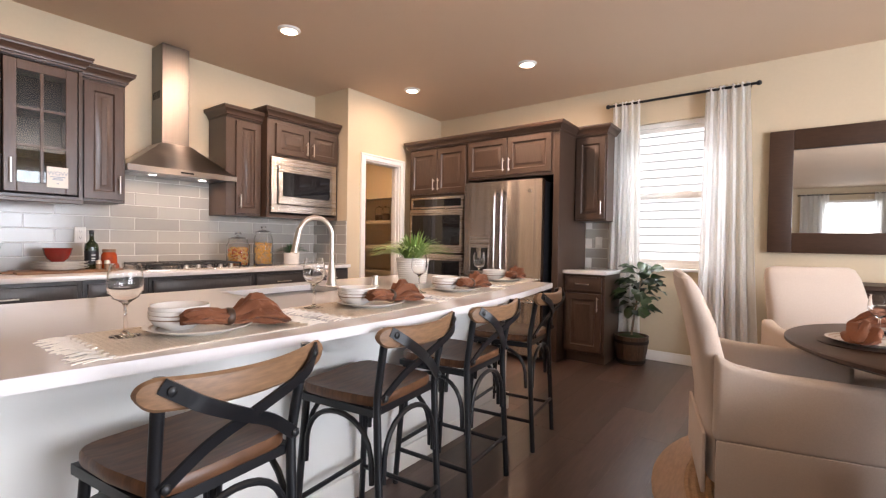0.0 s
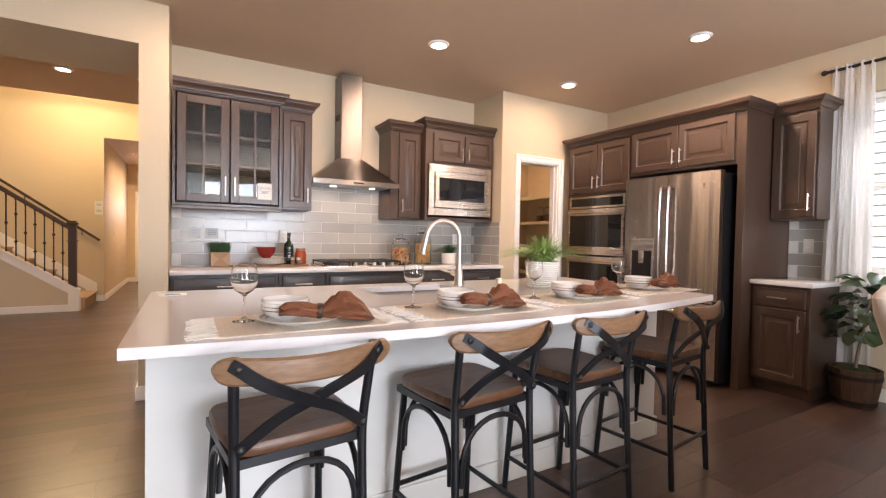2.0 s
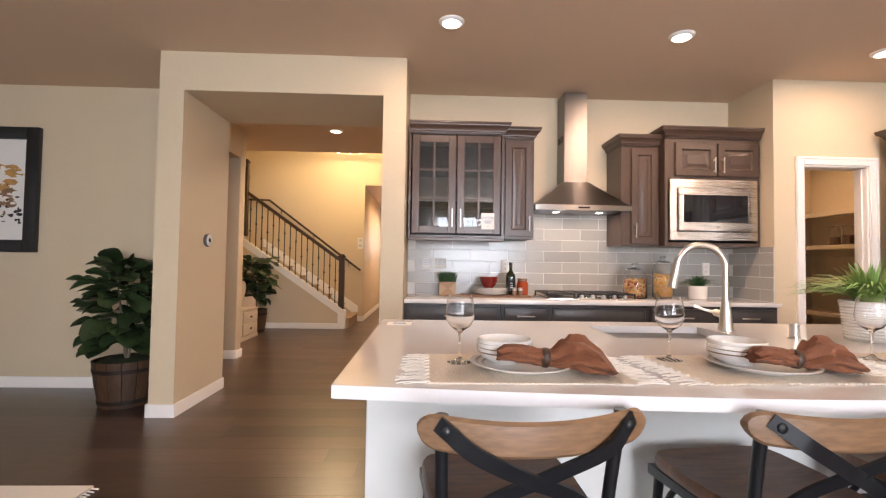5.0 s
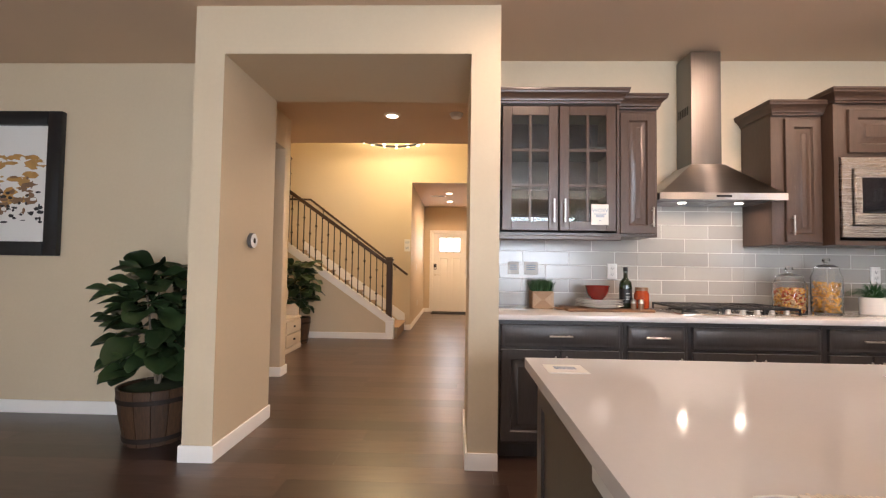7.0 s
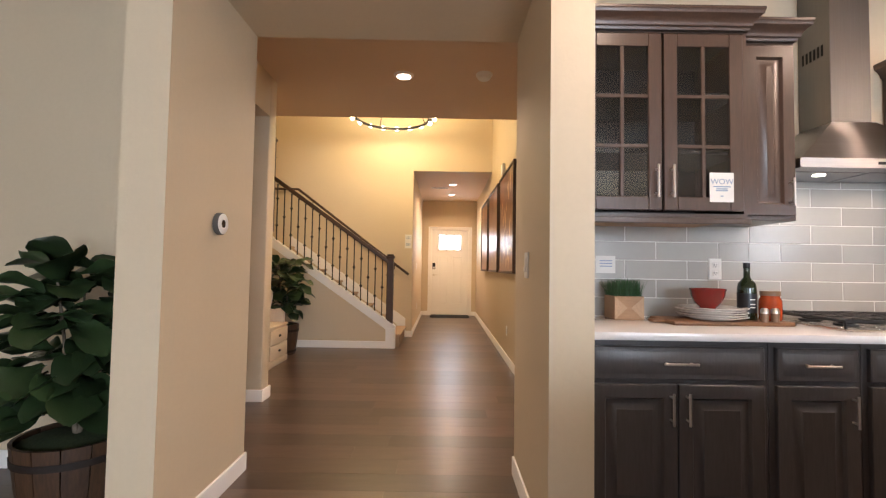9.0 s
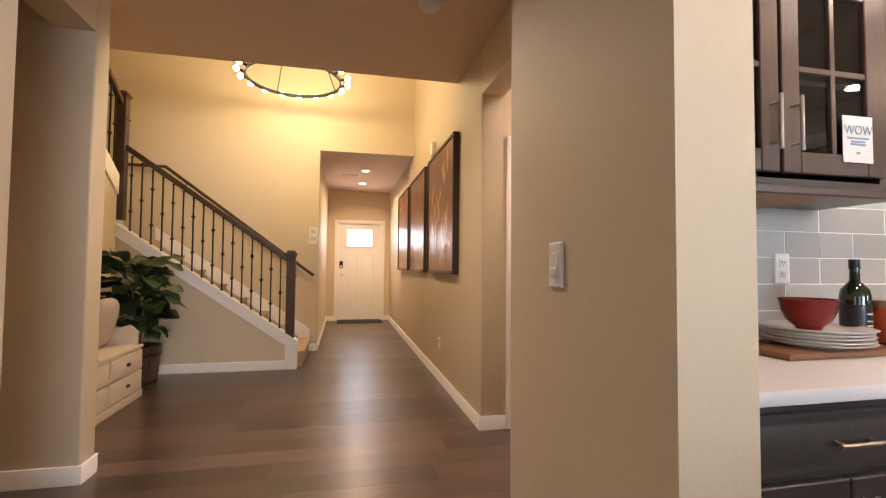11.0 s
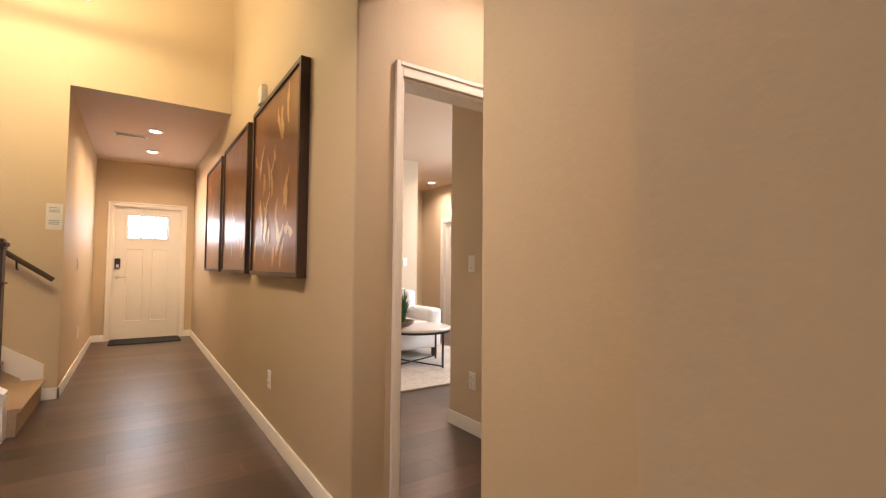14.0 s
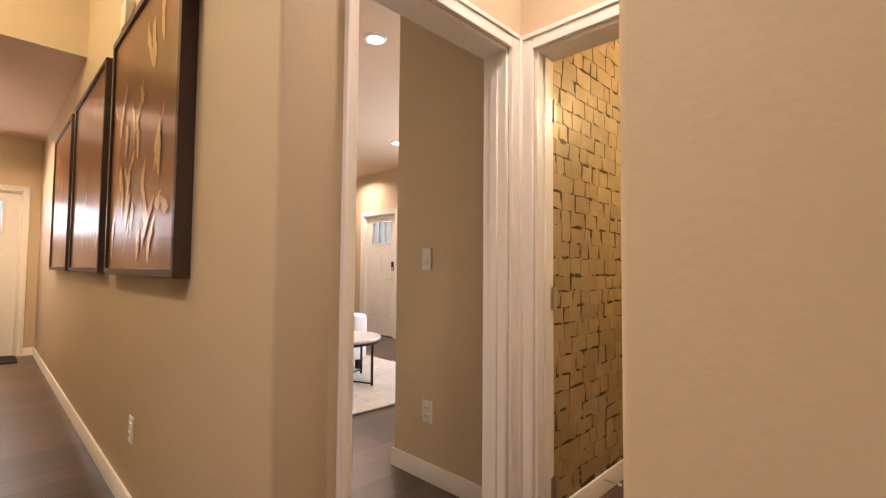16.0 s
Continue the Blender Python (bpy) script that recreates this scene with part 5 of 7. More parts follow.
tube(bm, [(R * math.cos(2 * math.pi * i / 48), R * math.sin(2 * math.pi * i / 48), 0) for i in range(48)], 0.014, 6, closed=True, flat=1.5, up=Vector((0, 0, 1)))
part("ring", bm, M_BLACK, ch)
for k in range(4):
    a = 2 * math.pi * k / 4 + 0.5
    bm = bmesh.new()
    c, s = math.cos(a), math.sin(a)
    tube(bm, [(R * c, R * s, 0.01), (R * c * 0.94, R * s * 0.94, 0.06), (0.05 * c, 0.05 * s, 1.05)], 0.006, 6)
    part("rod", bm, M_BLACK, ch)
bm = bmesh.new()
lathe(bm, [(0.0, 1.0), (0.05, 1.02), (0.06, 1.08), (0.012, 1.10), (0.012, 2.13)], 12)
part("stem", bm, M_BLACK, ch)
sock = bmesh.new()
tube(sock, [(R, 0, 0.0), (R + 0.055, 0, 0.018)], 0.013, 8)
sock = mesh_of("socket", sock, M_BLACK)
blb = bmesh.new()
bmesh.ops.create_uvsphere(blb, u_segments=12, v_segments=8, radius=0.032)
blb = mesh_of("bulb", blb, M_BULB)
for k in range(18):
    a = 360 * k / 18
    share("socket", sock, ch, pose(0, 0, 0, 0, 0, a))
    share("bulb", blb, ch, pose(0, 0, 0, 0, 0, a) @ pose(R + 0.085, 0, 0.026))

# downlights, detector, vent
dl = None
DOWN = [(x, y, CEIL) for x, y in KITCHEN_SPOTS] + [(-5.7, 1.98, CEIL)] + [(-5.79, 0.185, CEIL), (-10.6, 0.7, 2.72), (-11.77, 0.7, 2.72), (-7.64, 2.7, CEIL), (-9.55, 4.5, CEIL), (-11.45, 5.1, CEIL)]
for x, y, z in DOWN:
    if dl is None:
        dl = thing("downlight", pose(x, y, z), "round white recessed downlight, lit", "downlight", "ceiling downlights")
        bm = bmesh.new()
        lathe(bm, [(0.058, -0.016), (0.064, -0.016), (0.082, -0.006), (0.085, 0.0)], 28, cap=False)
        part("ring", bm, M_TRIM, dl)
        bm = bmesh.new()
        lathe(bm, [(0.06, -0.013), (0.06, -0.008)], 28)
        part("lens", bm, M_LAMPW, dl, "glowing lens")
    else:
        copy_thing(dl, pose(x, y, z))
sd = thing("smoke_detector", pose(-5.75, 0.855, CEIL), "round white smoke detector on the ceiling", "detector")
bm = bmesh.new()
lathe(bm, [(0.0, -0.045), (0.045, -0.045), (0.058, -0.03), (0.06, -0.014), (0.068, -0.012), (0.07, 0)], 24, cap=False)
part("body", bm, M_PLASTIC, sd)
cv = thing("ceiling_vent", pose(-11.0, 0.46, 2.72), "white slotted ceiling vent in the entry", "vent")
bm = bmesh.new()
box(bm, -0.06, 0.06, -0.17, 0.17, -0.006, 0)
part("frame", bm, M_TRIM, cv)
for k in range(6):
    bm = bmesh.new()
    box(bm, -0.045 + k * 0.016, -0.037 + k * 0.016, -0.15, 0.15, -0.009, -0.006)
    part("slat", bm, M_DARK if k % 2 else M_TRIM, cv)

# switches, outlets, thermostat, notices
def plate(name, m, w, h, kind, label):
    """Local x along the wall, facing -y."""
    t = thing(name, m, label, "outlet" if kind == "outlet" else "switch")
    bm = bmesh.new()
    bm.faces.new(rings(bm, w, h, [(0, 0), (0, -0.003), (0.004, -0.007), (0.008, -0.007)], -w / 2, -h / 2))
    part("cover_plate", bm, M_PLASTIC, t)
    if kind == "switch":
        bm = bmesh.new()
        box(bm, -0.018, 0.018, -0.010, -0.006, -0.034, 0.034, bevel=0.002)
        part("rocker", bm, M_PLASTIC, t)
        bm = bmesh.new()
        box(bm, -0.016, 0.016, -0.015, -0.009, -0.032, -0.008, bevel=0.003)
        part("paddle", bm, M_PLASTIC, t)
    else:
        for z in (-0.022, 0.022):
            bm = bmesh.new()
            box(bm, -0.016, 0.016, -0.010, -0.006, z - 0.015, z + 0.015, bevel=0.004)
            so = part("socket", bm, M_PLASTIC, t)
            bm = bmesh.new()
            for x in (-0.006, 0.006):
                box(bm, x - 0.0012, x + 0.0012, -0.0108, -0.0095, z - 0.002, z + 0.008)
            box(bm, -0.002, 0.002, -0.0108, -0.0095, z - 0.010, z - 0.006)
            part("slot", bm, M_DARK, so)
    return t


plate("light_switch", pose(-4.278, 0.948, 1.155), 0.078, 0.126, "switch", "white rocker light switch on the beige wall")
plate("light_switch", pose(-6.893, 2.515, 1.172), 0.072, 0.118, "switch", "white rocker light switch in the den")
plate("wall_outlet", pose(-6.878, 2.515, 0.358), 0.072, 0.118, "outlet", "white double outlet low on the den wall")
plate("wall_outlet", pose(-7.585, 1.328, 0.378), 0.072, 0.118, "outlet", "white double outlet low on the hall wall")
plate("light_switch", pose(-10.6, 0.036, 1.15, 0, 0, 180), 0.072, 0.118, "switch", "white light switch in the entry")
plate("wall_outlet", pose(-10.9, 0.036, 0.38, 0, 0, 180), 0.072, 0.118, "outlet", "white outlet low on the entry wall")
th = thing("thermostat", pose(-4.232, -0.551, 1.33, -90), "round white thermostat with a dark screen", "thermostat")
bm = bmesh.new()
lathe(bm, [(0.050, 0), (0.053, 0.003), (0.053, 0.024), (0.050, 0.027), (0, 0.027)], 32)
part("body", bm, M_THERMO, th, "dark grey round body")
bm = bmesh.new()
lathe(bm, [(0.020, 0.029), (0.021, 0.031), (0.046, 0.0305), (0.0495, 0.028), (0.0495, 0.026)], 32, cap=False)
part("dial_ring", bm, M_PLASTIC, th, "white dial ring")
bm = bmesh.new()
lathe(bm, [(0.021, 0.0275), (0.019, 0.030), (0, 0.0312)], 24)
part("screen", bm, M_BLACKGLASS, th)
nt = thing("wall_notice", pose(-9.448, -0.035, 1.44, 0, 0, 90), "white paper notice on the stair wall", "notice")
bm = bmesh.new()
box(bm, -0.055, 0.055, -0.003, 0, 0, 0.225)
part("sheet", bm, M_LABEL, nt)
bm = bmesh.new()
for z in (0.185, 0.165, 0.15, 0.075, 0.06, 0.045):
    box(bm, -0.035, 0.035, -0.0045, -0.003, z, z + 0.006)
part("printed_line", bm, M_INK, nt)

# den doorway strike, powder hinges, door stop
bm = bmesh.new()
box(bm, -6.282, -6.245, 2.286, 2.2895, 0.90, 0.985, bevel=0.001)
part("strike_plate", bm, M_CHROME, bpy.data.objects["trim_den"], "small metal strike plate")
for z in (0.22, 1.0, 1.80):
    bm = bmesh.new()
    box(bm, -6.1135, -6.111, 2.46, 2.50, z - 0.045, z + 0.045)
    tube(bm, [(-6.108, 2.506, z - 0.048), (-6.108, 2.506, z + 0.048)], 0.007, 8)
    part("hinge", bm, M_CHROME, bpy.data.objects["trim_powder"], "satin nickel hinge")
ds = thing("door_stop", pose(-6.146, 3.05, 0.07), "white sprung door stop on the baseboard", "door stop")
bm = bmesh.new()
tube(bm, [(0, 0, 0), (0.07, 0, 0)], 0.005, 8)
part("spring", bm, M_CHROME, ds)
bm = bmesh.new()
tube(bm, [(0.07, 0, 0), (0.085, 0, 0)], 0.008, 8)
part("tip", bm, M_PLASTIC, ds)

# ---- windows, curtains and outside ----
def window_unit(name, m, w, h, label, sash=True):
    """Local x across, y into the wall, z from the sill."""
    win = thing(name, m, label, "window")
    win["kind"] = "structure"
    f = 0.045
    bm = bmesh.new()
    for b in [(0, f, 0.05, 0.12, 0, h), (w - f, w, 0.05, 0.12, 0, h), (f, w - f, 0.05, 0.12, 0, f), (f, w - f, 0.05, 0.12, h - f, h)]:
        box(bm, *b, bevel=0.003)
    part("window_frame", bm, M_TRIM, win, "white window frame")
    cuts = [(f, h / 2), (h / 2, h - f)] if sash else [(f, h - f)]
    for k, (z0, z1) in enumerate(cuts):
        o = 0.06 + 0.025 * k
        bm = bmesh.new()
        for b in [(f, f + 0.035, o, o + 0.025, z0, z1), (w - f - 0.035, w - f, o, o + 0.025, z0, z1), (f + 0.035, w - f - 0.035, o, o + 0.025, z0, z0 + 0.035), (f + 0.035, w - f - 0.035, o, o + 0.025, z1 - 0.035, z1)]:
            box(bm, *b, bevel=0.002)
        s = part("sash", bm, M_TRIM, win)
        bm = bmesh.new()
        box(bm, f + 0.03, w - f - 0.03, o + 0.010, o + 0.014, z0 + 0.03, z1 - 0.03)
        p = part("pane", bm, M_PANE, s, "clear window pane", smooth=False)
        p.visible_shadow = False
    bm = bmesh.new()
    box(bm, -0.03, w + 0.03, -0.03, 0.05, -0.028, -0.001, bevel=0.005)
    part("window_sill", bm, M_TRIM, win, "white window sill")
    return win


window_unit("window_1", pose(-1.62, 5.78, 0.915), 0.90, 1.43, "white double-hung kitchen window facing a neighbour's siding")
for i, y in enumerate((1.3, -2.9)):
    window_unit("window_%d" % (2 + i), pose(3.6, y + 2.6, 0.4, 0, 0, -90), 2.6, 2.05, "wide white living room window", False)
window_unit("window_4", pose(1.7, -5.5, 0.75, 0, 0, 180), 1.2, 1.65, "white living room window", False)
window_unit("window_5", pose(-9.4, 5.5, 0.85), 1.6, 1.35, "white den window")
nb = thing("neighbour_house", pose(-0.5, 8.6, -0.12), "neighbouring house wall with white lap siding", "house")
lapm = bmesh.new()
v = [lapm.verts.new(p) for p in ((-6, -0.016, 0), (6, -0.016, 0), (6, 0.0, 0.128), (-6, 0.0, 0.128), (-6, 0.06, 0), (6, 0.06, 0), (6, 0.06, 0.128), (-6, 0.06, 0.128))]
for q in ((0, 1, 2, 3), (5, 4, 7, 6), (0, 4, 5, 1), (3, 2, 6, 7), (0, 3, 7, 4), (1, 5, 6, 2)):
    lapm.faces.new([v[i] for i in q])
lapm = mesh_of("siding_board", lapm, M_SIDING, False)
for k in range(43):
    share("siding_board", lapm, nb, pose(0, 0, k * 0.128))
bm = bmesh.new()
box(bm, -6.3, 6.3, -0.4, 0.6, 5.36, 5.5)
part("eave", bm, M_TRIM, nb)


def curtain(x0, x1, b0, b1, y, z0, z1, waves, seed, label, name="curtain"):
    """A hanging panel with folds: top from x0 to x1, foot from b0 to b1."""
    r = random.Random(seed)
    bm = bmesh.new()
    n, m = waves * 12, 16
    ph = [r.uniform(0, 6.28) for _ in range(4)]
    rows = []
    for j in range(m + 1):
        t = j / m
        row = []
        for i in range(n + 1):
            u = i / n
            a = x0 + (x1 - x0) * u
            b = b0 + (b1 - b0) * (u + 0.02 * math.sin(9 * u + seed))
            amp = 0.014 + 0.014 * (1 - t)
            row.append(bm.verts.new((b + (a - b) * t ** 0.8, y + amp * (math.sin(2 * math.pi * u * waves * 0.8 + 1.5 * math.sin(5 * u + ph[0]) + 0.5 * math.sin(2.5 * t + ph[1])) + 0.55 * math.sin(2 * math.pi * u * waves * 1.7 + ph[2] + 0.7 * math.sin(4 * t + ph[3]))), z0 + (z1 - z0) * t - (0.012 * abs(math.sin(2 * math.pi * u * waves * 0.8)) if j == m else 0))))
        rows.append(row)
    for j in range(m):
        for i in range(n):
            bm.faces.new((rows[j][i], rows[j][i + 1], rows[j + 1][i + 1], rows[j + 1][i]))
    bmesh.ops.solidify(bm, geom=bm.faces[:], thickness=0.002)
    return bm


def rod(name, x0, x1, y, z, m=None, label="dark metal curtain rod with round finials"):
    r = thing(name, m or pose(0, 0, 0), label, "curtain rod")
    bm = bmesh.new()
    tube(bm, [(x0, y, z), (x1, y, z)], 0.012, 10)
    part("pole", bm, M_BLACK, r)
    for x in (x0, x1):
        bm = bmesh.new()
        bmesh.ops.create_uvsphere(bm, u_segments=12, v_segments=8, radius=0.022, matrix=Matrix.Translation((x, y, z)))
        part("finial", bm, M_BLACK, r)
    for x in (x0 + 0.06, x1 - 0.06):
        bm = bmesh.new()
        tube(bm, [(x, y, z), (x, y + 0.075, z), (x, y + 0.079, z)], 0.008, 8)
        part("bracket", bm, M_BLACK, r)
    return r


rod("curtain_rod", -1.77, -0.50, 5.69, 2.545)
c1 = curtain(-1.72, -1.46, -1.76, -1.40, 5.69, 0.02, 2.575, 5, 1, "")
solid("curtain", c1, M_SHEER, "white curtain panel hanging beside the kitchen window", "curtain", "kitchen curtains")
c1 = curtain(-0.90, -0.56, -0.93, -0.44, 5.69, 0.02, 2.575, 6, 4, "")
solid("curtain", c1, M_SHEER, "white curtain panel hanging beside the kitchen window", "curtain", "kitchen curtains")
for y0 in (1.3, -2.9):
    rod("curtain_rod", -0.35, 2.95, -0.09, 2.55, pose(3.6, y0 + 2.6, 0, 0, 0, -90))
    for a, b in ((-0.3, 0.25), (2.35, 2.9)):
        solid("curtain", curtain(a, b, a - 0.03, b + 0.03, -0.09, 0.02, 2.58, 7, int(10 * a + y0), ""), M_SHEER, "white curtain panel beside the living room window", "curtain", "living room curtains", m=pose(3.6, y0 + 2.6, 0, 0, 0, -90))
rod("curtain_rod", -0.5, 1.7, -0.09, 2.55, pose(1.7, -5.5, 0, 0, 0, 180))
for a, b in ((-0.45, 0.15), (1.05, 1.65)):
    solid("curtain", curtain(a, b, a - 0.03, b + 0.03, -0.09, 0.02, 2.58, 7, int(7 * a + 3), ""), M_SHEER, "white curtain panel beside the living room window", "curtain", "living room curtains", m=pose(1.7, -5.5, 0, 0, 0, 180))

# mirror
mi = thing("wall_mirror", pose(-0.415, 5.778, 1.093), "large mirror in a wide rough dark wooden frame", "mirror")
mwid, mhei, fw = 1.70, 1.025, 0.165
for b in [(0, fw, -0.05, 0, 0, mhei), (mwid - fw, mwid, -0.05, 0, 0, mhei), (fw, mwid - fw, -0.05, 0, 0, fw), (fw, mwid - fw, -0.05, 0, mhei - fw, mhei)]:
    bm = bmesh.new()
    box(bm, *b, bevel=0.006, seg=2)
    part("frame_board", bm, M_DARKWOOD, mi, "rough dark frame board")
bm = bmesh.new()
box(bm, fw, mwid - fw, -0.022, -0.015, fw, mhei - fw)
part("glass", bm, M_MIRROR, mi, "silvered mirror glass", smooth=False)
# sideboard under the mirror
sb = thing("sideboard", pose(0.02, 5.33, 0), "dark wooden sideboard against the wall", "sideboard")
bm = bmesh.new()
box(bm, 0, 1.5, 0, 0.43, 0.12, 0.84, bevel=0.003)
part("body", bm, M_DARKWOOD, sb)
bm = bmesh.new()
box(bm, -0.02, 1.52, -0.025, 0.435, 0.84, 0.875, bevel=0.005)
part("top", bm, M_DARKWOOD, sb)
for i in range(3):
    hung(sb, "drawer_front", raised_panel(0.48, 0.16), M_DARKWOOD, 0.015 + 0.495 * i, 0.66, (0.24, 0.08, 0.10, False), y=-0.001)
    hung(sb, "door", raised_panel(0.48, 0.50), M_DARKWOOD, 0.015 + 0.495 * i, 0.14, None, y=-0.001)
for x in (0.03, 1.41):
    for y in (0.02, 0.35):
        bm = bmesh.new()
        box(bm, x, x + 0.06, y, y + 0.06, 0, 0.12)
        part("foot", bm, M_DARKWOOD, sb)

# ---- dining set ----
TX, TY = 0.41, 3.56
rg = thing("round_rug", pose(TX, TY, 0.001), "round braided jute rug with a pale border", "rug")
bm = bmesh.new()
R0 = 1.22
prof = []
k = 0
while k < 34:
    r = (R0 - 0.14) * k / 34
    prof += [(r + 0.004 if k else 0, 0.010), (r + 0.016, 0.016)]
    k += 1
lathe(bm, prof + [(R0 - 0.14, 0.009), (R0 - 0.14, 0.0)], 64, cap=False)
part("weave", bm, M_RUG, rg)
bm = bmesh.new()
lathe(bm, [(R0 - 0.139, 0.0), (R0 - 0.139, 0.013), (R0 - 0.01, 0.014), (R0, 0.008), (R0, 0.0)], 64, cap=False)
part("border", bm, M_PINE, rg, "pale braided border")
dt = thing("dining_table", pose(TX, TY, 0.017), "round dark wooden pedestal dining table", "table")
bm = bmesh.new()
lathe(bm, [(0.0, 0.69), (0.62, 0.69), (0.665, 0.70), (0.70, 0.715), (0.70, 0.728), (0.69, 0.735), (0.0, 0.735)], 64)
part("tabletop", bm, M_DARKWOOD, dt)
bm = bmesh.new()
lathe(bm, [(0.30, 0), (0.30, 0.04), (0.22, 0.07), (0.10, 0.12), (0.075, 0.3), (0.10, 0.5), (0.13, 0.6), (0.30, 0.66), (0.36, 0.69)], 32)
part("pedestal", bm, M_DARKWOOD, dt)


def arm_chair(m):
    """Skirted dining armchair; it faces +y locally."""
    c = thing("dining_armchair", m, "cream upholstered dining armchair with a skirt", "chair", "chairs round the dining table")
    bm = bmesh.new()
    box(bm, -0.27, 0.27, -0.20, 0.29, 0.40, 0.51, bevel=0.04, seg=3)
    part("seat", bm, M_LINEN, c)
    bm = bmesh.new()
    rows = []
    for z, y, hw, th in ((0.18, -0.27, 0.285, 0.07), (0.45, -0.275, 0.285, 0.085), (0.62, -0.295, 0.28, 0.09), (0.80, -0.335, 0.275, 0.085), (0.94, -0.385, 0.265, 0.07), (0.99, -0.405, 0.25, 0.045), (1.005, -0.41, 0.22, 0.02)):
        row = []
        for i in range(24):
            a = 2 * math.pi * i / 24
            cx, sy = math.cos(a), math.sin(a)
            row.append(bm.verts.new((hw * math.copysign(abs(cx) ** 0.35, cx), y + th * 0.6 * math.copysign(abs(sy) ** 0.6, sy), z)))
        rows.append(row)
    for a, b in zip(rows, rows[1:]):
        for i in range(24):
            bm.faces.new((a[i], a[(i + 1) % 24], b[(i + 1) % 24], b[i]))
    bm.faces.new(rows[0][::-1]), bm.faces.new(rows[-1])
    part("backrest", bm, M_LINEN, c)
    for s in (-1, 1):
        bm = bmesh.new()
        prof = [(-0.30, 0.36), (-0.30, 0.70), (-0.24, 0.665), (-0.12, 0.645), (0.10, 0.635), (0.27, 0.63), (0.315, 0.60), (0.32, 0.36)]
        a = [bm.verts.new((s * 0.255, y, z)) for y, z in prof]
        b = [bm.verts.new((s * 0.335, y, z)) for y, z in prof]
        bm.faces.new(a), bm.faces.new(b[::-1])
        for i in range(len(prof)):
            j = (i + 1) % len(prof)
            bm.faces.new((a[i], b[i], b[j], a[j]))
        bmesh.ops.recalc_face_normals(bm, faces=bm.faces)
        bmesh.ops.bevel(bm, geom=bm.edges[:], offset=0.022, segments=3, affect="EDGES", profile=0.5)
        part("arm", bm, M_LINEN, c)
    for b in [(-0.348, -0.336, -0.295, 0.318, 0.13, 0.372), (0.336, 0.348, -0.295, 0.318, 0.13, 0.372), (-0.331, 0.331, 0.321, 0.333, 0.13, 0.372), (-0.287, 0.287, -0.336, -0.322, 0.13, 0.372)]:
        bm = bmesh.new()
        box(bm, *b, bevel=0.005, seg=2)
        part("skirt_panel", bm, M_LINEN, c, "hanging cream skirt panel")
    for x in (-0.29, 0.29):
        for y in (-0.27, 0.27):
            bm = bmesh.new()
            tube(bm, [(x, y, 0), (x, y, 0.36)], 0.018, 4, taper=1.5)
            part("leg", bm, M_DARKWOOD, c)
    return c


c0 = None
for ang, dist in ((193, 0.71), (121, 0.72), (264, 0.84), (65, 0.80), (0, 0.80)):
    a = radians(ang)
    m = pose(TX + dist * math.cos(a), TY + dist * math.sin(a), 0.017, 0, 0, ang + 90)
    c0 = copy_thing(c0, m) if c0 else arm_chair(m)


# ---- plants ----
def leaf_mesh(length, width, cup, droop, name="leaf"):
    bm = bmesh.new()
    n = 9
    rows = []
    for i in range(n + 1):
        t = i / n
        w = width * (math.sin(math.pi * min(1, t ** 1.25 * 0.93 + 0.03)) ** 0.6) * (0.62 + 0.42 * t) * (1 if t < 0.98 else 0.45)
        y = length * t
        z = -droop * length * t * t
        wav = 0.012 * math.sin(9 * t)
        rows.append([bm.verts.new(p) for p in ((-w, y, z + cup * w + wav), (-w * 0.5, y, z + cup * w * 0.25), (0, y, z - 0.004), (w * 0.5, y, z + cup * w * 0.25), (w, y, z + cup * w - wav))])
    for a, b in zip(rows, rows[1:]):
        for k in range(4):
            bm.faces.new((a[k], a[k + 1], b[k + 1], b[k]))
    return mesh_of(name, bm, M_LEAF)


LEAVES = [leaf_mesh(0.185, 0.088, 0.26, 0.42), leaf_mesh(0.155, 0.078, 0.16, 0.6), leaf_mesh(0.205, 0.10, 0.34, 0.3)]


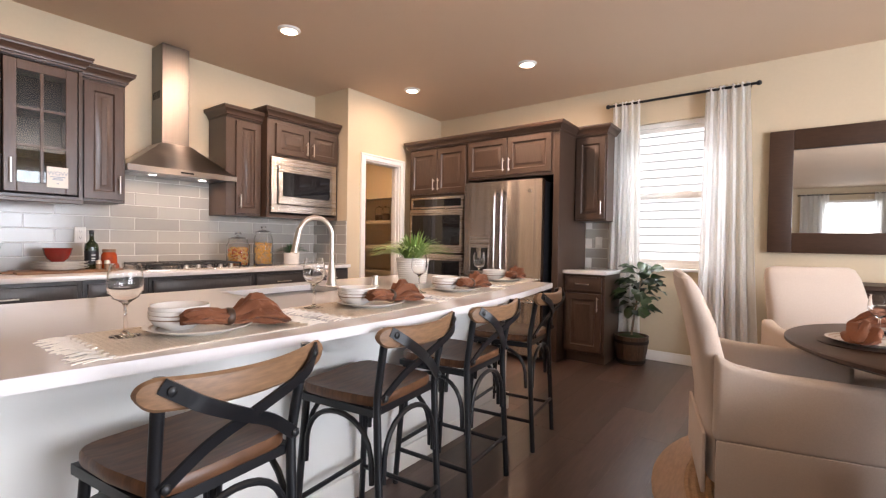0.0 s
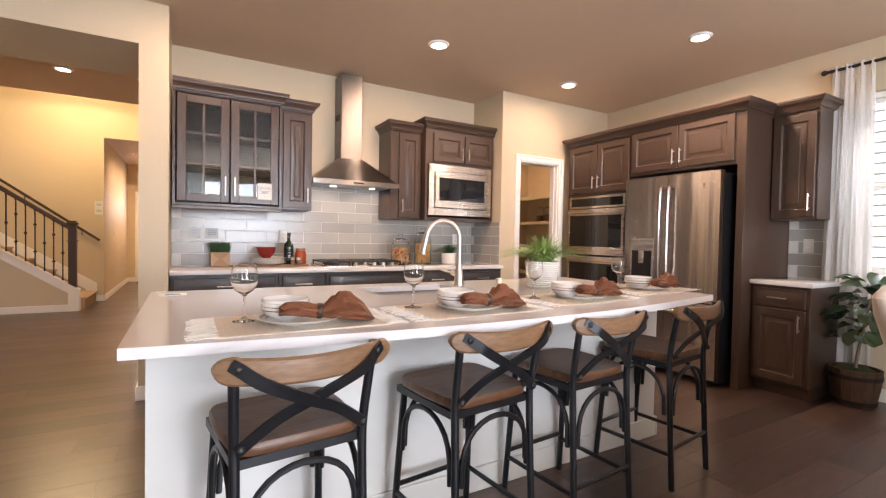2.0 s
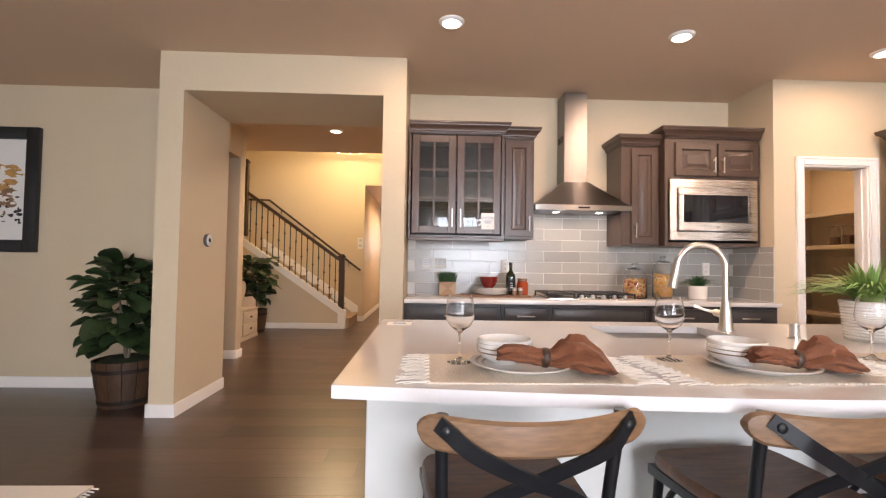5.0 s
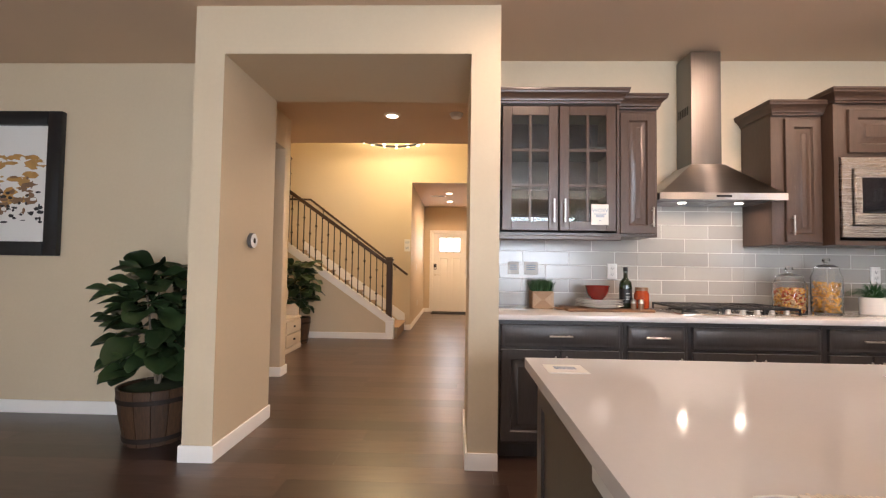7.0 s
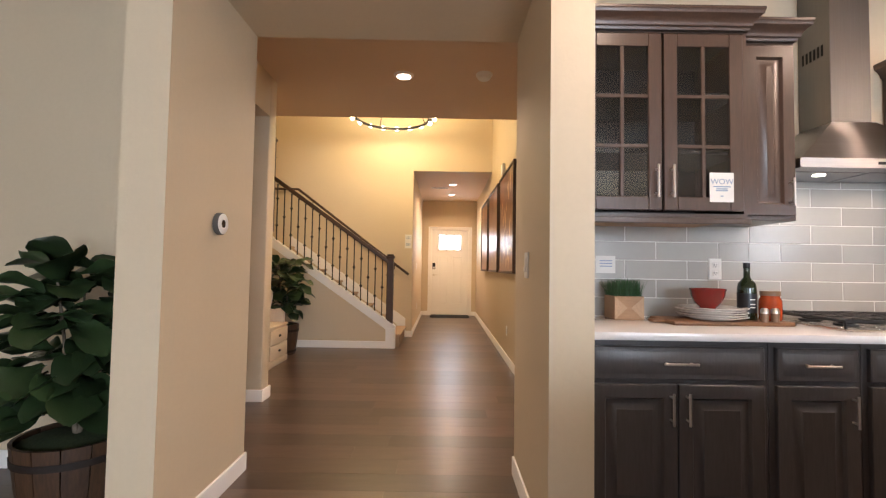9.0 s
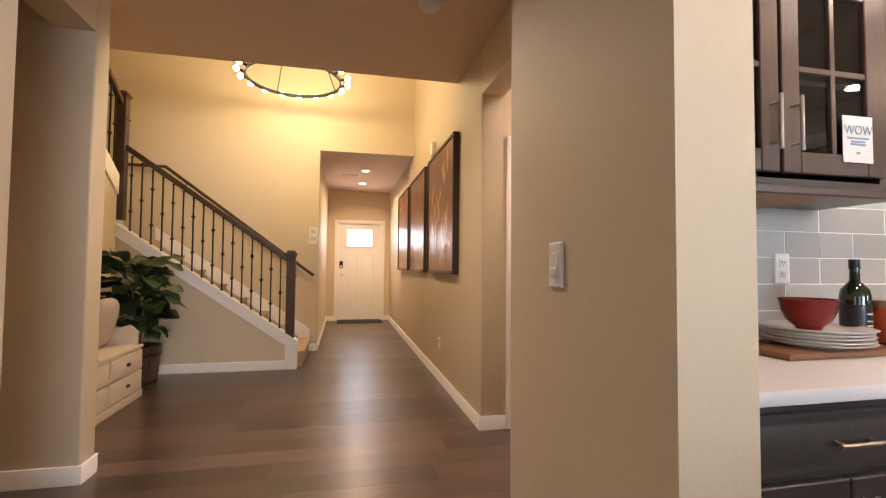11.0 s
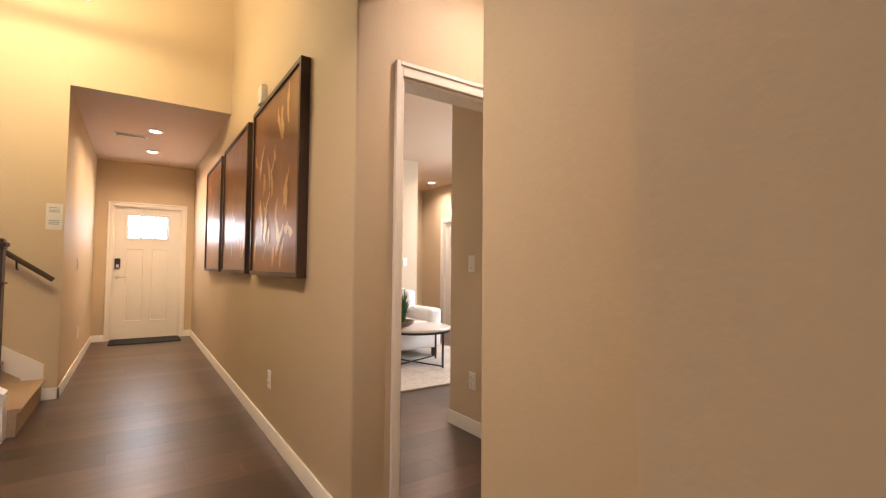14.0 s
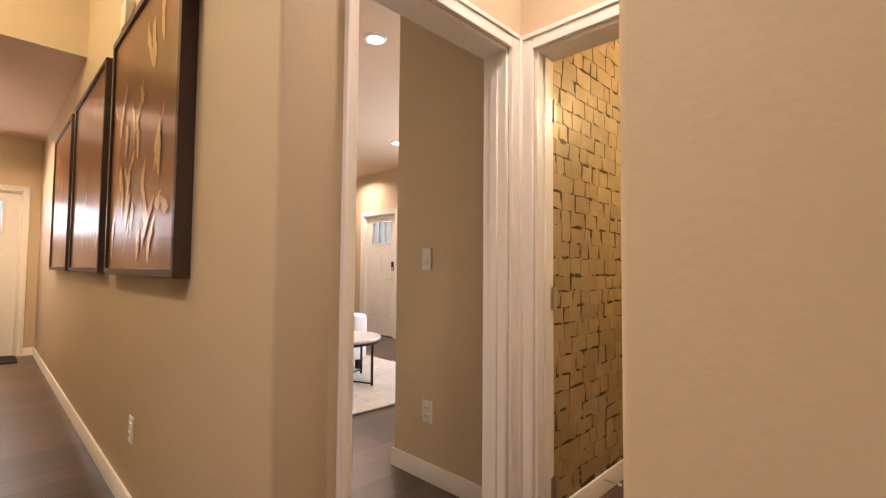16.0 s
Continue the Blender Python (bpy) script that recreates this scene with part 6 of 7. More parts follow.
def barrel(parent, r0, r1, h):
    n = 14
    for i in range(n):
        a0, a1 = 2 * math.pi * i / n + 0.012, 2 * math.pi * (i + 1) / n - 0.012
        bm = bmesh.new()
        ra, rb = [], []
        for a in (a0, (a0 + a1) / 2, a1):
            for lst, ro in ((ra, 0.0), (rb, -0.016)):
                lst.append([bm.verts.new(((r + ro) * math.cos(a), (r + ro) * math.sin(a), z)) for r, z in ((r0, 0), ((r0 + r1) / 2 + 0.006, h * 0.5), (r1, h))])
        for L, fl in ((ra, 1), (rb, -1)):
            for p, q in zip(L, L[1:]):
                for k in range(2):
                    bm.faces.new([p[k], q[k], q[k + 1], p[k + 1]][::fl])
        for k in range(2):
            for c in (0, 2):
                bm.faces.new((ra[c][k], rb[c][k], rb[c][k + 1], ra[c][k + 1]))
        for c in range(2):
            for k in (0, 2):
                bm.faces.new((ra[c][k], ra[c + 1][k], rb[c + 1][k], rb[c][k]))
        part("stave", bm, M_BARREL, parent)
    for f in (0.12, 0.80):
        bm = bmesh.new()
        r = r0 + (r1 - r0) * f + 0.004 * (1 if f < 0.5 else 1)
        lathe(bm, [(r, h * f - 0.015), (r + 0.003, h * f - 0.015), (r + 0.005, h * f + 0.015), (r + 0.002, h * f + 0.015)], 28, cap=False)
        part("hoop", bm, M_HOOP, parent, "dark metal hoop")
    bm = bmesh.new()
    lathe(bm, [(0.0, h - 0.0), (r1 * 0.5, h + 0.008), (r1 - 0.02, h - 0.02)], 24, cap=False)
    part("moss", bm, M_MOSS, parent, "mossy soil")
    bm = bmesh.new()
    lathe(bm, [(r0 - 0.012, 0.002), (r0 - 0.012, 0.012)], 20)
    part("base", bm, M_BARREL, parent)


def fig_tree(m, pot_r0, pot_r1, pot_h, z_low, z_top, spread, count, seed, label, scale=1.0, stems=3):
    r = random.Random(seed)
    t = thing("fig_plant", m, label, "plant", "potted figs")
    barrel(t, pot_r0, pot_r1, pot_h)
    bm = bmesh.new()
    tips = []
    for s in range(stems):
        a = 2 * math.pi * s / stems + r.uniform(-0.4, 0.4)
        lean = spread * r.uniform(0.15, 0.42)
        zt = z_top - r.uniform(0.06, 0.22) * (1 if s else 0.4)
        path = curve_pts([(0.015 * s, 0.01 * s, pot_h - 0.03), (0.02 * math.cos(a), 0.02 * math.sin(a), pot_h + (z_low - pot_h) * 0.7), (lean * 0.6 * math.cos(a), lean * 0.6 * math.sin(a), (z_low + zt) / 2), (lean * math.cos(a), lean * math.sin(a), zt)], 6)
        tube(bm, path, 0.013, 8, taper=0.35)
        tips.append(path)
    part("trunk", bm, M_TRUNK, t)
    for i in range(count):
        path = tips[i % stems]
        f = i / count
        z = z_low + (z_top - 0.05 - z_low) * (f ** 0.9)
        best = min(path, key=lambda p: abs(p.z - z))
        a = i * 2.399 + r.uniform(-0.5, 0.5)
        out = r.uniform(0.02, 0.10) + spread * 0.42 * math.sin(math.pi * (0.25 + 0.65 * f)) * r.uniform(0.25, 1.0)
        el = r.uniform(-35, 25) + 40 * f
        p = Vector((best.x + out * 0.7 * math.cos(a), best.y + out * 0.7 * math.sin(a), best.z + r.uniform(-0.03, 0.05)))
        k = scale * r.uniform(0.75, 1.15)
        share("leaf", LEAVES[i % 3], t, Matrix.LocRotScale(p, Euler((radians(el), radians(r.uniform(-25, 25)), a - math.pi / 2)), (k, k, k)))
    return t


fig_tree(pose(-4.16, -1.12, 0), 0.175, 0.232, 0.36, 0.46, 1.15, 0.43, 120, 3, "leafy fig plant in a wooden barrel pot", 1.12)
fig_tree(pose(-7.90, -1.50, 0), 0.15, 0.19, 0.38, 0.52, 1.25, 0.41, 105, 8, "leafy fig plant in a wooden pot beside the bench", 1.1)
fig_tree(pose(-1.45, 5.52, 0), 0.12, 0.155, 0.27, 0.48, 0.95, 0.32, 60, 14, "small fig plant in a wooden barrel pot", 0.72, 1)


def tuft(count, height, spread, seed, material, width=0.004, upright=0.3):
    r = random.Random(seed)
    bm = bmesh.new()
    for i in range(count):
        a, lean = r.uniform(0, 2 * math.pi), spread * r.uniform(upright * 0.3, 1) ** 1.0
        h = height * r.uniform(0.6, 1.1)
        c, s = math.cos(a), math.sin(a)
        b0 = r.uniform(0, 0.045)
        pv = None
        for k in range(6):
            t = k / 5
            d = b0 + lean * (t ** 1.7)
            z = h * (t - 0.72 * (lean / max(spread, 0.01)) * t ** 3)
            w = width * (1 - t) ** 0.6 + 0.0004
            q = [bm.verts.new((d * c - w * s, d * s + w * c, z)), bm.verts.new((d * c + w * s, d * s - w * c, z + 0.001))]
            if pv:
                bm.faces.new((pv[0], pv[1], q[1], q[0]))
            pv = q
    return bm


def pot_plant(name, m, profile, potmat, label, count, height, spread, seed, leafmat, width, soil):
    t = thing(name, m, label, "plant")
    bm = bmesh.new()
    lathe(bm, profile, 32, cap=False)
    part("pot", bm, potmat, t)
    bm = bmesh.new()
    lathe(bm, [(0, soil[1]), (soil[0], soil[1] - 0.003)], 20, cap=False)
    part("soil", bm, M_MOSS, t)
    g = tuft(count, height, spread, seed, leafmat, width)
    part("foliage", g, leafmat, t, m=pose(0, 0, soil[1] - 0.01))
    return t


ribs = [(0.0, 0.0), (0.082, 0.0)]
for k in range(12):
    ribs += [(0.084 + 0.0012 * k, 0.004 + k * 0.0122), (0.088 + 0.0012 * k, 0.009 + k * 0.0122)]
ribs += [(0.104, 0.152), (0.098, 0.154), (0.094, 0.13), (0.08, 0.02)]
pot_plant("potted_grass", pose(-2.12, 3.07, ZC), ribs, M_CERAMIC, "green grass plant in a ribbed white pot", 330, 0.20, 0.27, 21, M_GRASS, 0.0075, (0.094, 0.135))
pot_plant("potted_grass", pose(-4.33, 3.72, ZC), [(0, 0), (0.07, 0), (0.075, 0.005), (0.078, 0.115), (0.07, 0.116), (0.068, 0.1)], M_CERAMIC, "dark green grass plant in a plain white pot", 200, 0.15, 0.16, 25, M_GRASSD, 0.005, (0.07, 0.1))

# wooden box planter
bp = thing("box_planter", pose(-4.45, 1.49, ZC), "clipped green grass in a square wooden box", "plant")
bm = bmesh.new()
box(bm, -0.075, 0.075, -0.075, 0.075, 0, 0.12, bevel=0.003)
part("box", bm, M_PINE, bp, "square pale wooden box")
bm = bmesh.new()
for s in (-1, 1):
    strip(bm, [(s * 0.074, 0.002), (s * 0.01, 0.06), (s * 0.074, 0.118)], 0.0752, 0.0772)
part("inlay", bm, M_PINEL, bp, "pale triangular inlay")
r = random.Random(2)
bm = bmesh.new()
for i in range(520):
    x, y = r.uniform(-0.072, 0.072), r.uniform(-0.072, 0.072)
    dx, dy, h = r.gauss(0, 0.018), r.gauss(0, 0.018), r.uniform(0.055, 0.10)
    a = r.uniform(0, math.pi)
    c, s = 0.0028 * math.cos(a), 0.0028 * math.sin(a)
    v = [bm.verts.new(p) for p in ((x - c, y - s, 0.118), (x + c, y + s, 0.118), (x + dx * 0.5 + c * 0.6, y + dy * 0.5 + s * 0.6, 0.118 + h * 0.6), (x + dx, y + dy, 0.118 + h), (x + dx * 0.5 - c * 0.6, y + dy * 0.5 - s * 0.6, 0.118 + h * 0.6))]
    bm.faces.new(v)
part("grass", bm, M_GRASSD, bp, "clipped dark green grass")

# ---- on the range counter ----
cb = thing("cutting_board", pose(-4.30, 1.90, ZC, 0, 0, 92), "wooden serving board on the worktop", "board")
bm = bmesh.new()
box(bm, -0.29, 0.29, -0.12, 0.12, 0.0, 0.02, bevel=0.006, seg=2)
part("plank", bm, M_BOARD, cb)
bm = bmesh.new()
box(bm, -0.345, -0.285, -0.03, 0.03, 0.003, 0.017, bevel=0.006, seg=2)
part("handle", bm, M_BOARD, cb)
PLATE = [(0.0, 0.004), (0.078, 0.003), (0.086, 0.0), (0.092, 0.003), (0.138, 0.014), (0.141, 0.017), (0.137, 0.018), (0.094, 0.008), (0.0, 0.007)]
pl = None
for k in range(5):
    m = pose(-4.30 + 0.004 * math.sin(k * 2), 1.86 + 0.005 * math.cos(k * 3), ZC + 0.021 + 0.0105 * k)
    if pl is None:
        pl = thing("dinner_plate", m, "white plate in a stack on the serving board", "plate", "stacked plates")
        bm = bmesh.new()
        lathe(bm, [(r * 1.1, z) for r, z in PLATE], 40)
        part("dish", bm, M_CERAMIC, pl)
    else:
        copy_thing(pl, m)
bw = thing("red_bowl", pose(-4.30, 1.845, ZC + 0.071), "glossy red bowl on a stack of white plates", "bowl")
bm = bmesh.new()
lathe(bm, [(0, 0.002), (0.034, 0), (0.038, 0.008), (0.060, 0.028), (0.074, 0.062), (0.078, 0.088), (0.081, 0.092), (0.081, 0.098), (0.077, 0.098), (0.069, 0.06), (0.05, 0.026), (0, 0.012)], 36)
part("dish", bm, M_RED, bw)
ob = thing("oil_bottle", pose(-4.295, 2.035, ZC + 0.02), "dark green olive oil bottle with a label", "bottle")
bm = bmesh.new()
lathe(bm, [(0, 0), (0.039, 0), (0.042, 0.006), (0.042, 0.155), (0.038, 0.178), (0.022, 0.197), (0.0145, 0.207), (0.0135, 0.245), (0.016, 0.248), (0.016, 0.252)], 24)
part("glass", bm, M_BOTTLE, ob)
bm = bmesh.new()
lathe(bm, [(0.0145, 0.252), (0.0155, 0.254), (0.0155, 0.278), (0, 0.279)], 18)
part("cap", bm, M_BLACKMAT, ob)
bm = bmesh.new()
lathe(bm, [(0.0426, 0.035), (0.0426, 0.13)], 24, cap=False)
part("label", bm, M_BLACKMAT, ob, "dark paper label")
bm = bmesh.new()
for z in (0.06, 0.075, 0.098):
    box(bm, 0.0420, 0.0435, -0.012, 0.012, z, z + 0.004)
part("printed_line", bm, M_LABEL, ob)
jr = thing("sauce_jar", pose(-4.275, 2.135, ZC + 0.02), "glass jar of red sauce with a brown lid", "jar")
jr.scale = (1.15, 1.15, 1.15)
bm = bmesh.new()
lathe(bm, [(0, 0), (0.038, 0), (0.042, 0.005), (0.042, 0.085), (0.034, 0.1), (0.034, 0.108)], 24)
part("body", bm, M_SAUCE, jr)
bm = bmesh.new()
lathe(bm, [(0.038, 0.104), (0.038, 0.122), (0.036, 0.124), (0, 0.124)], 24)
part("lid", bm, M_CERBROWN, jr)
bm = bmesh.new()
lathe(bm, [(0.0426, 0.025), (0.0426, 0.07)], 24, cap=False)
part("label", bm, M_SAUCE, jr)
for y in (2.075, 2.125):
    sh = thing("spice_shaker", pose(-4.195, y - 0.025, ZC + 0.02), "small glass shaker with a steel cap", "shaker", "two shakers")
    bm = bmesh.new()
    lathe(bm, [(0, 0), (0.016, 0), (0.018, 0.04)], 16)
    part("body", bm, M_CERBROWN, sh)
    bm = bmesh.new()
    lathe(bm, [(0.018, 0.04), (0.018, 0.055), (0.012, 0.064), (0, 0.066)], 16)
    part("cap", bm, M_CHROME, sh)


def pasta_jar(m, r0, h, mats, label, seed):
    t = thing("storage_jar", m, label, "jar", "pasta jars")
    bm = bmesh.new()
    lathe(bm, [(0, 0), (r0 * 0.94, 0), (r0, 0.008), (r0, h * 0.8), (r0 * 0.82, h * 0.92), (r0 * 0.8, h), (r0 * 0.77, h), (r0 * 0.79, h * 0.91), (r0 - 0.004, h * 0.79), (r0 - 0.004, 0.012), (0, 0.01)], 28)
    part("glass", bm, M_GLASS, t, "clear glass jar")
    bm = bmesh.new()
    lathe(bm, [(r0 * 0.83, h + 0.001), (r0 * 0.83, h + 0.008), (r0 * 0.5, h + 0.022), (r0 * 0.12, h + 0.028), (r0 * 0.12, h + 0.035), (r0 * 0.28, h + 0.05), (r0 * 0.2, h + 0.068), (0, h + 0.072)], 24)
    part("lid", bm, M_GLASS, t, "clear glass lid with a knob")
    r = random.Random(seed)
    for mm in mats:
        bm = bmesh.new()
        for i in range(190):
            a, q, z = r.uniform(0, 6.28), (r0 - 0.016) * math.sqrt(r.random()), r.uniform(0.02, h * 0.68)
            p = Vector((q * math.cos(a), q * math.sin(a), z))
            d = Vector((r.gauss(0, 1), r.gauss(0, 1), r.gauss(0, 1))).normalized() * 0.012
            tube(bm, [p - d, p, p + d + Vector((0, 0, 0.003))], 0.0065, 5)
        part("pasta", bm, mm, t, "dry pasta")
    return t


pasta_jar(pose(-4.29, 3.13, ZC), 0.098, 0.245, (M_PASTA, M_PASTAR, M_PASTAP), "glass jar of orange and red pasta with a lid", 3)
pasta_jar(pose(-4.32, 3.40, ZC), 0.088, 0.31, (M_PASTAP, M_PASTA), "tall glass jar of pale pasta with a lid", 6)
# notices and outlets on the backsplash
plate("wall_outlet", pose(-4.548, 2.03, 1.15, 0, 0, 90), 0.072, 0.118, "outlet", "white double outlet on the tiled wall")
plate("wall_outlet", pose(-4.548, 3.93, 1.15, 0, 0, 90), 0.072, 0.118, "outlet", "white double outlet on the tiled wall")
plate("light_switch", pose(-1.86, 5.768, 1.155), 0.072, 0.118, "switch", "white switch on the tiled wall")
for y, w in ((1.30, 0.085), (1.43, 0.105)):
    n_ = thing("wall_notice", pose(-4.546, y, 1.12, 0, 0, 90), "white printed notice on the tiled wall", "notice")
    bm = bmesh.new()
    box(bm, -w / 2, w / 2, -0.003, 0, 0, 0.095)
    part("sheet", bm, M_LABEL, n_)
    bm = bmesh.new()
    for z in (0.035, 0.05, 0.065):
        box(bm, -w * 0.32, w * 0.32, -0.0042, -0.003, z, z + 0.006)
    part("printed_line", bm, M_INK, n_)
# notice taped to the glazed door
nt = thing("door_notice", pose(-4.117, 1.755, 1.455, 0, 0, 90), "small white notice taped to the cabinet glass", "notice")
bm = bmesh.new()
box(bm, -0.005, 0.105, -0.002, 0, 0, 0.135)
part("sheet", bm, M_LABEL, nt)
def lettering(parent, text, size, x, z, material, y=-0.004):
    cu = bpy.data.curves.new("lettering", "FONT")
    cu.body, cu.size, cu.align_x, cu.extrude = text, size, "CENTER", 0.0003
    tmp = bpy.data.objects.new("lettering", cu)
    scene.collection.objects.link(tmp)
    me = bpy.data.meshes.new_from_object(tmp.evaluated_get(bpy.context.evaluated_depsgraph_get()))
    bpy.data.objects.remove(tmp)
    me.materials.clear()
    me.materials.append(material)
    o = new("lettering", me)
    o.parent = parent
    o.matrix_local = pose(x, y, z, 90)
    return o
lettering(nt, "WOW", 0.036, 0.05, 0.082, M_INK)
bm = bmesh.new()
for z, w in ((0.068, 0.08), (0.058, 0.05), (0.05, 0.055), (0.025, 0.012)):
    box(bm, 0.05 - w / 2, 0.05 + w / 2, -0.0035, -0.002, z, z + 0.005)
part("printed_line", bm, M_INK, nt)
nt2 = thing("counter_card", pose(-2.46, 1.185, ZC), "white printed card lying on the island", "card")
bm = bmesh.new()
box(bm, -0.05, 0.05, -0.055, 0.055, 0.0, 0.002)
part("sheet", bm, M_LABEL, nt2)
bm = bmesh.new()
for k in range(3):
    box(bm, -0.02 + k * 0.012, -0.016 + k * 0.012, -0.03, 0.03, 0.002, 0.003)
part("printed_line", bm, M_INK, nt2)
# ---- place settings on the island ----
def placemat(m):
    t = thing("placemat", m, "woven jute placemat with white fringed ends", "placemat", "island placemats")
    bm = bmesh.new()
    n = 110
    box(bm, -0.162, 0.162, -0.249, 0.249, 0.0, 0.0025)
    for i in range(n):
        y0 = -0.25 + 0.5 * i / n
        box(bm, -0.165 + 0.002 * math.sin(i * 2.3), 0.165 + 0.002 * math.cos(i * 1.7), y0 + 0.0004, y0 + 0.0041, 0.0004, 0.0036 + 0.0005 * (i % 3))
    part("weave", bm, M_MAT, t)
    r = random.Random(4)
    for s in (-1, 1):
        bm = bmesh.new()
        for i in range(46):
            x = -0.16 + 0.32 * i / 45
            a = r.gauss(0, 0.012)
            ln = r.uniform(0.05, 0.075)
            tube(bm, [(x, s * 0.25, 0.002), (x + a * 0.4, s * (0.25 + ln * 0.5), 0.004), (x + a, s * (0.25 + ln), 0.0015)], 0.0016, 4)
        for i in range(9):
            x = -0.15 + 0.3 * i / 8
            box(bm, x - 0.008, x + 0.008, s * 0.25 - 0.006, s * 0.25 + 0.006, 0.001, 0.006)
        part("fringe", bm, M_FRINGE, t, "knotted white fringe")
    return t


def charger(m):
    t = thing("dinner_plate", m, "white dinner plate with a brown striped rim", "plate", "island dinner plates")
    bm = bmesh.new()
    lathe(bm, [(0.0, 0.004), (0.078, 0.003), (0.084, 0.0), (0.09, 0.003), (0.132, 0.015), (0.136, 0.018), (0.132, 0.0195), (0.094, 0.008), (0.0, 0.007)], 48)
    part("dish", bm, M_CERAMIC, t)
    bm = bmesh.new()
    for r0, r1, z0, z1 in ((0.100, 0.106, 0.0104, 0.0121), (0.116, 0.123, 0.0150, 0.0171)):
        lathe(bm, [(r0, z0), (r1, z1)], 48, cap=False)
    part("rim_stripe", bm, M_CERBROWN, t, "brown glazed rim stripe")
    return t


def small_bowl(m):
    t = thing("small_bowl", m, "white striped bowl in a stack", "bowl", "stacked island bowls")
    bm = bmesh.new()
    lathe(bm, [(0, 0.003), (0.036, 0.0), (0.04, 0.004), (0.064, 0.016), (0.074, 0.034), (0.0745, 0.042), (0.071, 0.043), (0.066, 0.03), (0.05, 0.014), (0, 0.009)], 36)
    part("dish", bm, M_CERAMIC, t)
    bm = bmesh.new()
    lathe(bm, [(0.0716, 0.0285), (0.0738, 0.0325)], 36, cap=False)
    part("rim_stripe", bm, M_CERBROWN, t)
    return t


def napkin(m):
    t = thing("cloth_napkin", m, "rust linen napkin gathered in a brown ring", "napkin", "rust napkins")
    bm = bmesh.new()
    keys = [(-0.115, 0.022, 0.014), (-0.10, 0.030, 0.020), (-0.06, 0.032, 0.022), (-0.02, 0.026, 0.02), (0.0, 0.019, 0.018), (0.02, 0.024, 0.02), (0.05, 0.038, 0.034), (0.09, 0.050, 0.031), (0.13, 0.050, 0.021), (0.155, 0.040, 0.012), (0.168, 0.024, 0.005)]
    secs = []
    for p, q in zip(keys, keys[1:]):
        secs += [tuple(p[c] + (q[c] - p[c]) * f / 4 for c in range(3)) for f in range(4)]
    secs.append(keys[-1])
    n = 40
    rows = []
    for k, (x, w, h) in enumerate(secs):
        row = []
        pleat = 0.06 + 0.26 * max(0, min(1, (x + 0.02) / 0.1))
        for i in range(n):
            a = 2 * math.pi * i / n
            f = 1 + pleat * (1.6 * abs(math.sin(3.5 * a + 0.08 * k + 0.8 * math.sin(9 * x))) - 0.9) + 0.30 * noise.noise(Vector((x * 26, math.cos(a) * 2.2, math.sin(a) * 2.2))) + 0.2 * noise.noise(Vector((x * 60, math.cos(a) * 5, math.sin(a) * 5)))
            lift = 0.012 * math.sin(max(0, x) * 18)
            row.append(bm.verts.new((x + 0.008 * math.sin(5 * a), w * f * math.cos(a), max(0.0, h + h * f * math.sin(a)) + lift * max(0, math.sin(a)))))
        rows.append(row)
    for a, b in zip(rows, rows[1:]):
        for i in range(n):
            bm.faces.new((a[i], a[(i + 1) % n], b[(i + 1) % n], b[i]))
    bm.faces.new(rows[0][::-1]), bm.faces.new(rows[-1])
    part("cloth", bm, M_NAPKIN, t)
    bm = bmesh.new()
    pts = [(0.0, 0.024 * math.cos(2 * math.pi * i / 20), 0.020 + 0.022 * math.sin(2 * math.pi * i / 20)) for i in range(20)]
    tube(bm, pts, 0.010, 6, closed=True, flat=0.35, up=None)
    part("ring", bm, M_DARKWOOD, t, "dark leather napkin ring")
    return t


def wine_glass(m, label="clear wine glass part filled with water"):
    t = thing("wine_glass", m, label, "glass", "wine glasses")
    bm = bmesh.new()
    lathe(bm, [(r * 0.96, z * 0.92) for r, z in [(0, 0), (0.036, 0.0), (0.0365, 0.002), (0.014, 0.006), (0.005, 0.016), (0.0042, 0.05), (0.0045, 0.085), (0.010, 0.094), (0.030, 0.108), (0.041, 0.13), (0.0425, 0.15), (0.038, 0.185), (0.0345, 0.203),
               (0.0337, 0.203), (0.0372, 0.185), (0.0415, 0.15), (0.040, 0.131), (0.029, 0.1095), (0.009, 0.097), (0, 0.096)]], 32, cap=False)
    part("bowl_and_stem", bm, M_GLASS, t)
    return t


SET = [(-1.585, 1.56, 0), (-1.595, 2.215, 2), (-1.665, 2.89, 3), (-1.785, 3.58, 5)]
first = None
for k, (x, y, rz) in enumerate(SET):
    pieces = [(placemat, pose(x - 0.01, y, ZC, 0, 0, rz)), (charger, pose(x, y, ZC + 0.0045)),
              (small_bowl, pose(x - 0.035, y - 0.04, ZC + 0.012)), (small_bowl, pose(x - 0.033, y - 0.041, ZC + 0.023)), (small_bowl, pose(x - 0.035, y - 0.039, ZC + 0.034)),
              (napkin, pose(x + 0.062, y + 0.045, ZC + 0.024, 0, 5, 84 + rz * 4)), (wine_glass, pose(*[(-1.645, 1.40), (-1.695, 2.02), (-1.73, 2.67), (-1.86, 3.42)][k], ZC + 0.0045))]
    if first is None:
        first = [fn(m) for fn, m in pieces]
    else:
        for src_, (fn, m) in zip(first, pieces):
            copy_thing(src_, m)
# dining table setting
dz = 0.017 + 0.735
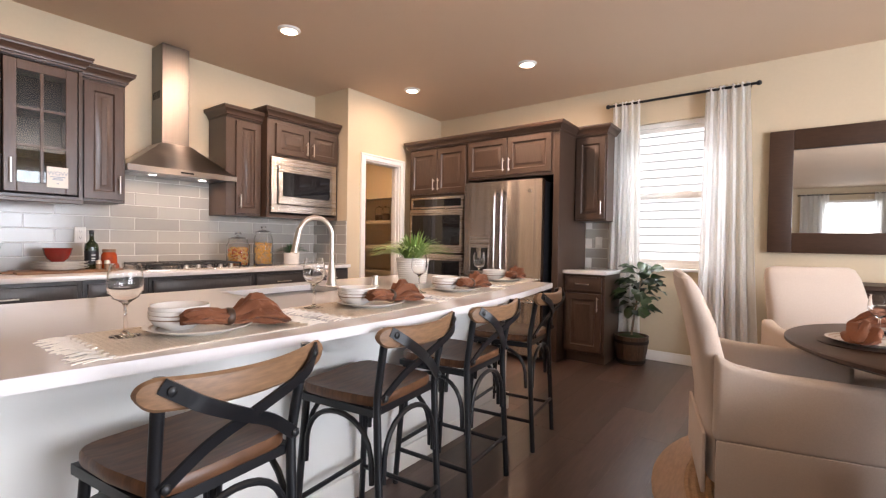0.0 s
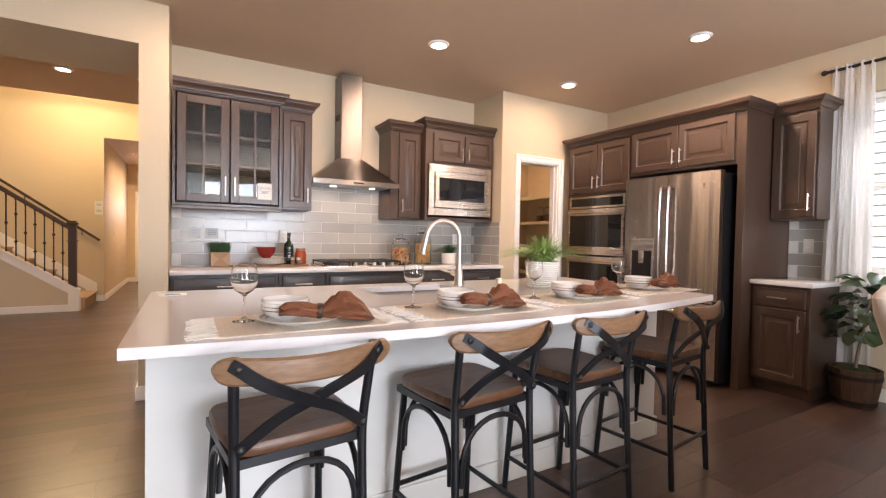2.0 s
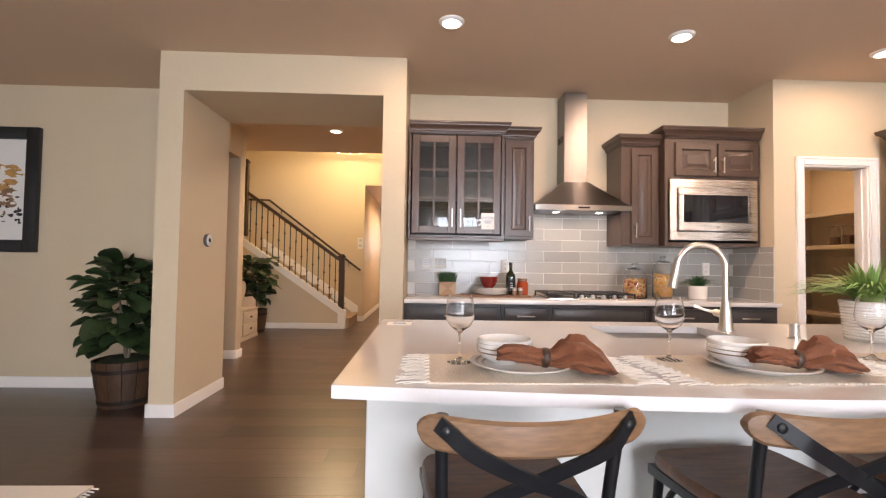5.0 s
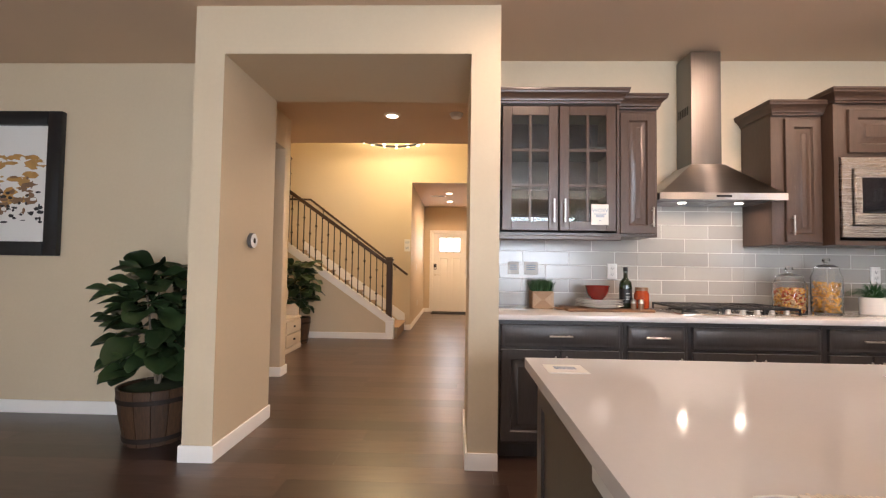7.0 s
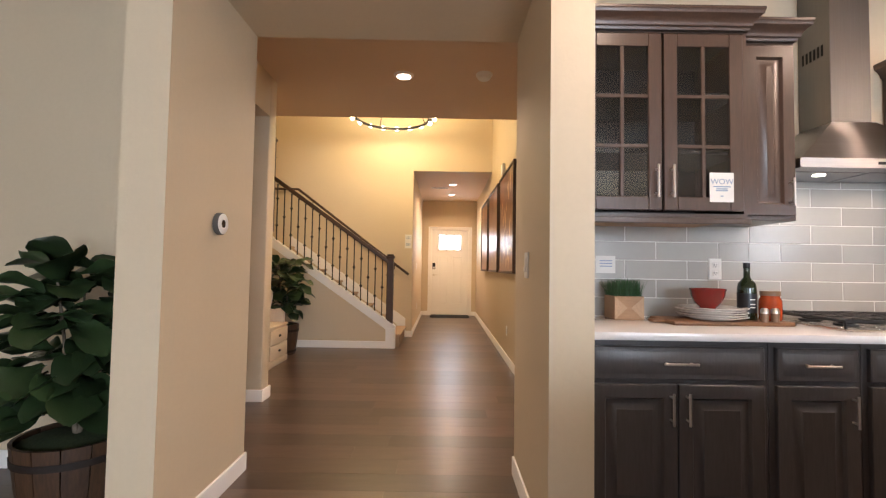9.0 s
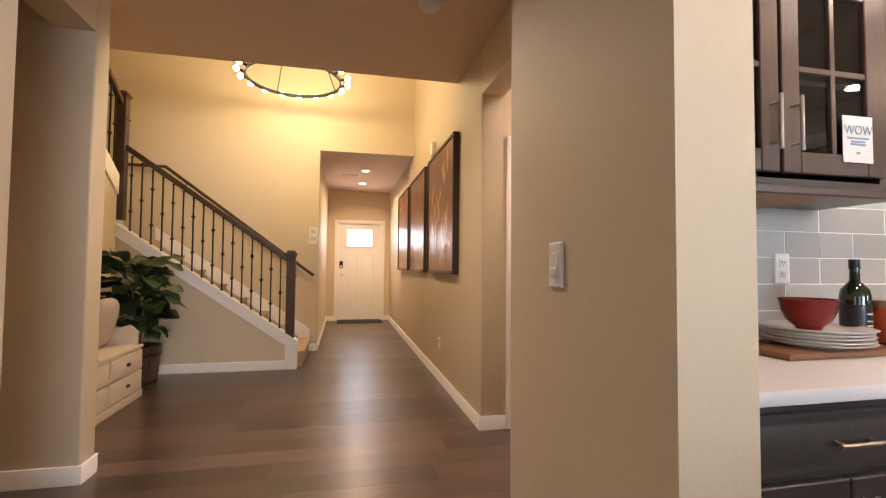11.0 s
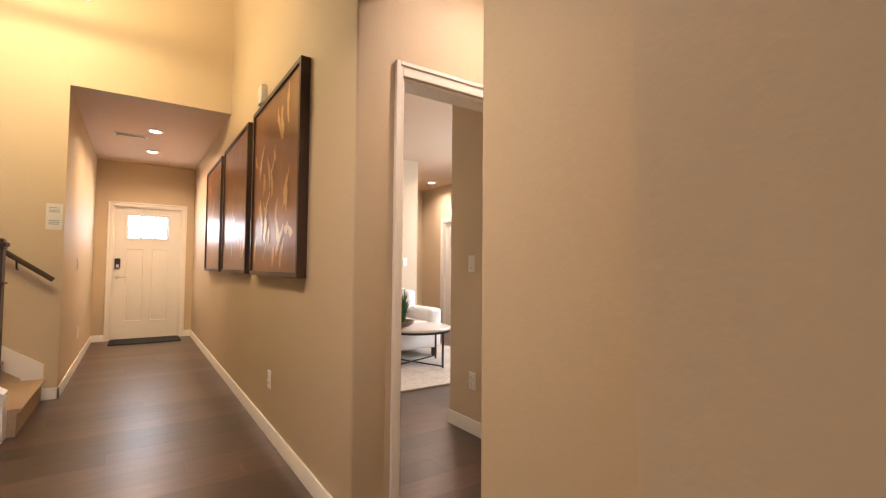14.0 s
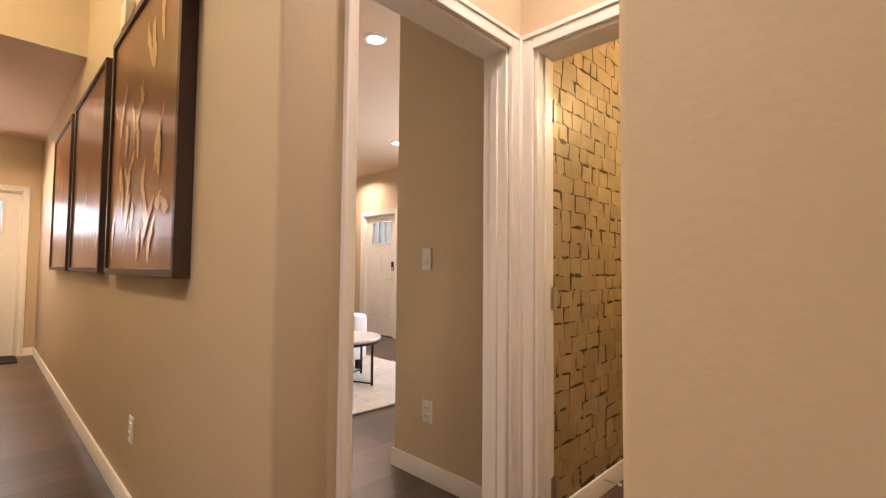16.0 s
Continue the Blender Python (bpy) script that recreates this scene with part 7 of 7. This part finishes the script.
for a in (193, 129, 258):
    ax, ay = TX + 0.44 * math.cos(radians(a)), TY + 0.44 * math.sin(radians(a))
    bm = bmesh.new()
    lathe(bm, [(0, 0.0), (0.16, 0.0), (0.165, 0.004), (0, 0.005)], 40)
    solid("round_placemat", bm, M_DARKWOOD, "round dark placemat on the dining table", "placemat", "dining placemats", m=pose(ax, ay, dz))
    copy_thing(first[1], pose(ax, ay, dz + 0.0055))
    nk = copy_thing(first[5], pose(ax, ay, dz + 0.024, 0, 0, a + 60))
    copy_thing(first[6], pose(ax + 0.2 * math.cos(radians(a + 115)), ay + 0.2 * math.sin(radians(a + 115)), dz))

# ---- living room wall ----
fp = thing("framed_print", pose(-4.598, -3.10, 1.21, 0, 0, 90), "abstract ochre print in a wide black frame", "picture")
pw, ph = 0.88, 1.135
for b in [(0, 0.11, -0.05, 0, 0, ph), (pw - 0.11, pw, -0.05, 0, 0, ph), (0.11, pw - 0.11, -0.05, 0, 0, 0.11), (0.11, pw - 0.11, -0.05, 0, ph - 0.11, ph)]:
    bm = bmesh.new()
    box(bm, *b, bevel=0.008, seg=2)
    part("frame_side", bm, M_BLACKMAT, fp)
bm = bmesh.new()
box(bm, 0.11, pw - 0.11, -0.015, -0.005, 0.11, ph - 0.11)
part("paper", bm, M_ARTPAPER, fp)
r = random.Random(31)
def dabs(count, x0, x1, z0, z1, smax, seed):
    rr = random.Random(seed)
    out = []
    for i in range(count):
        bm = bmesh.new()
        cx, cz = rr.uniform(x0, x1), rr.uniform(z0, z1)
        sx, sz = rr.uniform(0.01, smax), rr.uniform(0.006, smax * 0.55)
        y = -0.0155 - 0.0002 * i / count
        vs = []
        for k in range(9):
            a = 2 * math.pi * k / 9
            q = rr.uniform(0.6, 1.15)
            vs.append(bm.verts.new((cx + sx * q * math.cos(a), y, cz + sz * q * math.sin(a))))
        bm.faces.new(vs)
        out.append(bm)
    return out


def paint(name, blots, material, parent, y=0.0):
    for bm in blots:
        part(name, bm, material, parent, smooth=False, m=pose(0, y, 0))


paint("ochre_dab", dabs(36, 0.34, 0.70, 0.42, 0.78, 0.085, 1), M_ARTGOLD, fp)
paint("white_dab", dabs(20, 0.36, 0.74, 0.35, 0.84, 0.05, 2), M_ARTPAPER, fp, -0.0006)
paint("dark_dab", dabs(30, 0.36, 0.74, 0.25, 0.50, 0.034, 3), M_BLACKMAT, fp, -0.001)
paint("rust_dab", dabs(22, 0.36, 0.68, 0.33, 0.62, 0.07, 4), M_RAILWOOD, fp, -0.0003)

lr = thing("living_room_rug", pose(0, 0, 0.001), "cream woven living room rug with short fringes", "rug")
bm = bmesh.new()
box(bm, -2.77, 0.4, -3.6, -0.36, 0.0, 0.014, bevel=0.005)
part("weave", bm, M_FRINGE, lr)
bm = bmesh.new()
for i in range(120):
    x = -2.75 + 3.13 * i / 119
    tube(bm, [(x, -0.362, 0.006), (x + 0.008 * math.sin(i), -0.325, 0.003)], 0.004, 4)
o = part("fringe", bm, M_FRINGE, lr)
o["kind"] = "stuff"

# ---- foyer bench ----
be = thing("storage_bench", pose(-7.54, -1.335, 0, 0, 0, 180), "cream painted storage bench with drawers and a curved arm", "bench")
# local x runs towards -x of the hall from the bench's far end, so build towards negative local x
bm = bmesh.new()
box(bm, -1.15, 0, 0.0, 0.50, 0.055, 0.425, bevel=0.003)
part("body", bm, M_CREAM, be)
bm = bmesh.new()
box(bm, -1.165, 0.015, -0.015, 0.51, 0.425, 0.452, bevel=0.006, seg=2)
part("seat_top", bm, M_CREAM, be)
bm = bmesh.new()
box(bm, -1.165, 0.015, -0.015, 0.51, 0.0, 0.07, bevel=0.006, seg=2)
part("plinth", bm, M_CREAM, be)
for i in range(2):
    for z in (0.085, 0.255):
        d = part("drawer_front", flat_front(0.53, 0.155), M_CREAM, be, m=pose(-0.555 - 0.565 * i, -0.001, z))
        bm = bmesh.new()
        bmesh.ops.create_uvsphere(bm, u_segments=12, v_segments=6, radius=0.03, matrix=Matrix.LocRotScale((0.265, -0.022, 0.078), None, (1, 0.6, 0.5)))
        part("cup_pull", bm, M_BLACK, d, "dark metal cup pull")
for x in (-0.02, -1.13):
    bm = bmesh.new()
    prof = [(0.02, 0.452), (0.02, 0.56), (0.08, 0.62), (0.16, 0.60), (0.25, 0.62), (0.36, 0.72), (0.50, 0.86), (0.50, 0.452)]
    strip(bm, prof, x - 0.018, x + 0.018)
    part("arm_panel", bm, M_CREAM, be, "curved side panel")
bm = bmesh.new()
box(bm, -1.112, -0.038, 0.47, 0.50, 0.452, 0.90)
part("back_panel", bm, M_CREAM, be)
pi = thing("throw_pillow", pose(-7.38, -1.62, 0.452, 12, 0, 185), "plump white throw pillow on the bench", "pillow")
bm = bmesh.new()
bmesh.ops.create_uvsphere(bm, u_segments=24, v_segments=16, radius=1.0)
for v in bm.verts:
    x, y, z = v.co
    v.co = (math.copysign(abs(x) ** 0.55, x) * 0.21, y * 0.075 * (1.1 - 0.3 * abs(x)), 0.21 + math.copysign(abs(z) ** 0.55, z) * 0.205)
part("cushion", bm, M_LINEN, pi)

# ---- pantry ----
for z in (0.72, 1.07, 1.415, 1.764):
    ps = thing("pantry_shelf", pose(0, 0, z), "beige painted board shelf on wall cleats in the pantry", "shelf", "pantry shelves")
    bm = bmesh.new()
    box(bm, -5.478, -4.122, 5.458, 5.778, -0.019, 0, bevel=0.002)
    part("board", bm, M_WALL, ps)
    bm = bmesh.new()
    box(bm, -5.478, -4.122, 5.440, 5.458, -0.045, 0.001, bevel=0.002)
    part("front_edge", bm, M_WALL, ps)
    bm = bmesh.new()
    box(bm, -5.478, -4.122, 5.760, 5.778, -0.11, -0.019, bevel=0.003)
    part("wall_cleat", bm, M_WALL, ps)
    for x in (-5.478, -4.140):
        bm = bmesh.new()
        box(bm, x, x + 0.018, 5.47, 5.758, -0.08, -0.019, bevel=0.003)
        part("side_cleat", bm, M_WALL, ps)
for x, fill in ((-4.905, 0.085), (-4.775, 0.10)):
    pj = thing("pantry_jar", pose(x, 5.54, 1.415), "clear glass jar half full of brown grains on a shelf", "jar", "pantry jars")
    bm = bmesh.new()
    lathe(bm, [(0, 0), (0.056, 0), (0.059, 0.006), (0.059, 0.155), (0.048, 0.172), (0.048, 0.182), (0.045, 0.182), (0.045, 0.172), (0.056, 0.154), (0.056, 0.008), (0, 0.006)], 24, cap=False)
    part("body", bm, M_GLASS, pj)
    bm = bmesh.new()
    lathe(bm, [(0, 0.008), (0.0545, 0.009), (0.0545, fill), (0.03, fill + 0.006), (0, fill + 0.004)], 24, cap=False)
    part("contents", bm, M_CERBROWN, pj, "brown dry grains")
    bm = bmesh.new()
    lathe(bm, [(0, 0.183), (0.050, 0.183), (0.050, 0.192), (0.018, 0.198), (0.012, 0.212), (0, 0.214)], 24, cap=False)
    part("lid", bm, M_GLASS, pj, "clear glass lid with a knob")

# ---- den ----
bm = bmesh.new()
box(bm, -10.1, -8.02, 1.75, 4.3, 0.001, 0.018, bevel=0.006)
solid("area_rug", bm, M_DENRUG, "pale shaggy area rug under the coffee table", "rug")
ct2 = thing("coffee_table", pose(-8.95, 3.30, 0.018), "round pale marble coffee table on black legs", "table")
bm = bmesh.new()
lathe(bm, [(0, 0.41), (0.40, 0.41), (0.405, 0.416), (0.405, 0.432), (0.40, 0.438), (0, 0.438)], 48)
part("tabletop", bm, M_MARBLE, ct2)
bm = bmesh.new()
lathe(bm, [(0.385, 0.385), (0.40, 0.385), (0.40, 0.409), (0.385, 0.409)], 48, cap=False)
part("rim", bm, M_BLACKMAT, ct2)
for k in range(4):
    a = radians(20 + 90 * k)
    bm = bmesh.new()
    tube(bm, [(0.385 * math.cos(a), 0.385 * math.sin(a), 0), (0.385 * math.cos(a), 0.385 * math.sin(a), 0.40)], 0.012, 4)
    part("leg", bm, M_BLACKMAT, ct2)
for k in range(2):
    a = radians(20 + 90 * k)
    bm = bmesh.new()
    tube(bm, [(0.385 * math.cos(a), 0.385 * math.sin(a), 0.02 + 0.02 * k), (-0.385 * math.cos(a), -0.385 * math.sin(a), 0.02 + 0.02 * k)], 0.010, 4)
    part("stretcher", bm, M_BLACKMAT, ct2)
pot_plant("bowl_plant", pose(-9.0, 3.13, 0.456), [(0, 0), (0.07, 0), (0.13, 0.03), (0.15, 0.07), (0.143, 0.07), (0.12, 0.04)], M_CERBROWN, "spiky green plant in a low brown bowl", 170, 0.42, 0.2, 44, M_GRASSD, 0.009, (0.14, 0.06))
sf = thing("white_sofa", pose(-10.12, 1.8, 0.0, 0, 0, 0), "white upholstered sofa against the den wall", "sofa")
for nm, b, bv in (("base", (0.0, 0.88, 0.0, 2.05, 0.12, 0.33), 0.03), ("backrest", (0.0, 0.24, 0.0, 2.05, 0.331, 0.82), 0.05), ("arm", (0.241, 0.90, 0.0, 0.2, 0.331, 0.62), 0.05), ("arm", (0.241, 0.90, 1.85, 2.05, 0.331, 0.62), 0.05),
                  ("seat_cushion", (0.242, 0.90, 0.202, 1.02, 0.332, 0.47), 0.04), ("seat_cushion", (0.242, 0.90, 1.03, 1.848, 0.332, 0.47), 0.04), ("back_cushion", (0.242, 0.40, 0.21, 1.02, 0.472, 0.86), 0.06), ("back_cushion", (0.242, 0.40, 1.03, 1.84, 0.472, 0.86), 0.06)):
    bm = bmesh.new()
    box(bm, *b, bevel=bv, seg=3)
    part(nm, bm, M_CERAMIC if False else M_CURTAIN, sf)
for x in (0.05, 0.8):
    for y in (0.06, 1.95):
        bm = bmesh.new()
        box(bm, x, x + 0.05, y, y + 0.05, 0, 0.12)
        part("foot", bm, M_BLACKMAT, sf)
p2 = copy_thing(pi, pose(-9.66, 3.35, 0.47, 18, 0, 100))
da = thing("den_picture", pose(-10.198, 2.89, 1.22, 0, 0, 90), "blue grey abstract print in a black frame", "picture")
for b in [(0, 0.05, -0.035, 0, 0, 0.9), (0.70, 0.75, -0.035, 0, 0, 0.9), (0.05, 0.70, -0.035, 0, 0, 0.05), (0.05, 0.70, -0.035, 0, 0.85, 0.9)]:
    bm = bmesh.new()
    box(bm, *b, bevel=0.004)
    part("frame_side", bm, M_BLACKMAT, da)
bm = bmesh.new()
box(bm, 0.05, 0.70, -0.015, -0.005, 0.05, 0.85)
part("paper", bm, M_ARTPAPER, da)
paint("blue_dab", dabs(22, 0.14, 0.6, 0.15, 0.5, 0.09, 9), M_ARTBLUE, da)
paint("rust_dab", dabs(10, 0.2, 0.6, 0.4, 0.75, 0.05, 10), M_CARPET, da, -0.0004)
plate("light_switch", pose(-10.198, 3.84, 1.22, 0, 0, 90), 0.072, 0.118, "switch", "white switch on the den wall")

# ---- powder room ----
tb = thing("towel_ring", pose(-6.158, 3.36, 1.38), "satin nickel towel ring on the wallpaper", "towel ring")
bm = bmesh.new()
tube(bm, [(0, 0, 0), (0.05, 0, 0)], 0.018, 12)
part("mount", bm, M_CHROME, tb)
bm = bmesh.new()
tube(bm, [(0.05, 0.07 * math.sin(2 * math.pi * i / 24), -0.07 + 0.07 * math.cos(2 * math.pi * i / 24)) for i in range(24)], 0.005, 6, closed=True)
part("ring", bm, M_CHROME, tb)
wall = bpy.data.objects["wall_powder_left"]
r = random.Random(77)
row, z = 0, 0.118
while z < CEIL - 0.02:
    h = min(r.uniform(0.068, 0.088), CEIL - 0.004 - z)
    y = 2.515 + (0.0 if row % 2 else -0.10) + r.uniform(-0.02, 0.02)
    while y < 4.16:
        w = r.uniform(0.07, 0.18)
        y0, y1 = max(y, 2.514), min(y + w - r.uniform(0.004, 0.014), 4.162)
        if y1 - y0 > 0.03:
            bm = bmesh.new()
            j = lambda: r.uniform(-0.008, 0.008)
            g = r.uniform(0.003, 0.010)
            vs = [(y0 + j(), z + j()), ((y0 + y1) / 2, z + j()), (y1 + j(), z + j()), (y1 + j(), z + h - g), ((y0 + y1) / 2 + j(), z + h - g + j()), (y0 + j(), z + h - g)]
            strip(bm, vs, -6.1595, -6.1575 + r.uniform(0, 0.001))
            part("brick", bm, M_BRICKP, wall, smooth=False)
        y += w
    z += h
    row += 1

# ---- backsplash tiles ----
def tile_mesh(w, h):
    bm = bmesh.new()
    bm.faces.new(rings(bm, w, h, [(0, 0), (0, -0.0065), (0.0015, -0.008)]))
    return mesh_of("tile", bm, M_TILE, False)


def tiled(parent, m, length, z0, z1, zones, start=0.0):
    """Running-bond glazed tiles on a wall; zones: (x0, x1, foot, head) where tiles show."""
    cache = {}
    H, Wt, gap = 0.1025, 0.342, 0.004
    row, z = 0, z0
    while z < z1 - 0.01:
        x = -(Wt * (0.5 if row % 2 else 0.0)) + start
        while x < length:
            for a, b, f, t in zones:
                u0, u1, v0, v1 = max(x, a), min(x + Wt - gap, b), max(z, f), min(z + H - gap, t)
                if u1 - u0 > 0.012 and v1 - v0 > 0.012:
                    key = (round(u1 - u0, 3), round(v1 - v0, 3))
                    if key not in cache:
                        cache[key] = tile_mesh(*key)
                    share("tile", cache[key], parent, m @ pose(u0, 0, v0))
            x += Wt
        z += H
        row += 1


for nm, m, zones, ln in (("backsplash_range", pose(-4.5585, 1.127, 0, 0, 0, 90), [(0.0, 1.09, ZC, 1.385), (1.09, 1.86, ZC, 1.70), (1.86, 3.034, ZC, 1.345)], 3.036),
                         ("backsplash_side", pose(-4.56, 4.1635, 0), [(0.011, 0.56, ZC, 1.345)], 0.56),
                         ("backsplash_fridge", pose(-2.004, 5.7785, 0), [(0.0, 0.45, ZC, 1.365)], 0.45)):
    bm = bmesh.new()
    for a, b, f, t in zones:
        box(bm, a, b, -0.0098, 0, f, t)
    bs = structure(nm, bm, M_GROUT, "glossy grey subway tiles with pale joints", False)
    bs.matrix_world = m
    tiled(bs, Matrix.Translation((0, -0.003, 0)), ln, ZC + 0.003, 1.70, zones, 0.07)

# ---- wooden floor ----
fl = new("floor")
tagged(fl, "dark brown hardwood plank floor", kind="structure")
r = random.Random(11)
PW = 0.19
meshes = {}
def plank_mesh(length):
    key = round(length, 2)
    if key not in meshes:
        bm = bmesh.new()
        vs = box(bm, 0, PW - 0.0004, 0, key - 0.0004, -0.011, 0)
        top = [e for e in bm.edges if all(v.co.z > -0.001 for v in e.verts)]
        bmesh.ops.bevel(bm, geom=top, offset=0.0005, segments=1, affect="EDGES")
        meshes[key] = mesh_of("plank", bm, M_PLANK, False)
    return meshes[key]


rest_v, rest_f = [], []
count = 0
x = -12.95
col = 0
while x < 3.6:
    lo, hi = (-5.5, 5.78) if x > -4.6 else ((-2.0, 5.5) if x > -6.4 else ((-3.3, 5.5) if x > -9.5 else (-0.08, 5.5)))
    y = lo - r.uniform(0, 1.2)
    while y < hi:
        L = r.choice((0.9, 1.2, 1.5, 1.8, 2.1))
        y0, y1 = max(y, lo), min(y + L, hi)
        if y1 - y0 > 0.02:
            near = (-8.6 < x < -0.2 and -1.9 < y0 < 1.9) or (-9.6 < x < -8.6 and 0 < y0 < 1.4) or (-2.0 < x < -0.4 and 1.9 <= y0 < 5.5)
            if near and count < 300:
                share("plank", plank_mesh(y1 - y0), fl, pose(x, y0, 0))
                count += 1
            else:
                i = len(rest_v)
                a, b, c, d = x, x + PW - 0.0004, y0, y1 - 0.0004
                rest_v += [(a, c, 0), (b, c, 0), (b, d, 0), (a, d, 0), (a, c, -0.011), (b, c, -0.011), (b, d, -0.011), (a, d, -0.011)]
                rest_f += [(i, i + 1, i + 2, i + 3), (i, i + 4, i + 5, i + 1), (i + 1, i + 5, i + 6, i + 2), (i + 2, i + 6, i + 7, i + 3), (i + 3, i + 7, i + 4, i)]
        y += L
    x += PW
    col += 1
me = bpy.data.meshes.new("planks_beyond")
me.from_pydata(rest_v, [], rest_f)
me.materials.append(M_PLANKFAR)
o = new("planks_beyond", me)
o.parent = fl
o["kind"] = "stuff"
